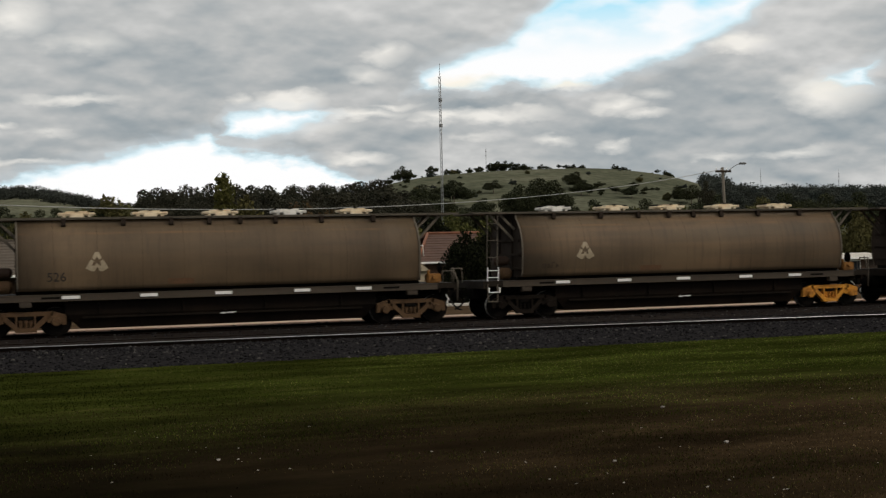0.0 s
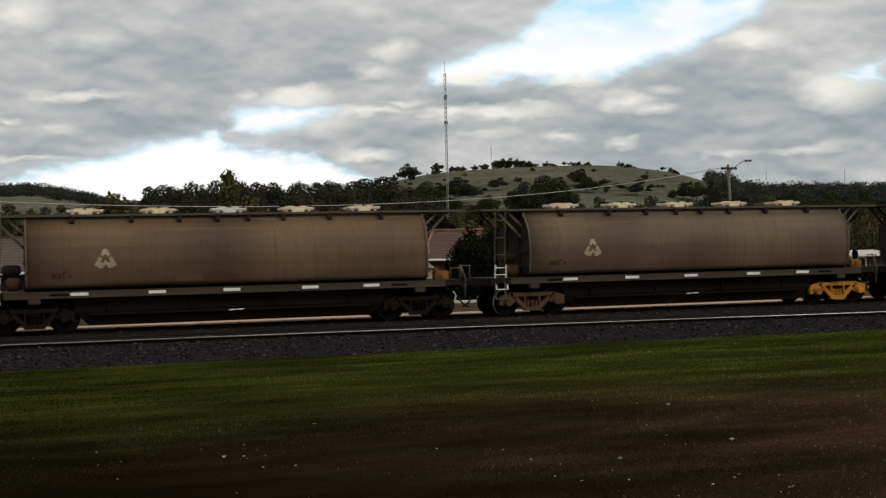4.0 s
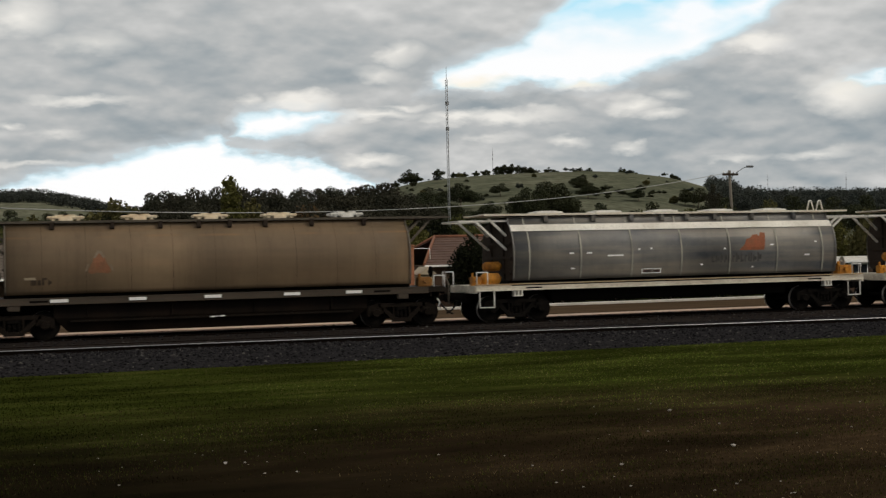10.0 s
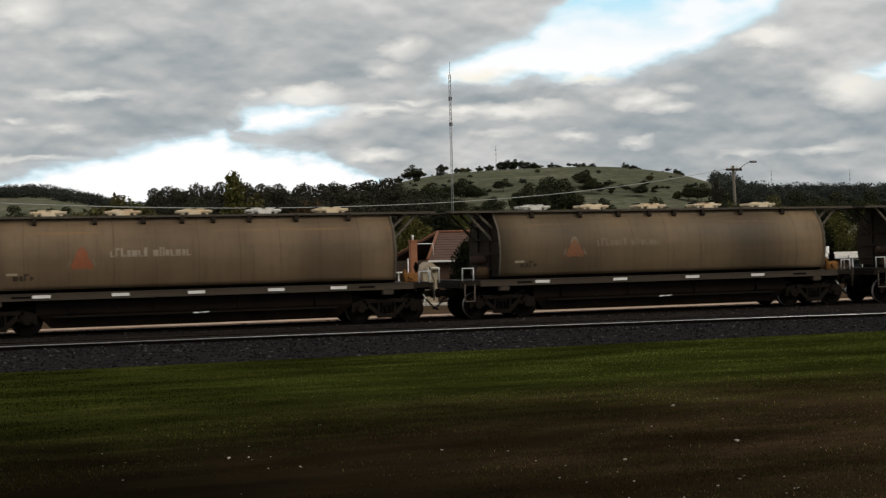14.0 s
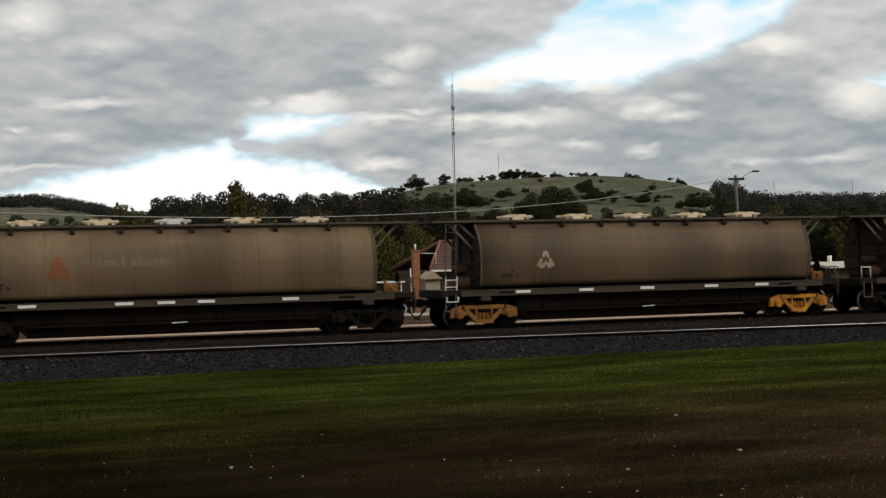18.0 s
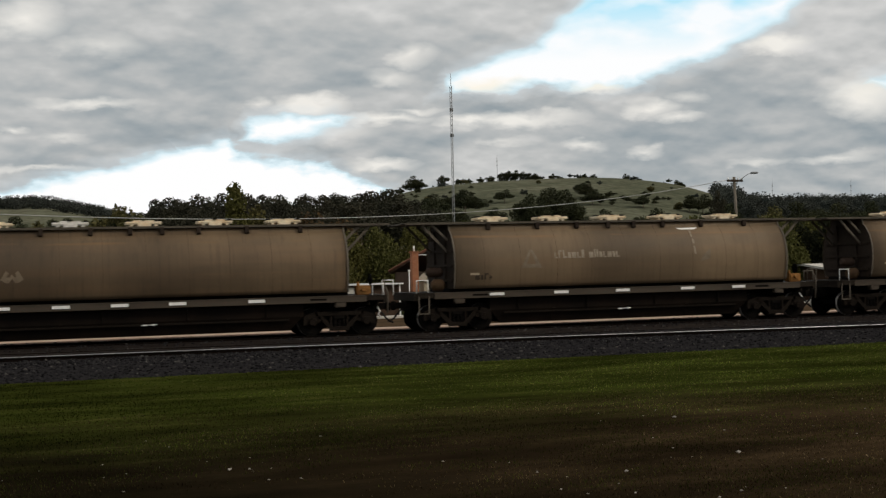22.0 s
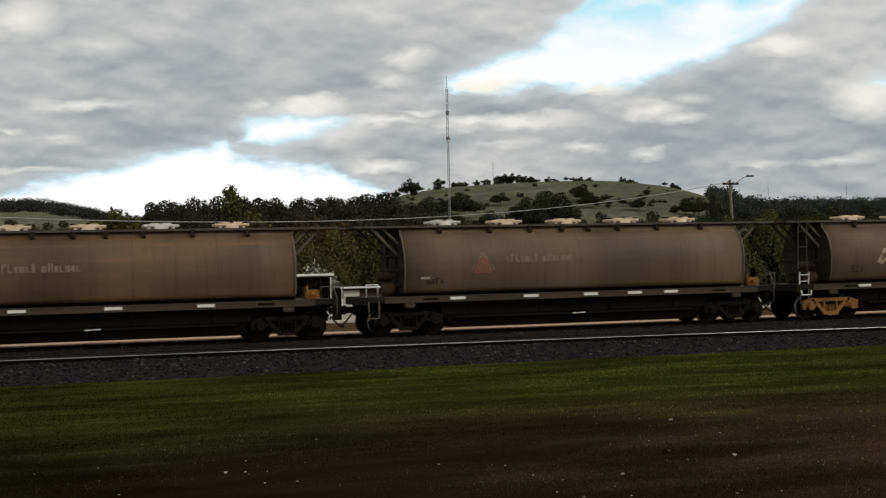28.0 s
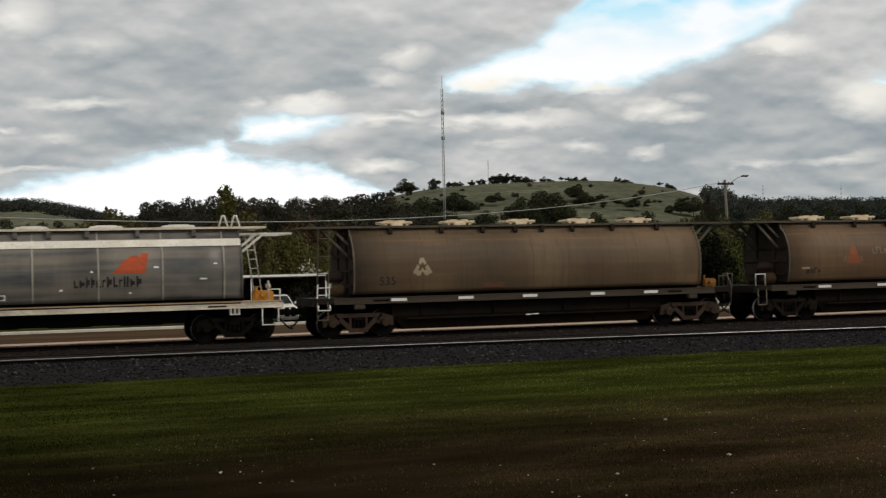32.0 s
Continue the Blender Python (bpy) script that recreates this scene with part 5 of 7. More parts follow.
def end_fittings(w, spec, pale):
    """Brake gear, hand rails, ladders and steps on the two end decks."""
    z = 1.16 if pale else 1.19
    tank_mat = M["yellow"] if pale or spec.get("bright") else M["ochre"]
    white, y = M["white"], -1.19
    # end with the brake cylinder (low x)
    for (x, yy, zz, r, ln) in (((-6.38, -0.80, z + 0.20, 0.18, 0.48), (-6.14, -0.28, z + 0.58, 0.15, 0.44)) if pale else ((-6.16, -0.74, z + 0.22, 0.19, 0.26), (-6.22, -0.56, z + 0.62, 0.15, 0.38))):
        o = part("air_tank", shared(f"air_tank{r}{ln}", air_tank(r, ln), tank_mat if pale or spec.get("bright") else M["rusty_dark"] if r < 0.17 else M["rusty"]), None, w, "yellow brake cylinder" if pale or spec.get("bright") else "rusty brown brake cylinder")
        o.location, o.rotation_euler = (x, yy, zz), (0, 0, math.pi / 2)
    if pale:
        o = part("valve_box", shared("valve_box", valve_box, M["yellow"]), None, w, "yellow brake valve box")
        o.location = (-6.88, -0.80, z - 0.02)
    # other end: valve box and hand brake
    o = part("valve_box", shared("valve_box", valve_box, tank_mat), None, w, "yellow brake valve box" if pale else "ochre brake valve box")
    o.location = (6.50 if pale else 6.40, -0.85, z)
    o.scale = (1.9 if pale else 1.4, 1.2, 1.1 if pale else 0.95)
    o = part("handbrake", shared("handbrake", handbrake, M["dark_steel"] if not pale else M["strut_pale"]), None, w)
    o.location = (6.75, -0.45, z + 0.45)
    hoop = white if pale or not spec.get("ladder") else M["strut"]
    if not spec.get("ladder"):
        part("grab_rail", shared("grab_l", lambda: grab_hoop(-6.98, -6.62, z, z + 0.38, y), hoop), None, w)
    part("grab_rail", shared("grab_r", lambda: grab_hoop(6.62, 6.96, z, z + 0.36, y), white if pale or spec.get("hoops") else M["strut"]), None, w)
    if pale:
        part("step", shared("step_lp", lambda: step_stirrup(-6.90, -6.42, 0.48, z - 0.04, -1.22), M["strut_pale"]), None, w)
        part("step", shared("step_rp", lambda: step_stirrup(6.42, 6.90, 0.48, z - 0.04, -1.22), M["strut_pale"]), None, w)
        part("ladder", shared("ladder_rp", lambda: ladder(6.62, 0.24, z, 3.15, 1.10, -0.28), M["strut_pale"]), None, w)
        for x in (5.42, 5.78):
            part("roof_hoop", shared("roof_hoop", lambda: tube([(-0.14, -0.6, 3.37), (-0.035, -0.6, 3.72), (0.035, -0.6, 3.72), (0.14, -0.6, 3.37)], 0.024, 6), M["strut_pale"]), None, w).location = (x, 0, 0)
    else:
        part("grab_rail", shared("grab_end", lambda: grab_hoop(7.06, 7.40, z - 0.04, z + 0.42, -0.72), white if spec.get("hoops") else M["strut"]), None, w)
        part("brake_lever", shared("brake_lever", lambda: tube([(6.98, -1.08, z + 0.46), (7.12, -1.12, z + 0.02), (7.10, -1.10, 0.62)], 0.024, 6), M["strut"]), None, w, "grey hand brake lever")
        part("step", shared("step_l", lambda: step_stirrup(-6.92, -6.60, 0.55, z - 0.1, -1.22), M["strut"]), None, w)
        if spec.get("ladder"):
            part("ladder", shared("ladder_top", lambda: ladder(-6.86, 0.34, 1.66, 3.25, -1.02, 0.05, 2), M["roof"]), None, w, "weathered grey upper ladder")
            part("ladder", shared("ladder_low", lambda: ladder(-6.90, 0.36, 1.19, 1.62, -1.14, 0.02), M["white"]), None, w, "white lower ladder")
            part("step", shared("step_w", lambda: step_stirrup(-6.90, -6.54, 0.84, 0.99, -1.27), M["white"]), None, w, "white step")
        part("hose_cock", shared("hose_cock", hose_cock, M["white"]), None, w, "white brake hose fitting")


def markings(w, k, spec, pale):
    def paint(name, polys, key, label):
        if polys:
            part(name, mesh_of(name, decal(polys, 0.010 if name == "emblem_tip" else 0.006), M[key]), None, w, label)
    mark = spec.get("mark")
    if mark in ("trefoil", "trefoil_faint"):
        paint("emblem", trefoil(-3.68, 2.08, 0.50)[0 if mark == "trefoil" else 1:], "logo_white" if mark == "trefoil" else "logo_faint", "cream three-bar emblem" if mark == "trefoil" else "two faint pinkish feet of a worn emblem")
        if mark == "trefoil" and not spec.get("no_label"):
            paint("label_panel", [rect(-1.72, -0.98, 1.40, 1.56)], "label", "small rusty red label")
    elif mark in ("disc", "disc_dull"):
        flame = [(-0.06, 0.43), (0.06, 0.43), (0.16, 0.26), (0.21, 0.08), (0.33, -0.14), (0.34, -0.24), (0.26, -0.30), (0.10, -0.27), (-0.10, -0.27), (-0.26, -0.30), (-0.34, -0.24), (-0.33, -0.14), (-0.21, 0.08), (-0.16, 0.26)]
        paint("emblem", [[(-3.30 + x * 0.9, 2.09 + z * 0.85) for x, z in flame]], "logo_orange" if mark == "disc" else "logo_dull", "faded orange emblem")
        for side in (-1, 1):
            paint("emblem_edge", [[(-3.30 + side * x, 2.10 + z) for x, z in ((0.27, 0.02), (0.33, 0.0), (0.40, -0.20), (0.34, -0.17))]], "logo_faint", "pale edge of the emblem")
            if mark == "disc_dull":
                paint("emblem_tip", [[(-3.30 + side * x, 2.10 + z) for x, z in ((0.0, 0.38), (0.06, 0.38), (0.16, 0.20), (0.11, 0.17), (0.0, 0.32))]], "logo_faint", "pale tip of the emblem")
    elif mark == "ghost":
        paint("emblem", [[(-3.30 + s * 0.36, 1.88), (-3.30 + s * 0.05, 2.45), (-3.30 - s * 0.02, 2.45), (-3.30 + s * 0.2, 1.88)] for s in (-1, 1)] + [rect(-3.5, -3.1, 1.88, 2.0)], "logo_faint", "pale triangular emblem")
    if spec.get("words"):
        for glyph in word_bars(-2.52, 0.05, 2.16, 2.42, (7, 7)):
            paint("letter", [glyph], spec["words"], "faded pale letter stroke")
    if spec.get("digits"):
        o = part("fleet_number", text_mesh(spec["digits"], -4.78, 1.66, 0.36, M["ink"]), None, w, "dark stencilled number")
    elif not pale:
        for glyph in word_bars(-5.15, -4.45, 1.55, 1.75, (4,)):
            paint("stencil_stroke", [glyph], "ink_faint", "dark stencilled marking")
        if mark not in ("trefoil", "trefoil_faint"):
            paint("data_panel", [rect(-5.32, -5.02, 1.70, 1.77)], "logo_white", "small white data panel")
    if spec.get("tag"):
        for pts, key in (([(1.95, 3.06), (2.75, 3.08), (2.6, 3.01), (2.1, 3.01)], "white"), ([(2.36, 2.99), (2.42, 2.99), (2.46, 2.2), (2.40, 2.2)], "logo_thin"), ([(2.7, 2.15), (3.0, 2.40), (2.95, 2.05), (2.6, 1.95)], "logo_faint")):
            paint("smear", [pts], key, "pale smeared paint")
    if spec.get("patch"):
        paint("patch", [rect(*spec["patch"])], "logo_faint", "square of paler repaint")
    if pale:
        paint("emblem", [[(2.12, 2.08), (3.06, 2.08), (3.17, 2.64), (2.98, 2.66), (2.90, 2.52), (2.86, 2.60), (2.68, 2.58), (2.62, 2.42), (2.57, 2.48), (2.42, 2.44), (2.34, 2.26)]], "logo_red" if spec.get("fresh") else "logo_orange", "orange-red wave emblem")
        for glyph in word_bars(1.10, 3.25, 1.70, 2.00, (12,), 0.07):
            paint("letter", [glyph], "ink" if spec.get("fresh") else "tank_dark", "dark sooty letter stroke")
        paint("label_panel", [rect(-1.42, -0.72, 1.40, 1.56)], "white", "white label with a red rim")
        paint("label_inner", [rect(-1.38, -0.76, 1.43, 1.53)], "label_pale", "reddish lines on the label")
        for x, z, ww, hh in ((-3.95, 2.08, 0.16, 0.05), (-3.35, 2.08, 0.18, 0.05), (-2.62, 1.98, 0.55, 0.05), (-1.55, 2.16, 0.07, 0.05), (-1.12, 2.18, 0.07, 0.05), (0.7, 1.62, 0.1, 0.05), (1.55, 2.12, 0.07, 0.05), (3.3, 2.22, 0.14, 0.05), (4.6, 1.86, 0.2, 0.05), (-3.9, 1.60, 0.14, 0.05), (2.6, 1.50, 0.07, 0.05), (5.0, 2.30, 0.1, 0.04)):
            paint("stencil", [rect(x, x + ww, z, z + hh)], "white", "small white stencil mark")
        if spec.get("scrape"):
            for pts in ([(-5.0, 2.30), (-4.88, 2.37), (-4.62, 2.06), (-4.55, 1.95), (-4.66, 1.93)], [(-4.58, 1.92), (-4.50, 1.92), (-4.14, 1.45), (-4.2, 1.45)], [(4.3, 1.60), (4.36, 1.58), (5.25, 2.24), (5.17, 2.27)]):
                paint("scrape", [pts], "logo_white", "pale diagonal scrape")
            paint("arrow_mark", [rect(-2.95, -2.30, 1.98, 2.03), rect(-2.66, -2.60, 2.03, 2.26)], "white", "white inverted tee mark")


M["rusty_dark"] = worn("dark_rusty_steel", (0.062, 0.038, 0.026), (0.03, 0.021, 0.016), amount=0.6)
M["tank_dark"] = worn("faded_dark_lettering", (0.070, 0.067, 0.064), (0.12, 0.112, 0.10), amount=0.6, scale=4.0)
M["label_pale"] = worn("pale_red_label", (0.50, 0.30, 0.25), (0.42, 0.33, 0.28), amount=0.5, scale=6.0)

OLD = "grimy brown hopper wagon with "
STEEL = "blue-grey hopper wagon with white band"
SPECS = [
    dict(kind="old", label=OLD + "yellow brake tank", left="yellow", right="frame_steel", mark="trefoil", bright=True),
    dict(kind="old", label=OLD + "cream emblem and one yellow bogie", left="frame_steel", right="yellow", mark="trefoil", ladder=True),
    dict(kind="old", label=OLD + "cream emblem and rusty bogies", left="rusty", right="rusty", mark="trefoil", digits="526", ladder=True),
    dict(kind="old", label=OLD + "cream emblem and one yellow bogie", left="rusty", right="yellow", mark="trefoil", ladder=True),
    dict(kind="old", label=OLD + "cream emblem and dark bogies", left="frame_steel", right="frame_steel", mark="trefoil", ladder=True, reddish=True),
    dict(kind="steel", label=STEEL + " and pale scrapes", left="dark_steel", right="dark_steel", scrape=True),
    dict(kind="steel", label=STEEL + " and faded emblem", left="dark_steel", right="dark_steel"),
    dict(kind="old", label=OLD + "almost vanished orange emblem", left="frame_steel", right="frame_steel", mark="disc_dull", hoops=True),
    dict(kind="old", label=OLD + "dull orange emblem and faint lettering", left="frame_steel", right="frame_steel", mark="disc_dull", words="logo_faint", hoops=True, sooty=True, plates=(-4.36, -1.68, 0.91, 3.33)),
    dict(kind="old", label=OLD + "orange emblem and pale lettering", left="frame_steel", right="frame_steel", mark="disc", words="logo_thin", hoops=True),
    dict(kind="old", label=OLD + "cream emblem and two yellow bogies", left="ochre", right="yellow", mark="trefoil", ladder=True),
    dict(kind="old", label=OLD + "orange emblem and faint lettering", left="frame_steel", right="frame_steel", mark="disc", words="logo_faint", plates=(-4.16, -1.53, -0.35, 0.78, 3.25)),
    dict(kind="old", label=OLD + "pale emblem, lettering and smeared paint", left="frame_steel", right="frame_steel", mark="ghost", words="logo_thin", tag=True),
    dict(kind="old", label=OLD + "faint emblem and one rusty bogie", left="rusty", right="frame_steel", mark="trefoil_faint", hoops=True, plates=(-4.0, -2.4, -0.8, 0.82, 3.1)),
    dict(kind="old", label=OLD + "cream emblem, pale patch, two yellow bogies", left="ochre", right="yellow", mark="trefoil", digits="521", ladder=True, patch=(-0.5, 0.9, 1.5, 1.85)),
    dict(kind="old", label=OLD + "orange emblem and dark bogies", left="frame_steel", right="frame_steel", mark="disc_dull", words="logo_faint", sooty=True, plates=(-4.1, -1.68, 0.36, 1.9, 3.2)),
    dict(kind="old", label=OLD + "bright orange emblem and dark bogies", left="frame_steel", right="frame_steel", mark="disc", words="logo_faint", plates=(-4.36, -2.0, 0.6, 3.2), reddish=True),
    dict(kind="old", label=OLD + "cream emblem and rusty brown bogies", left="rusty_dark", right="rusty_dark", mark="trefoil", digits="535", ladder=True),
    dict(kind="steel", label=STEEL + " and crisp orange emblem", left="dark_steel", right="dark_steel", fresh=True),
]
wagons = [wagon_body(k, s) for k, s in enumerate(SPECS)]
FIRST_X = 20.87 + PITCH
# seconds and metres gone by the train, which slows a little and checks once as the couplings run in
RUN = [(0, 0.0), (4, 29.966), (8, 59.661), (12, 89.086), (16, 118.353), (20, 147.542), (24, 176.615), (28, 205.533), (32, 234.262)]
SLACK_T = (0, 1, 2, 3, 5.5, 8, 10, 12, 14, 16.5, 18, 20, 22, 24, 25.5, 27.5, 29.0, 29.45, 30, 31, 32)
SLACK = (-0.04, 0.03, 0.05, 0.07, 0.03, 0.0, 0.0, 0.07, 0.07, 0.11, 0.13, 0.14, 0.16, 0.18, 0.19, 0.235, 0.24, 0.01, 0.02, 0.05, 0.06)


def gone(t):
    i = min(max(int(t // 4), 0), 7)
    a, b = RUN[i], RUN[i + 1]
    u = (t - a[0]) / 4
    # speeds at the knots, for a smooth run
    def slope(j):
        lo, hi = max(j - 1, 0), min(j + 1, 8)
        return (RUN[hi][1] - RUN[lo][1]) / (RUN[hi][0] - RUN[lo][0]) * 4
    h = u * u
    smooth = a[1] * (1 + 2 * u) * (1 - u) ** 2 + slope(i) * u * (1 - u) ** 2 + b[1] * h * (3 - 2 * u) + slope(i + 1) * h * (u - 1)
    return smooth + float(np.interp(t, SLACK_T, SLACK))


# ------------------------------------------------------------------ trees and shrubs
def leaf_cloud(name, lumps, count, size, material, seed, squash=0.45):
    """A crown of many small leaf clusters, spread over the shells of uneven lumps: (x, y, z, rx, rz)."""
    rng = np.random.default_rng(seed)
    lumps = np.array(lumps, float)
    area = lumps[:, 3] * (lumps[:, 3] + lumps[:, 4])
    pick = rng.choice(len(lumps), count, p=area / area.sum())
    d = rng.normal(size=(count, 3))
    d /= np.linalg.norm(d, axis=1)[:, None]
    rad = (0.35 + 0.75 * rng.random(count) ** 0.6)[:, None]
    c = lumps[pick, :3] + d * rad * np.c_[lumps[pick, 3], lumps[pick, 3], lumps[pick, 4]]
    u = rng.normal(size=(count, 3))
    u /= np.linalg.norm(u, axis=1)[:, None]
    w = np.cross(u, d + rng.normal(size=(count, 3)) * 0.7)
    w /= np.linalg.norm(w, axis=1)[:, None] + 1e-9
    s = size * (0.5 + rng.random(count))[:, None]
    a, b = u * s, w * s * 0.62
    a[:, 2] *= squash
    b[:, 2] *= squash
    verts = np.stack([c - a, c - b * 0.9, c + a, c + b], axis=1).reshape(-1, 3)
    faces = np.arange(count * 4).reshape(-1, 4)
    return raw_mesh(name, verts, faces, material)


def lumps_gum(seed):
    rng = random.Random(seed)
    out = [(0, 0, 0.62, 0.55, 0.22)]
    for _ in range(rng.randint(12, 16)):
        a, r = rng.uniform(0, 6.28), rng.uniform(0.2, 0.85)
        q = rng.uniform(0.22, 0.40)
        out.append((r * math.cos(a), r * math.sin(a), rng.uniform(0.36, 0.88 - 0.22 * r), q, q * rng.uniform(0.30, 0.45)))
    out.append((rng.uniform(-0.3, 0.3), 0, 0.90, 0.26, 0.09))
    return out


def lumps_bush(seed):
    rng = random.Random(seed)
    out = [(0, 0, 0.45, 0.80, 0.40)]
    for _ in range(11):
        a, r = rng.uniform(0, 6.28), rng.uniform(0.3, 0.75)
        q = rng.uniform(0.22, 0.38)
        out.append((r * math.cos(a), r * math.sin(a), rng.uniform(0.22, 0.82 - 0.25 * r), q, q * 0.55))
    out.append((rng.uniform(-0.2, 0.2), 0, 0.82, 0.3, 0.18))
    return out


def lumps_tall(seed):
    rng = random.Random(seed)
    out = []
    for i in range(12):
        z = 0.12 + 0.8 * i / 11
        q = 0.75 if z < 0.55 else 0.50 - 0.24 * (z - 0.55) / 0.45
        out.append((rng.uniform(-0.2, 0.2) * q, rng.uniform(-0.2, 0.2) * q, z, q * rng.uniform(0.7, 1.0), 0.10))
    out += [(-0.12, 0, 0.93, 0.10, 0.06), (0.16, 0, 0.965, 0.11, 0.05)]
    return out


def trunk_mesh(seed, material, spread=0.5, top=0.75):
    rng = random.Random(seed)
    bm = bmesh.new()
    add_tube(bm, (0, 0, -0.03), (0.01, 0, 0.38), 0.034, 7, 0.024)
    for _ in range(5):
        a = rng.uniform(0, 6.28)
        r = rng.uniform(0.3, 1.0) * spread
        mid = (0.45 * r * math.cos(a), 0.45 * r * math.sin(a), rng.uniform(0.45, 0.55))
        add_tube(bm, (0.01, 0, rng.uniform(0.28, 0.38)), mid, 0.018, 6, 0.012)
        add_tube(bm, mid, (r * math.cos(a), r * math.sin(a), rng.uniform(0.6, top)), 0.012, 5, 0.004)
    return mesh_of("trunk", bm, material)


KINDS = {}
for nm, mat_, lum, n, size in (("gum", "leaf_gum", lumps_gum, 9000, 0.036), ("dark", "leaf_dark", lumps_gum, 9000, 0.036), ("bush", "leaf_green", lumps_bush, 9000, 0.046), ("hedge", "leaf_black", lumps_bush, 9500, 0.048),
                               ("olive", "leaf_olive", lumps_bush, 5000, 0.060), ("rust", "leaf_rust", lumps_bush, 1500, 0.06), ("silver", "leaf_silver", lumps_bush, 1600, 0.055), ("tall", "leaf_green", lumps_tall, 10000, 0.055), ("hazy", "leaf_haze", lumps_gum, 7000, 0.040)):
    KINDS[nm] = [(leaf_cloud("crown", lum(31 * i + len(nm)), n, size, M[mat_], 17 * i + n, 0.26 if nm == "tall" else 0.45), trunk_mesh(7 * i + n, M["bark_pale" if nm == "gum" else "bark"], 0.5)) for i in range(4)]

LABELS = {"gum": ("tall gum tree with a sparse dark grey-green crown", "tree", "tree"), "dark": ("dark leafy tree standing in open pasture", "tree", "tree"), "bush": ("dense mid-green garden tree behind the houses", "tree", "tree"),
          "hedge": ("dense dark green shrub beside the road", "shrub", "shrub"), "olive": ("pale olive-green garden tree", "tree", "tree"), "rust": ("rusty brown shrubby tree", "shrub", "tree"),
          "silver": ("silvery shrub covered with pale flowers", "shrub", "shrub"), "hazy": ("dark tree in distant woods, tinted bluish for haze", "tree", "tree"), "tall": ("tall narrow dark green tree behind a carport", "tree", "tree")}
tree_rng = random.Random(5)


def plant(kind, x, y, height, width, group="", base=None):
    label, cat, name = LABELS[kind]
    crown, trunk = tree_rng.choice(KINDS[kind])
    t = thing(name, (x, y, ground_z(x, y) if base is None else base), label, cat, group)
    turn = tree_rng.uniform(0, 6.28)
    for nm, me, k in (("trunk", trunk, 1.0), ("crown", crown, 1.0)):
        o = part(nm, me, None, t)
        o.scale, o.rotation_euler = (width / 2, width / 2, height), (0, 0, turn)
    return t


def plant_far(kind, rows, r, spread=0.9, group="", jitter=25.0):
    """Trees by bearing and by the slope at which their tops stand against the sky."""
    for az, tan in rows:
        rr = r + tree_rng.uniform(-jitter, jitter)
        x, y = rr * math.sin(radians(az)), rr * math.cos(radians(az))
        h = EYE.z + rr * tan - ground_z(x, y)
        plant(kind, x, y, max(h, 3.0), max(h, 3.0) * spread * tree_rng.uniform(0.8, 1.25), group)


CREST_TREES = [(16.39, 0.0691), (16.78, 0.0663), (17.76, 0.069), (18.43, 0.0661), (18.93, 0.0659), (19.45, 0.067), (19.88, 0.0676), (20.38, 0.07), (20.7, 0.0712), (21.0, 0.0715), (21.32, 0.0704), (21.64, 0.069), (22.06, 0.0666), (22.61, 0.0681), (23.79, 0.0666), (24.23, 0.0638), (25.76, 0.0664), (26.29, 0.063), (28.11, 0.0585), (15.88, 0.0606), (14.75, 0.0536), (14.13, 0.0517)]
LINE_TREES = [(5.17, 0.0521), (5.48, 0.055), (5.83, 0.0519), (6.19, 0.0561), (6.6, 0.0547), (7.04, 0.058), (7.47, 0.0558), (7.81, 0.0587), (9.21, 0.0584), (9.65, 0.0565), (10.07, 0.0573), (10.43, 0.055), (10.88, 0.057), (11.29, 0.0552), (11.66, 0.0568), (12.1, 0.0558), (12.52, 0.0544), (13.02, 0.0572), (13.39, 0.0545), (13.84, 0.0552), (14.19, 0.0582), (14.63, 0.0567), (15.08, 0.0557), (15.43, 0.059), (15.87, 0.0554), (16.27, 0.0509)]
SLOPE_TREES = [(18.74, 0.0577), (19.23, 0.0518), (20.48, 0.0569), (24.32, 0.0551), (24.68, 0.0492), (25.17, 0.0468), (25.66, 0.05), (26.52, 0.0496), (27.0, 0.0437), (28.5, 0.0459), (28.88, 0.044), (29.06, 0.049), (17.37, 0.0548), (16.86, 0.0515), (17.99, 0.0519), (16.36, 0.0487), (19.85, 0.0472)]
BIG_TREES = [(21.6, 0.0538), (22.22, 0.0578), (22.96, 0.0557), (23.4, 0.0503)]
RIGHT_TREES = [(30.6, 0.0455), (31.08, 0.0465), (31.67, 0.0449), (32.25, 0.0453), (32.84, 0.0454), (33.41, 0.0438), (33.99, 0.0442), (34.56, 0.043), (35.14, 0.0435), (35.7, 0.0423), (36.26, 0.0411), (36.6, 0.0421)]
RIDGE_TREES = [(-0.76, 0.0559), (-0.42, 0.0572), (-0.08, 0.0563), (0.3, 0.0567), (0.66, 0.0554), (1.05, 0.0549), (1.39, 0.0536), (1.8, 0.0527), (2.19, 0.051), (2.54, 0.0501), (2.88, 0.0487), (3.23, 0.047), (3.7, 0.0494), (4.28, 0.0451), (4.64, 0.045)]

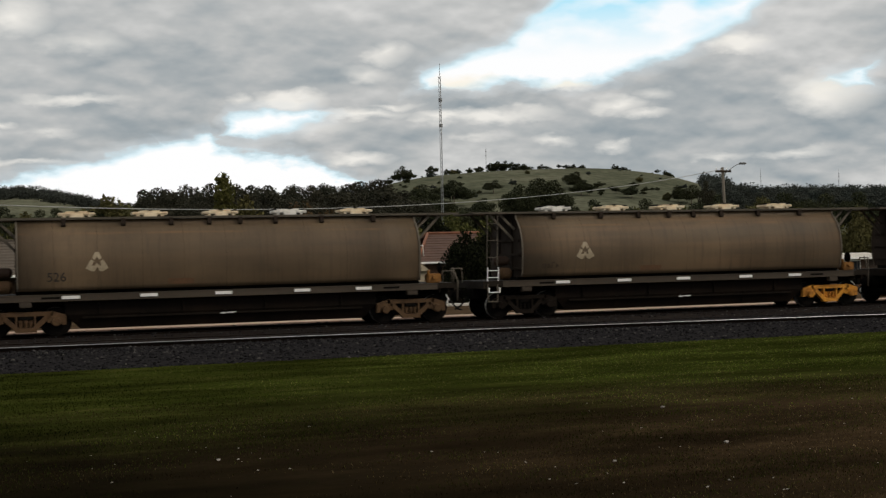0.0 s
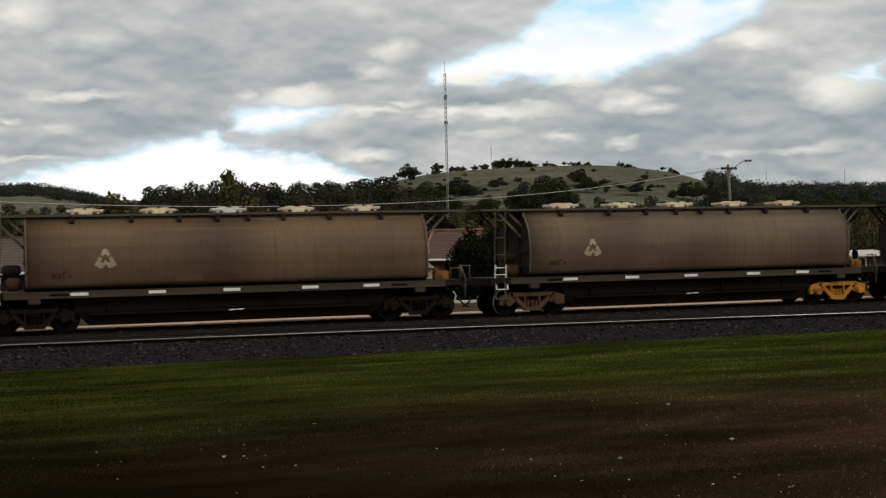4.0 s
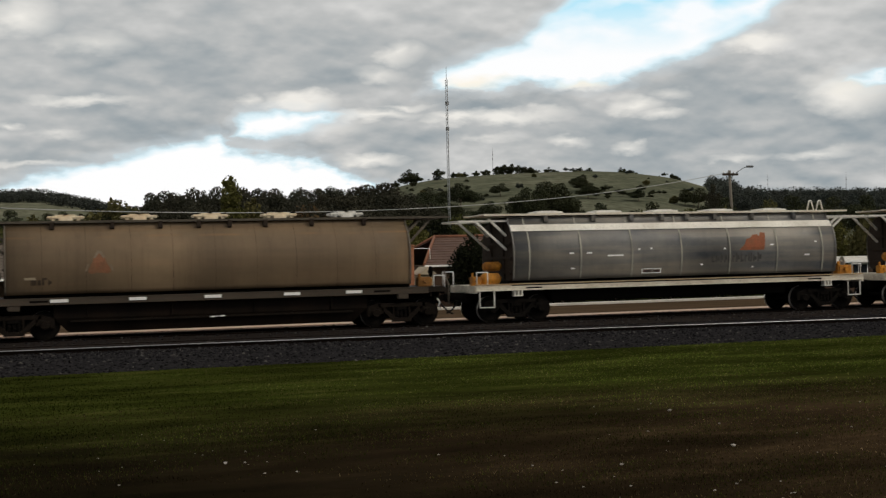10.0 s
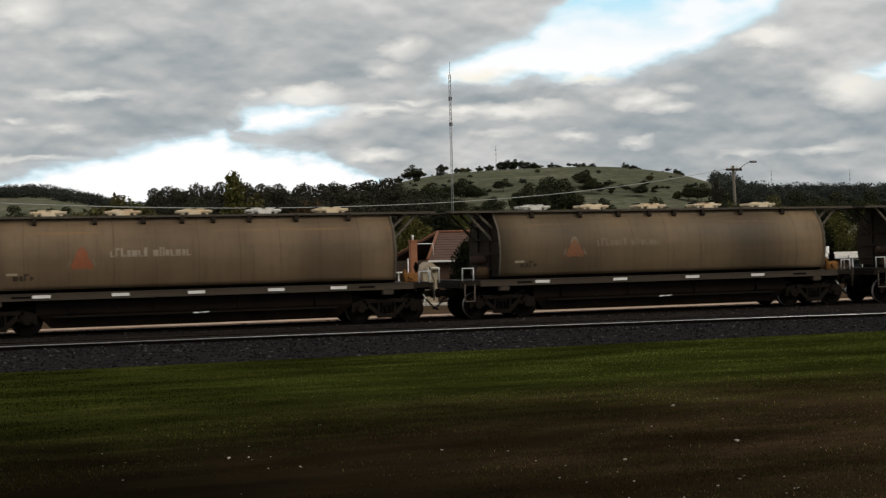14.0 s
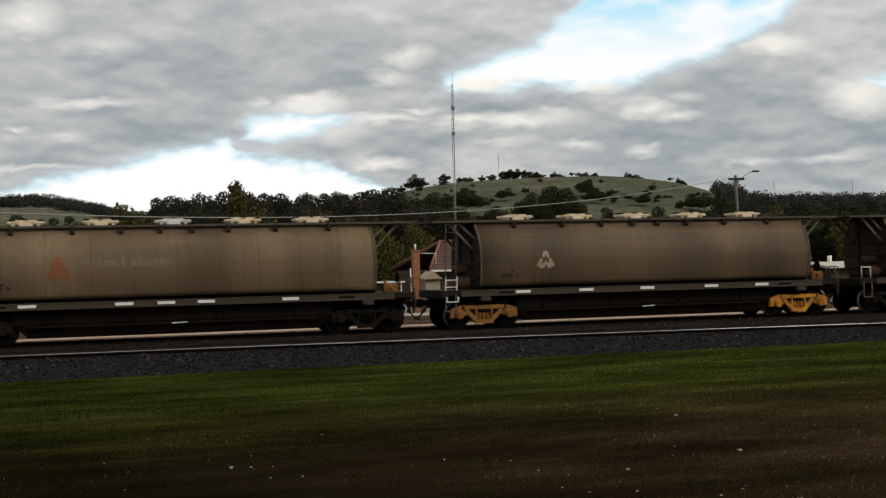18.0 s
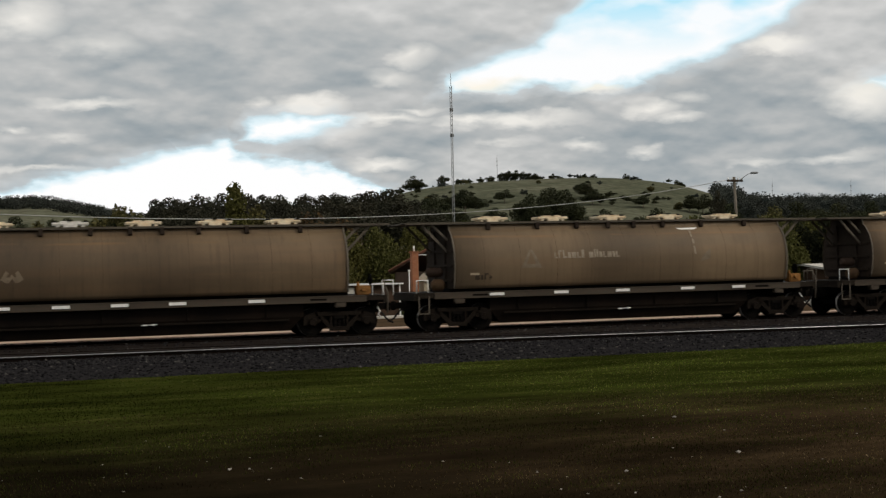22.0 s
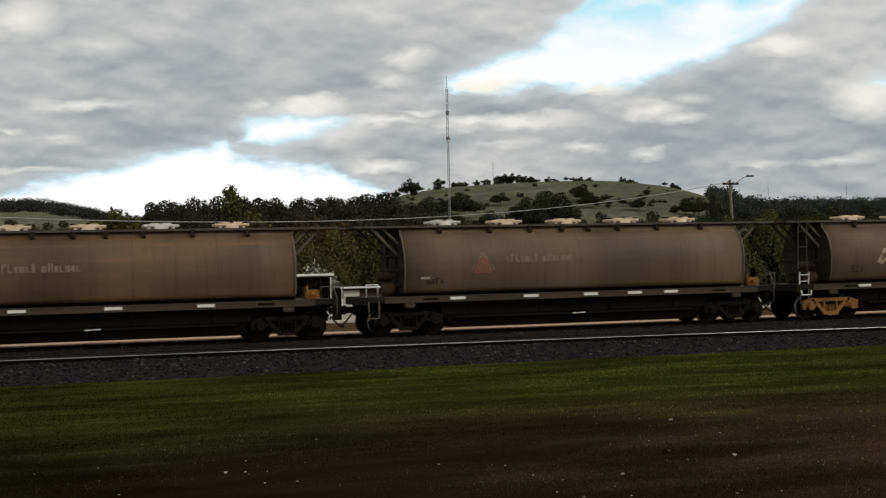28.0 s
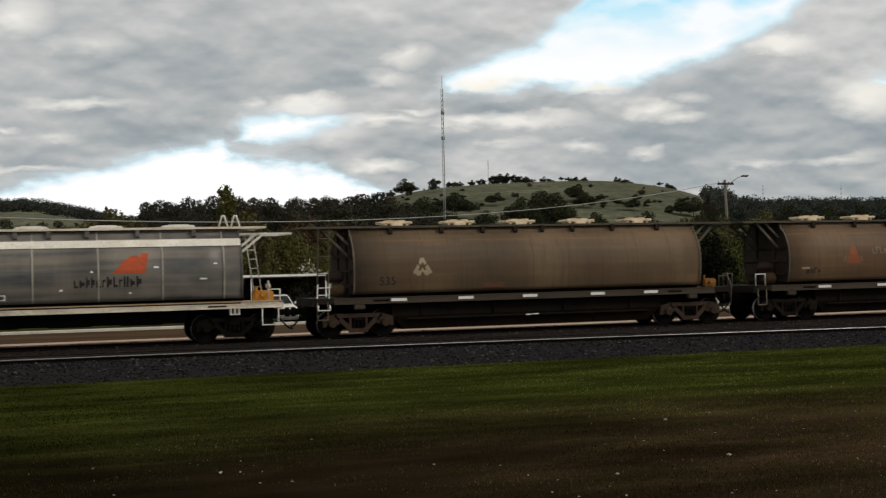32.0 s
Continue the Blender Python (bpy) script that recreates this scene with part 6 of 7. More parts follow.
plant_far("dark", CREST_TREES, 1255, 1.15, "trees along the hill's crest", 12)
plant_far("gum", LINE_TREES, 320, 1.0, "gum trees beyond the houses")
plant_far("gum", [(a + 0.22, t - 0.004 - 0.002 * (i % 3)) for i, (a, t) in enumerate(LINE_TREES)], 270, 1.1, "gum trees beyond the houses")
plant_far("dark", SLOPE_TREES, 800, 1.6, "trees scattered over the hillside", 60)
plant_far("dark", [(a, t - 0.004) for a, t in SLOPE_TREES[12:]], 560, 1.2, "trees scattered over the hillside", 40)
plant_far("dark", [(24.1, 0.0596), (23.9, 0.0606), (24.6, 0.0489), (24.95, 0.0475), (26.7, 0.0496), (27.1, 0.0484), (28.5, 0.0486), (29.4, 0.0449), (19.0, 0.0559), (27.6, 0.0440)], 900, 1.7, "trees scattered over the hillside", 60)
plant_far("dark", [(24.0, 0.0672), (24.4, 0.0666), (21.85, 0.0685), (28.0, 0.0602), (22.9, 0.066)], 1245, 1.3, "trees along the hill's crest", 12)
plant_far("dark", BIG_TREES, 430, 0.85, "large trees below the hill")
plant_far("gum", [(29.71, 0.052)], 330, 0.3)
scrub_rng = random.Random(77)
for _ in range(48):
    az = scrub_rng.uniform(15.0, 29.5)
    r = scrub_rng.uniform(760, 1210)
    x, y = r * math.sin(radians(az)), r * math.cos(radians(az))
    tall = scrub_rng.choice((2.0, 2.5, 3.0, 4.0, 5.0))
    plant(scrub_rng.choice(("dark", "dark", "olive", "hazy")), x, y, tall, tall * scrub_rng.uniform(1.2, 2.2), "scrub on the hillside")
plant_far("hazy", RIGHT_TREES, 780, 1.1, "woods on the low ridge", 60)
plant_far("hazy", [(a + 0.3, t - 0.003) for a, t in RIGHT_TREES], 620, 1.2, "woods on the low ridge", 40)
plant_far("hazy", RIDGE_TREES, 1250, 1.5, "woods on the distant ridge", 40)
plant_far("dark", [(a + 0.15, t - 0.0035) for a, t in RIDGE_TREES], 1150, 1.7, "woods on the distant ridge", 40)
for az, tan, r, kind in ((3.75, 0.050, 160, "olive"), (4.5, 0.043, 200, "olive"), (12.2, 0.045, 150, "rust"), (11.5, 0.042, 145, "rust"), (9.6, 0.0485, 130, "olive"), (13.2, 0.040, 150, "rust"), (25.0, 0.040, 220, "dark"), (27.2, 0.0395, 240, "dark"),
                         (30.2, 0.042, 230, "dark"), (31.9, 0.0385, 180, "olive"), (33.2, 0.041, 220, "dark"), (34.6, 0.0395, 190, "dark"), (36.0, 0.040, 200, "dark"), (0.5, 0.039, 240, "olive"), (2.0, 0.037, 240, "olive"), (-0.4, 0.043, 520, "dark"), (0.9, 0.041, 480, "dark"), (1.7, 0.0415, 560, "dark"), (2.7, 0.039, 500, "dark"), (3.4, 0.040, 420, "dark"), (-0.2, 0.037, 330, "dark"), (2.4, 0.0355, 330, "dark"), (18.5, 0.042, 300, "dark"), (20.2, 0.040, 320, "dark")):
    plant_far(kind, [(az, tan)], r, 0.95)



def woods(label, az0, az1, r0, r1, n, tall, crest, seed):
    """A far wood as one mass of foliage, along a ridge."""
    rng = random.Random(seed)
    lumps = []
    for i in range(n):
        az, r = rng.uniform(az0, az1), rng.uniform(r0, r1)
        x, y = r * math.sin(radians(az)), r * math.cos(radians(az))
        h = tall * rng.uniform(0.6, 1.15)
        q = h * rng.uniform(0.4, 0.75)
        lumps.append((x, y, ground_z(x, y) + h * 0.5, q, h * 0.55))
    me = leaf_cloud("woods", lumps, n * 220, 0.8, M["leaf_haze"], seed, 0.8)
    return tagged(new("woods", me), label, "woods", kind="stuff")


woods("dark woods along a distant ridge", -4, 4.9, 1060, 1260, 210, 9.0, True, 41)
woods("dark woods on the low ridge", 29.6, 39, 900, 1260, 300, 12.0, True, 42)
woods("dark scrub below the hill", 13.5, 18.5, 480, 640, 60, 6.5, False, 43)

# gardens behind the road
for kind, x, y, top, wide in (("tall", 12.9, 85, 7.6, 4.3), ("olive", 15.6, 88, 4.7, 3.6), ("bush", 18.0, 90, 4.9, 4.4), ("bush", 21.3, 91, 5.0, 4.2), ("olive", 19.6, 95, 5.2, 4.0), ("bush", 24.4, 92, 5.1, 4.4), ("bush", 27.6, 93, 5.2, 4.6), ("hedge", 30.6, 96, 5.2, 4.6),
                              ("hedge", 5.2, 86, 5.3, 3.0), ("olive", 8.2, 90, 4.5, 3.8), ("bush", 2.2, 88, 4.7, 4.4), ("bush", -1.4, 88, 4.8, 4.4), ("hedge", 10.3, 92, 5.0, 3.6), ("silver", 15.1, 70, 2.65, 3.3), ("bush", 13.4, 74, 2.6, 2.4), ("bush", 17.4, 76, 2.9, 2.8),
                              ("hedge", 20.75, 60.0, 3.25, 2.7), ("hedge", 22.2, 60.6, 3.35, 3.3), ("hedge", 24.2, 61.5, 2.9, 3.0), ("hedge", 31.6, 60, 3.7, 3.9), ("hedge", 34.6, 61, 3.6, 3.8), ("hedge", 28.6, 60.2, 3.7, 4.0), ("hedge", 25.8, 60.5, 3.3, 3.6), ("hedge", 30.1, 62.4, 3.6, 3.8), ("hedge", 33.2, 63, 3.6, 3.8), ("hedge", 27.2, 62.6, 3.5, 3.8), ("bush", 37.4, 63, 3.3, 3.6), ("hedge", 39.6, 66, 3.6, 3.8), ("hedge", 41.6, 72.4, 4.0, 4.2), ("hedge", 45.0, 73.5, 4.2, 4.4), ("hedge", 48.0, 73.8, 4.1, 4.4), ("bush", 51.2, 74, 4.2, 4.4), ("rust", 23.6, 62, 2.3, 2.2), ("bush", 38.2, 75, 4.0, 4.2), ("hedge", 42.0, 77, 3.8, 4.0), ("hedge", 46.0, 82, 4.4, 4.2),
                              ("bush", 49.2, 76, 4.1, 3.9), ("hedge", 52.2, 77, 4.3, 4.0), ("olive", 51.0, 70, 4.6, 3.0), ("bush", 56.0, 84, 5.0, 4.6), ("hedge", 36.0, 90, 4.8, 4.6), ("bush", 33.2, 98, 5.4, 5.0), ("bush", 41.0, 100, 5.4, 5.0),
                              ("bush", 24.6, 66.5, 3.9, 3.4), ("bush", 28.2, 66.5, 4.3, 4.0), ("olive", 31.3, 67, 4.5, 3.8), ("bush", 34.2, 67.5, 4.4, 4.2), ("bush", 37.3, 68, 4.6, 4.0), ("olive", 40.4, 69, 4.7, 3.8), ("bush", 44.0, 70, 4.6, 4.2)):
    z = ground_z(x, y)
    plant(kind, x, y, top - z, wide, "garden trees and shrubs behind the road")


# ------------------------------------------------------------------ houses
def slab_roof(x0, x1, y0, y1, z_eave, z_ridge, courses=11, over=0.35, hip=0.0):
    """Gable roof with its ridge along x; each tile course is a small step."""
    ym = (y0 + y1) / 2

    def side(ye):
        pts = []
        for i in range(courses):
            for u, lift in ((i / courses, 0.035), ((i + 1) / courses, 0.006)):
                pts.append((ye + (ym - ye) * u, z_eave + (z_ridge - z_eave) * u + lift))
        return pts
    top = side(y0 - over) + list(reversed(side(y1 + over)))
    under = [(y1 + over, z_eave - 0.1), (ym, z_ridge - 0.1), (y0 - over, z_eave - 0.1)]
    bm = bmesh.new()
    def lean(z):
        return hip * max(z - z_eave, 0.0) / (z_ridge - z_eave)
    lo = [bm.verts.new((x0 + lean(z), y, z)) for y, z in top + under]
    hi = [bm.verts.new((x1 - lean(z), y, z)) for y, z in top + under]
    k = len(lo)
    for j in range(k):
        bm.faces.new((lo[j], lo[(j + 1) % k], hi[(j + 1) % k], hi[j]))
    bm.faces.new(lo)
    bm.faces.new(list(reversed(hi)))
    bmesh.ops.recalc_face_normals(bm, faces=bm.faces)
    return bm


def gable_walls(x0, x1, y0, y1, z0, z_eave, z_ridge):
    bm = bmesh.new()
    ym = (y0 + y1) / 2
    prof = [(y0, z0), (y1, z0), (y1, z_eave - 0.06), (ym, z_ridge - 0.14), (y0, z_eave - 0.06)]
    lo = [bm.verts.new((x0, y, z)) for y, z in prof]
    hi = [bm.verts.new((x1, y, z)) for y, z in prof]
    for j in range(5):
        bm.faces.new((lo[j], lo[(j + 1) % 5], hi[(j + 1) % 5], hi[j]))
    bm.faces.new(lo)
    bm.faces.new(list(reversed(hi)))
    bmesh.ops.recalc_face_normals(bm, faces=bm.faces)
    return bm


def window(parent, x0, x1, y, z0, z1, frame_mat="white"):
    f = part("window", box(x0 - 0.07, x1 + 0.07, y - 0.07, y + 0.02, z0 - 0.07, z1 + 0.07, 0.01), M[frame_mat], parent)
    xm = (x0 + x1) / 2
    for a, b in ((x0, xm - 0.025), (xm + 0.025, x1)):
        part("pane", box(a, b, y - 0.075, y - 0.071, z0, z1), M["glass"], f, "dark window pane")
    part("sill", box(x0 - 0.1, x1 + 0.1, y - 0.14, y, z0 - 0.13, z0 - 0.075, 0.01), M["wall_white"], f)


def grey_house():
    g = -0.72
    h = thing("house", (0, 0, 0), "low house with grey tiled roof, tan wall and white gutters", "house")
    part("wall", gable_walls(5.0, 8.35, 72.0, 80.2, g, 1.74, 3.42), M["wall_tan"], h, "tan rendered wall")
    part("wall", gable_walls(-9.0, 4.99, 73.0, 80.2, g, 1.62, 3.36), M["wall_brown"], h, "dark brown brick wall")
    part("roof", slab_roof(4.8, 8.55, 72.0, 80.2, 1.66, 3.42), M["roof_grey"], h)
    part("roof", slab_roof(-9.3, 4.79, 72.0, 80.2, 1.46, 3.38, 12), M["roof_grey"], h)
    part("gutter", box(4.8, 8.6, 71.52, 71.64, 1.58, 1.71, 0.02), M["white"], h, "white gutter")
    part("gutter", box(-9.3, 4.78, 71.52, 71.64, 1.38, 1.51, 0.02), M["white"], h, "white gutter")
    part("ridge_cap", box(-9.3, 8.55, 75.98, 76.22, 3.36, 3.47, 0.04), M["roof_grey"], h)
    part("flue", tube([(5.15, 74.2, 2.3), (5.15, 74.2, 3.5)], 0.11, 10), M["galv"], h, "pale metal flue pipe")
    part("flue_collar", box(4.9, 5.4, 74.0, 74.4, 2.48, 2.66, 0.02), M["wall_white"], h)
    frame_bm = tube([(0.67, 76.1, 3.40), (0.67, 76.1, 3.90), (1.39, 76.1, 3.90), (1.39, 76.1, 3.40)], 0.03, 6)
    add_tube(frame_bm, (0.67, 76.1, 3.62), (1.39, 76.1, 3.62), 0.022, 6)
    part("aerial", frame_bm, M["white"], h, "white tube frame of a roof aerial")
    part("door", box(6.75, 7.45, 71.9, 71.99, g, 0.75, 0.01), M["door_brown"], h, "dark brown door")
    # added panel, standing in for an indistinct dark shape before the wall
    part("garage_door", box(5.15, 5.7, 71.93, 71.99, g, 1.15, 0.01), M["wall_brown"], h, "dark brick-coloured panel on the tan wall")
    for x in (0.4, 2.9, 4.85, 7.95):
        part("post", box(x - 0.045, x + 0.045, 71.56, 71.66, g, 1.4, 0.01), M["white"] if x > 7 else M["door_brown"], h)
    window(h, 1.0, 2.4, 72.98, 0.0, 1.1, "door_brown")
    window(h, 3.5, 4.4, 72.98, 0.0, 1.1, "door_brown")
    return h


def carport():
    g = -0.68
    c = thing("carport", (0, 0, 0), "flat-roofed carport with white fascia and white posts", "carport")
    part("roof", box(8.9, 15.3, 66.2, 72.5, 1.70, 1.80, 0.01), M["roof_grey"], c)
    part("fascia", box(8.85, 15.35, 66.08, 66.19, 1.76, 1.88, 0.01), M["white"], c, "white fascia board")
    part("back_wall", box(8.9, 15.3, 72.51, 72.65, g, 1.69), M["door_brown"], c, "dark back wall")
    part("side_wall", box(15.2, 15.3, 66.4, 72.5, g, 1.69), M["door_brown"], c, "dark side wall")
    part("vent_pipe", tube([(8.98, 68.0, 1.80), (8.98, 68.0, 3.30)], 0.05, 8), M["white"], c, "thin white vent pipe above the roof")
    for x in (8.98, 11.3, 15.2):
        part("post", box(x - 0.035, x + 0.035, 66.22, 66.30, g, 1.69, 0.01), M["white"], c, "white post")
    return c


def garden_shed():
    g = -0.68
    s = thing("shed", (0, 0, 0), "low brown shed with white roof edge and door", "shed")
    part("wall", box(15.9, 18.75, 66.6, 69.0, g, 1.06, 0.01), M["wall_brown"], s)
    part("roof", box(15.75, 18.9, 66.35, 69.2, 1.07, 1.13, 0.01), M["galv"], s)
    part("fascia", box(15.72, 18.93, 66.26, 66.34, 1.06, 1.14, 0.01), M["white"], s, "white roof edge")
    part("door", box(15.92, 16.8, 66.53, 66.59, g, 0.95, 0.01), M["wall_white"], s, "white door")
    part("post", box(15.8, 15.87, 66.4, 66.48, g, 1.06), M["white"], s)
    part("post", box(18.72, 18.79, 66.4, 66.48, g, 1.06), M["white"], s)
    return s


def red_house():
    g = -0.68
    h = thing("house", (0, 0, 0), "house with weathered terracotta roof and brick chimney", "house")
    # ridge along x with a gable porch to the road
    part("wall", box(20.9, 29.6, 67.5, 75.0, g, 1.66), M["wall_brown"], h)
    part("roof", slab_roof(20.6, 29.9, 67.5, 75.0, 1.68, 3.25, 11, 0.35, 1.9), M["roof_red"], h, "weathered terracotta tiles")
    part("gutter", box(20.6, 29.9, 67.03, 67.14, 1.58, 1.69, 0.02), M["white"], h)
    for pts in (((20.62, 67.2, 1.74), (22.5, 71.25, 3.30)), ((22.5, 71.25, 3.30), (28.0, 71.25, 3.30)), ((28.0, 71.25, 3.30), (29.88, 67.2, 1.74)), ((20.62, 75.3, 1.74), (22.5, 71.25, 3.30))):
        part("ridge_cap", tube(pts, 0.085, 8), M["ridge_red"], h, "orange terracotta ridge tiles")
    part("porch_wall", box(20.05, 20.85, 66.2, 67.45, g, 1.2), M["wall_cream"], h, "cream painted porch")
    bm = bmesh.new()
    pts = [(19.95, 1.21), (20.95, 1.21), (20.45, 1.62)]
    a = [bm.verts.new((x, 66.0, z)) for x, z in pts]
    b = [bm.verts.new((x, 67.6, z)) for x, z in pts]
    bm.faces.new(a)
    bm.faces.new(list(reversed(b)))
    for j in range(3):
        bm.faces.new((a[j], b[j], b[(j + 1) % 3], a[(j + 1) % 3]))
    bmesh.ops.recalc_face_normals(bm, faces=bm.faces)
    part("porch_gable", bm, M["wall_cream"], h, "cream gable over the porch")
    window(h, 23.0, 24.4, 67.48, 0.2, 1.2)
    window(h, 26.2, 27.4, 67.48, 0.2, 1.2)
    ch = part("chimney", box(19.45, 19.80, 66.35, 66.75, g, 2.72, 0.012), M["brick"], h, "orange brick chimney")
    part("chimney_cap", box(19.41, 19.84, 66.3, 66.8, 2.72, 2.80, 0.012), M["brick"], ch)
    part("aerial", tube([(19.75, 66.55, 2.60), (20.75, 66.6, 2.58), (20.78, 66.6, 2.0)], 0.022, 6), M["white"], h, "thin white aerial bracket")
    part("chimney_pot", tube([(19.62, 66.55, 2.80), (19.62, 66.55, 3.08)], 0.05, 10), M["white"], ch, "white chimney pot")
    return h


def white_house():
    g = -0.7
    h = thing("house", (0, 0, 0), "small brown house with a flat white metal roof", "house")
    part("wall", gable_walls(44.9, 49.8, 66.0, 71.0, g, 1.30, 1.55), M["wall_brown"], h)
    part("roof", slab_roof(44.6, 50.1, 66.0, 71.0, 1.30, 1.58, 6), M["wall_white"], h, "white painted metal roof")
    part("flue", tube([(46.2, 68.0, 1.45), (46.2, 68.0, 1.95)], 0.14, 10), M["white"], h, "short white flue")
    part("fascia", box(44.6, 50.1, 65.55, 65.63, 1.22, 1.36, 0.01), M["white"], h)
    window(h, 46.6, 47.8, 65.98, 0.2, 1.1)
    part("door", box(48.4, 49.2, 65.93, 65.99, g, 1.2, 0.01), M["door_brown"], h)
    return h


def parked_car():
    """White car, nose to the road, half under the carport."""
    c = thing("car", (12.42, 63.7, ground_z(12.42, 63.7)), "white car with dark windows parked nose-out under the carport", "car")
    def loft(sections):
        bm = bmesh.new()
        rows = [[bm.verts.new(p) for p in ring] for ring in sections]
        k = len(rows[0])
        for a, b in zip(rows, rows[1:]):
            for q in range(k):
                bm.faces.new((a[q], b[q], b[(q + 1) % k], a[(q + 1) % k]))
        bm.faces.new(rows[0])
        bm.faces.new(list(reversed(rows[-1])))
        bmesh.ops.recalc_face_normals(bm, faces=bm.faces)
        for f in bm.faces:
            f.smooth = len(f.verts) == 4
        return bm
    def ring(y, w, z0, z1, top):
        return [(-w * 0.93, y, z0), (w * 0.93, y, z0), (w, y, z0 + (z1 - z0) * 0.4), (w * 0.98, y, z1 - 0.05), (top, y, z1), (-top, y, z1), (-w * 0.98, y, z1 - 0.05), (-w, y, z0 + (z1 - z0) * 0.4)]
    part("body", loft([ring(0.0, 0.74, 0.32, 0.66, 0.62), ring(0.10, 0.82, 0.24, 0.76, 0.70), ring(0.6, 0.86, 0.22, 0.88, 0.74), ring(1.25, 0.87, 0.22, 0.97, 0.76), ring(3.2, 0.87, 0.22, 0.98, 0.76), ring(4.1, 0.83, 0.24, 0.94, 0.72), ring(4.35, 0.76, 0.34, 0.86, 0.62)]), M["car_white"], c)
    def cab(y, w, z0, z1, top):
        return [(-w, y, z0), (w, y, z0), (top, y, z1), (-top, y, z1)]
    part("cabin", loft([cab(1.02, 0.76, 0.94, 0.96, 0.74), cab(1.72, 0.78, 0.94, 1.42, 0.60), cab(2.0, 0.78, 0.94, 1.46, 0.61), cab(3.0, 0.78, 0.94, 1.45, 0.61), cab(3.75, 0.74, 0.94, 0.98, 0.70)]), M["car_white"], c)
    ws = bmesh.new()
    ws.faces.new([ws.verts.new(p) for p in ((-0.68, 1.105, 1.0), (0.68, 1.105, 1.0), (0.55, 1.66, 1.385), (-0.55, 1.66, 1.385))])
    bmesh.ops.solidify(ws, geom=ws.faces[:], thickness=0.012)
    bmesh.ops.translate(ws, verts=ws.verts, vec=(0, -0.02, 0.015))
    part("windscreen", ws, M["glass"], c, "dark windscreen")
    for sx in (-1, 1):
        part("side_window", box(sx * 0.735 - 0.02, sx * 0.735 + 0.02, 1.75, 3.1, 1.03, 1.33, 0.01), M["glass"], c)
        part("headlight", box(sx * 0.58 - 0.16, sx * 0.58 + 0.16, -0.012, 0.08, 0.54, 0.66, 0.03), M["galv"], c)
        part("mirror", box(sx * 0.93 - 0.08, sx * 0.93 + 0.08, 1.28, 1.38, 0.98, 1.12, 0.03), M["car_white"], c)
        for y in (0.82, 3.4):
            wh = part("wheel", add_tube(bmesh.new(), (sx * 0.68, y, 0.30), (sx * 0.88, y, 0.30), 0.30, 20), M["hose"], c, "black tyre")
            part("rim", add_tube(bmesh.new(), (sx * 0.87, y, 0.30), (sx * 0.895, y, 0.30), 0.19, 16), M["galv"], wh, "grey wheel rim")
    part("grille", box(-0.40, 0.40, -0.03, 0.05, 0.48, 0.72, 0.015), M["hose"], c, "dark radiator grille")
    part("bumper", box(-0.78, 0.78, -0.06, 0.12, 0.30, 0.46, 0.04), M["lamp_grey"], c, "grey front bumper")
    return c


garden_post = thing("garden_post", (19.05, 65.6, ground_z(19.05, 65.6)), "slim pale garden post with a round cap", "post")
part("pole", tube([(0, 0, 0), (0, 0, 2.35)], 0.03, 6), M["white"], garden_post)
part("cap", box(-0.06, 0.06, -0.06, 0.06, 2.35, 2.45, 0.03), M["white"], garden_post)
grey_house(), carport(), parked_car(), garden_shed(), red_house(), white_house()


# ------------------------------------------------------------------ poles, masts, cable
def lattice_mast(x, y, height, width, name, label):
    g = ground_z(x, y)
    m = thing(name, (x, y, g), label, "mast")
    feet = [(width * 0.58 * math.cos(a), width * 0.58 * math.sin(a)) for a in (0.5, 2.6, 4.7)]
    for fx, fy in feet:
        part("leg", tube([(fx, fy, 0), (fx, fy, height)], width * 0.11, 6), M["galv"], m)
    bm = bmesh.new()
    n = max(int(height / (width * 2.2)), 3)
    for i in range(n):
        z0, z1 = height * i / n, height * (i + 1) / n
        for j in range(3):
            a, b = feet[j], feet[(j + 1) % 3]
            bar(bm, (*a, z0), (*b, z1), width * 0.09, width * 0.09)
    part("bracing", bm, M["galv"], m)
    part("whip", tube([(0, 0, height), (0, 0, height + width * 6)], width * 0.12, 6), M["galv"], m)
    for z in (0.72, 0.86):
        part("antenna", box(-width * 0.8, width * 0.8, -width * 0.3, width * 0.3, height * z, height * z + width * 1.6, 0.01), M["lamp_grey"], m)
    return m


lattice_mast(65.85, 200.0, 29.6, 0.34, "radio_mast", "slender grey lattice radio mast above the trees")
for az, tan in ((20.18, 0.0815), (32.0, 0.056), (35.2, 0.054)):
    x, y = 1290 * math.sin(radians(az)), 1290 * math.cos(radians(az))
    lattice_mast(x, y, EYE.z + 1290 * tan - ground_z(x, y), 0.55, "radio_mast", "thin radio mast on the distant hill")


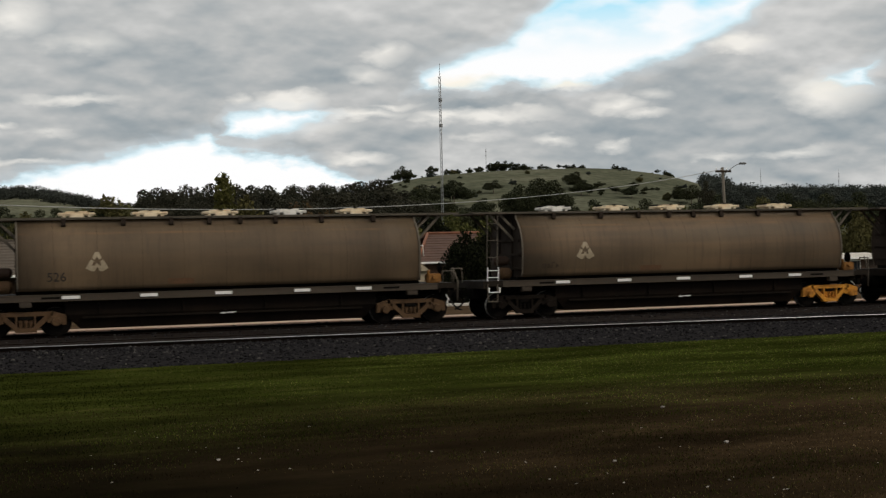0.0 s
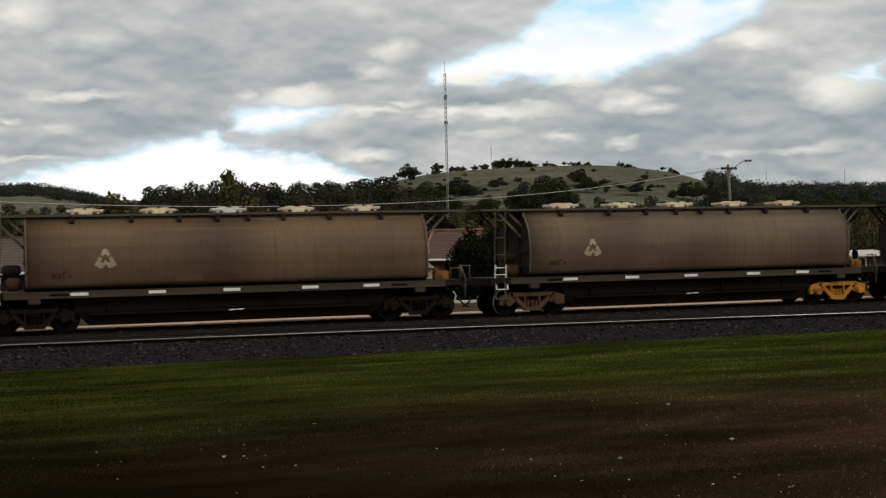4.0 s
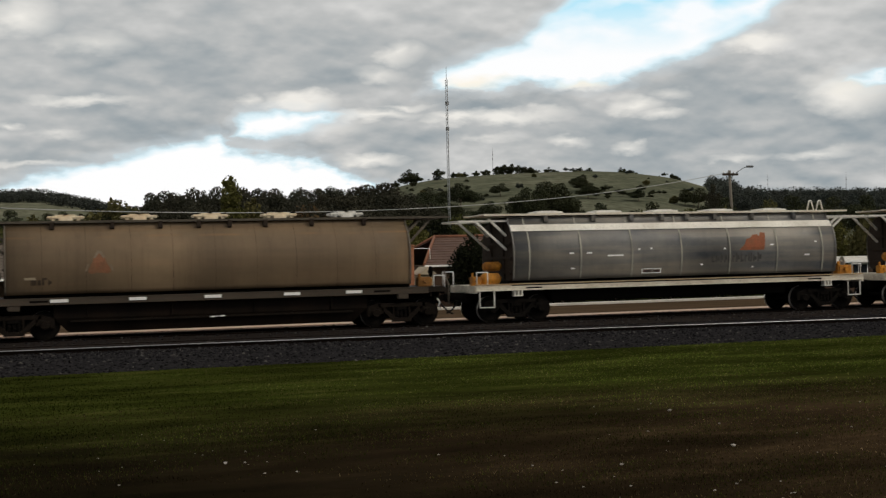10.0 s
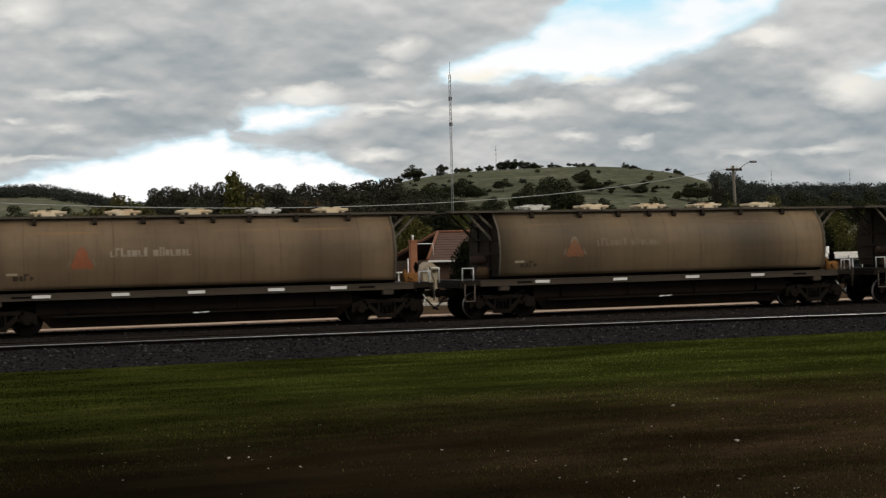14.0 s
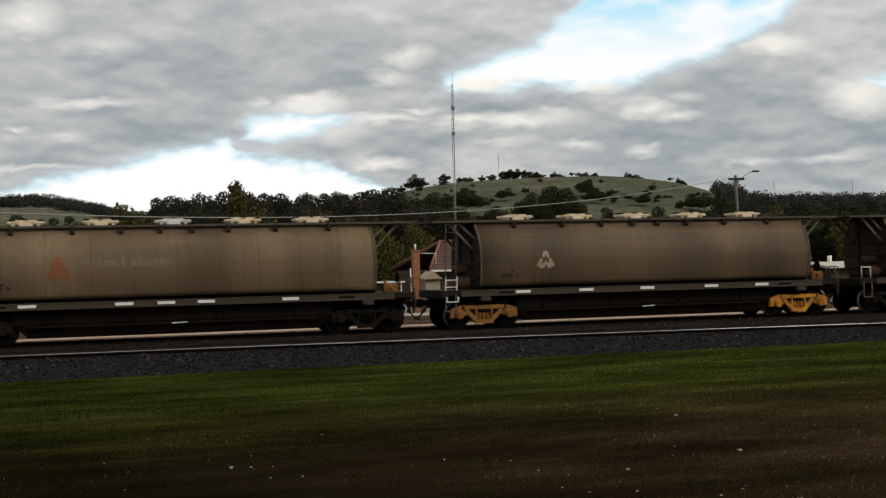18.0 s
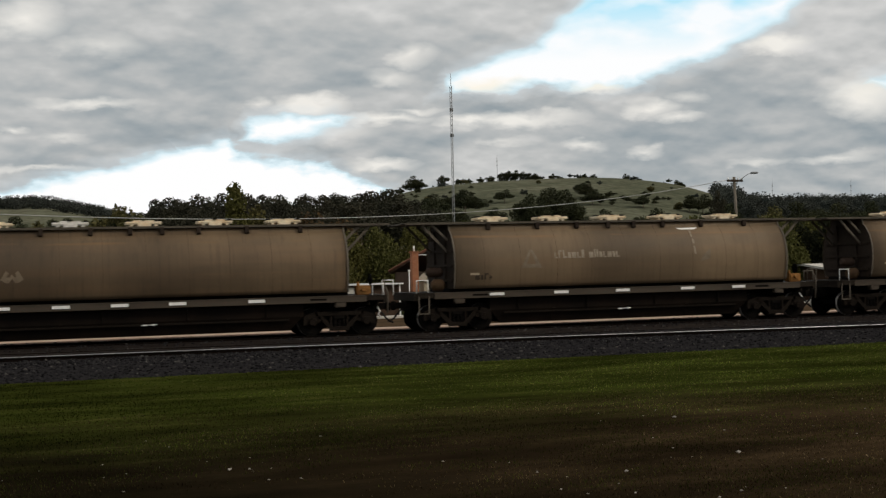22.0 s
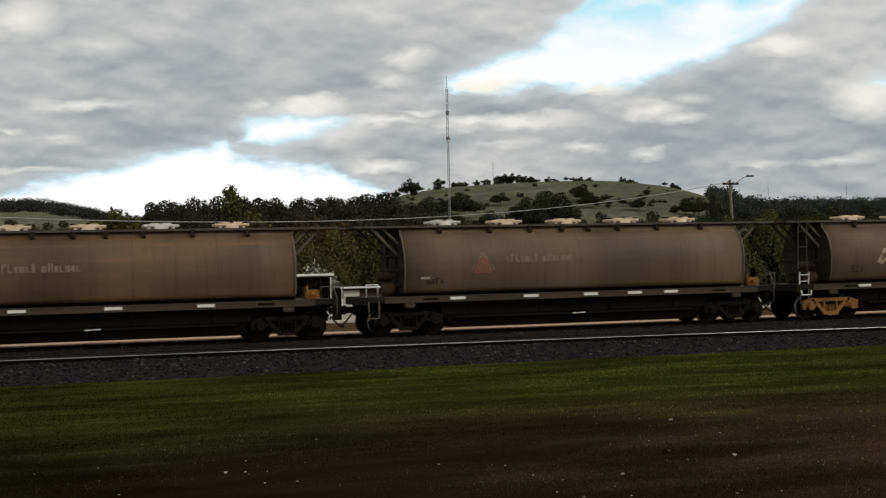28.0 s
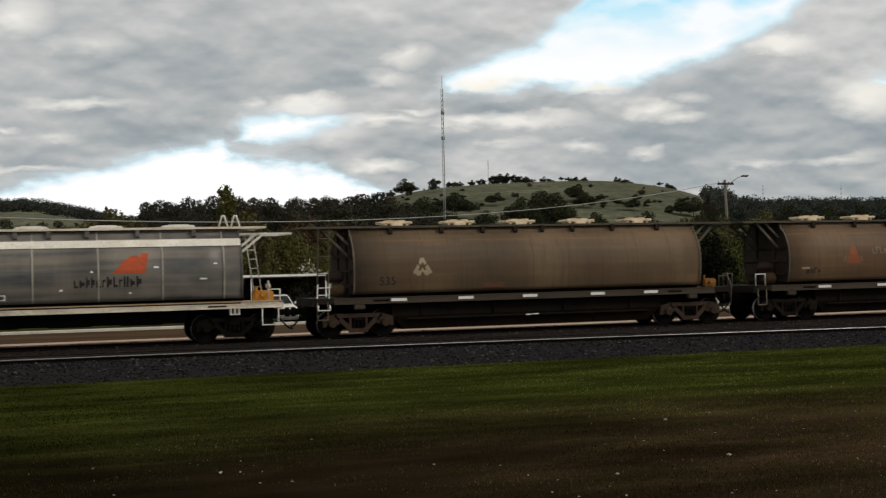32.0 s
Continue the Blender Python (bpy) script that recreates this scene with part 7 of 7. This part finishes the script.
def street_pole():
    x, y = 55.75, 95.0
    g = ground_z(x, y)
    p = thing("power_pole", (x, y, g), "weathered timber power pole with crossarm and street lamp", "pole")
    top = 8.75 - g
    part("pole", tube([(0.35, 0, 0), (0, 0, top)], 0.115, 10), M["timber_pole"], p)
    part("crossarm", box(-0.72, 0.72, -0.2, -0.06, top - 0.42, top - 0.24, 0.01), M["door_brown"], p, "dark timber crossarm")
    for dx in (-0.62, -0.25, 0.3, 0.64):
        part("insulator", tube([(dx, -0.13, top - 0.24), (dx, -0.13, top - 0.06)], 0.045, 8), M["white"], p)
    arm = part("lamp_arm", tube([(0.1, -0.1, top - 0.55), (0.7, -0.35, top - 0.05), (1.05, -0.5, top + 0.2), (1.35, -0.6, top + 0.26)], 0.035, 6), M["galv"], p)
    part("lamp_head", box(1.2, 1.85, -0.78, -0.52, top + 0.2, top + 0.36, 0.05), M["lamp_grey"], arm, "grey street lamp head")
    return p


street_pole()
pole = thing("power_pole", (-14.0, 57.0, ground_z(-14, 57)), "weathered timber power pole beside the road", "pole")
part("pole", tube([(0, 0, 0), (0, 0, 6.4)], 0.14, 10), M["timber_pole"], pole)


def aerial_cable():
    c = bpy.data.curves.new("aerial_cable", "CURVE")
    c.dimensions, c.bevel_depth, c.bevel_resolution = "3D", 0.024, 2
    s = c.splines.new("POLY")
    n = 60
    s.points.add(n)
    for i in range(n + 1):
        u = i / n
        z = 7.86 * u * u - 4.85 * u + 5.51
        s.points[i].co = (-14 + 69.3 * u, 57 + 38 * u, z, 1)
    c.materials.append(M["cable"])
    return tagged(new("aerial_cable", c), "pale sagging cable strung between two power poles", "cable")


aerial_cable()


# ------------------------------------------------------------------ verge: ballast stones, grass, litter
def in_view(y, margin=1.2):
    lo, hi = math.tan(radians(-2.6)) * y - margin, math.tan(radians(38.5)) * y + margin
    return lo, hi


def ballast_stones():
    rng = np.random.default_rng(11)
    n = 15000
    y = rng.uniform(29.75, 43.0, n)
    y[: n * 2 // 3] = rng.uniform(29.7, 34.5, n * 2 // 3)
    x = rng.uniform(-2.5, 34.0, n)
    z = np.interp(y, [p[0] for p in bed_profile], [p[1] for p in bed_profile])
    heaped = (y > np.array([near_y(a) for a in x]) + 0.1) & (y < 38.4)
    z = np.where(heaped, -0.035, z)
    base = np.array([(1, 0, 0), (0, 1, 0), (-1, 0, 0), (0, -1, 0), (0, 0, 1), (0, 0, -1)], float)
    tri = np.array([(0, 1, 4), (1, 2, 4), (2, 3, 4), (3, 0, 4), (1, 0, 5), (2, 1, 5), (3, 2, 5), (0, 3, 5)])
    size = rng.uniform(0.018, 0.045, n)
    verts = base[None] * (1 + rng.uniform(-0.35, 0.35, (n, 6, 1))) + rng.uniform(-0.25, 0.25, (n, 6, 3))
    ang = rng.uniform(0, 6.28, n)
    ca, sa = np.cos(ang)[:, None], np.sin(ang)[:, None]
    vx, vy = verts[..., 0] * ca - verts[..., 1] * sa, verts[..., 0] * sa + verts[..., 1] * ca
    pts = np.stack([vx * size[:, None] * 1.2 + x[:, None], vy * size[:, None] + y[:, None], verts[..., 2] * size[:, None] * 0.8 + z[:, None] + 0.006], axis=2).reshape(-1, 3)
    faces = (tri[None] + 6 * np.arange(n)[:, None, None]).reshape(-1, 3)
    m, t = nodes_of("loose_ballast_rock")
    geo = t.nodes.new("ShaderNodeNewGeometry")
    col = ramp(t, geo.outputs["Random Per Island"], [(0.0, (0.008, 0.0075, 0.008)), (0.6, (0.023, 0.022, 0.023)), (0.93, (0.042, 0.039, 0.038)), (1.0, (0.095, 0.088, 0.08))])
    finish(m, t, col, 0.85, spec=0.0)
    return tagged(new("ballast_stones", raw_mesh("ballast_stones", pts, faces, m)), "loose dark crushed rock on the ballast shoulder", "stones", kind="stuff")


ballast_stones()


def blades(name, n, y_range, height, width, stops, seed, label, where=None, lean=0.5, power=1.0, light_by_x=(1.0, 1.0)):
    """Grass as single bent blades, two triangles each."""
    rng = np.random.default_rng(seed)
    y = y_range[0] + (y_range[1] - y_range[0]) * rng.random(n * 3) ** power
    lo, hi = np.tan(np.radians(-2.8)) * y - 0.4, np.tan(np.radians(38.0)) * y + 0.4
    x = lo + (hi - lo) * rng.random(n * 3)
    patch = np.array([noise.noise((a * 0.22, b * 0.5, seed)) + 0.6 * noise.noise((a * 0.9, b * 1.7, seed + 5)) for a, b in zip(x, y)])
    keep = patch + rng.normal(0, 0.18, len(x)) > (where(y) if where else -0.1)
    x, y = x[keep][:n], y[keep][:n]
    n = len(x)
    z = np.array([ground_z(a, b) for a, b in zip(x, y)])
    h = height * (0.45 + rng.random(n))
    a = rng.uniform(0, 6.28, n)
    dx, dy = np.cos(a), np.sin(a)
    w = width * (0.6 + 0.8 * rng.random(n))
    l = h * lean * rng.normal(0.6, 0.5, n)
    p0 = np.c_[x - dy * w, y + dx * w, z - 0.01]
    p1 = np.c_[x + dy * w, y - dx * w, z - 0.01]
    p2 = np.c_[x + dx * l * 0.4 + dy * w * 0.6, y + dy * l * 0.4 - dx * w * 0.6, z + h * 0.6]
    p3 = np.c_[x + dx * l, y + dy * l, z + h]
    verts = np.stack([p0, p1, p2, p3], axis=1).reshape(-1, 3)
    k = 4 * np.arange(n)[:, None]
    faces = np.concatenate([k + [[0, 1, 2]], k + [[0, 2, 3]]])
    m, t = nodes_of(name + "_blades")
    geo = t.nodes.new("ShaderNodeNewGeometry")
    blot = noise_tex(t, coords(t, (0.50, 1.0, 1.0), False), 0.5, 4.0, 0.55)
    col = mix_rgb(t, 1.0, ramp(t, geo.outputs["Random Per Island"], stops), ramp(t, blot, [(0.36, 0.45), (0.5, 0.9), (0.64, 1.6)]), "MULTIPLY")
    # fall-off of light towards low x is multiplied into the blade colour
    tc = t.nodes.new("ShaderNodeTexCoord")
    sep = t.nodes.new("ShaderNodeSeparateXYZ")
    link(t, tc.outputs["Object"], sep.inputs[0])
    x_mask = math_node(t, "ADD", math_node(t, "DIVIDE", math_node(t, "SUBTRACT", sep.outputs["X"], 0.5), 9.0), math_node(t, "SUBTRACT", blot, 0.5), True)
    col = mix_rgb(t, 1.0, col, ramp(t, x_mask, [(0.0, light_by_x[0]), (1.0, light_by_x[1])]), "MULTIPLY")
    finish(m, t, col, 0.7, translucent=0.25, spec=0.0)
    return tagged(new(name, raw_mesh(name, verts, faces, m)), label, "grass", kind="stuff")


blades("lawn_grass", 60000, (14.0, 30.2), 0.019, 0.009, [(0.0, (0.012, 0.019, 0.002)), (0.5, (0.033, 0.046, 0.006)), (0.85, (0.062, 0.075, 0.012)), (1.0, (0.12, 0.105, 0.04))], 3, "short green grass on the verge beside the railway", lambda y: np.interp(y, (14, 19, 24), (0.25, -0.1, -0.5)), power=0.8, light_by_x=(0.45, 1.95))
blades("dry_grass", 44000, (7.6, 20.0), 0.017, 0.005, [(0.0, (0.018, 0.012, 0.005)), (0.55, (0.042, 0.028, 0.013)), (0.9, (0.075, 0.055, 0.022)), (1.0, (0.18, 0.135, 0.075))], 8, "thin dead grass on bare brown soil", lambda y: np.interp(y, (8, 13, 20), (-0.45, -0.15, 0.1)), lean=0.9, light_by_x=(0.35, 1.6))
blades("sparse_green_grass", 24000, (7.6, 18.0), 0.019, 0.005, [(0.0, (0.014, 0.019, 0.004)), (0.6, (0.034, 0.040, 0.008)), (1.0, (0.068, 0.070, 0.017))], 21, "sparse green tufts on bare brown soil", lambda y: np.interp(y, (8, 17), (0.16, -0.1)), lean=0.8, light_by_x=(0.6, 1.5))


def verge_stones():
    """Pale stones and scraps lying on the soil."""
    rng = random.Random(9)
    protos = []
    for i in range(4):
        bm = bmesh.new()
        bmesh.ops.create_icosphere(bm, subdivisions=1, radius=1.0)
        for v in bm.verts:
            v.co *= rng.uniform(0.7, 1.2)
            v.co.z *= 0.55
        protos.append(mesh_of("stone", bm, M["stone"]))
    spots = [(1.87, 13.0, 0.024), (2.06, 12.95, 0.016), (5.2, 10.9, 0.022), (6.75, 11.55, 0.03), (7.9, 15.1, 0.03)]
    for _ in range(85):
        y = rng.uniform(8.6, 16.5)
        lo, hi = in_view(y, 0.0)
        spots.append((lo + (hi - lo) * rng.random() ** 0.8, y, rng.choice((0.006, 0.008, 0.010, 0.013))))
    for x, y, s in spots:
        o = new("stone", rng.choice(protos))
        o.matrix_basis = Matrix.LocRotScale((x, y, ground_z(x, y) + s * 0.3), Euler((0, 0, rng.uniform(0, 6))), (s * rng.uniform(0.9, 1.8), s, s))
        tagged(o, "small pale stone lying on the brown soil", "stone", "stones scattered on the verge")


verge_stones()


def motions():
    # clouds drift towards the viewer
    walk(sky, [(0, pose(0, 105, 0)), (16, pose(0, 0, 0)), (32, pose(0, -105, 0))])
    for k, w in enumerate(wagons):
        x0 = FIRST_X - PITCH * k
        walk(w, [(t / 2, pose(x0 + gone(t / 2), TRACK_Y, 0)) for t in range(65)])
    # wheels roll while their bogie is within sight of the verge
    for w, k, bx, ax in wheelsets:
        x0 = FIRST_X - PITCH * k + bx + ax
        ticks = [i / 15 for i in range(0, 481)]
        seen = [t for t in ticks if -4.5 < x0 + gone(t) < 31.5]
        if len(seen) < 2:
            continue
        rows = [(t, pose(ax, 0, WHEEL_R, 0, math.degrees(gone(t) / WHEEL_R) % 360, 0)) for t in seen]
        if seen[0] > 0:
            rows.insert(0, (0, rows[0][1]))
        if seen[-1] < 32:
            rows.append((32, rows[-1][1]))
        walk(w, rows)


motions()
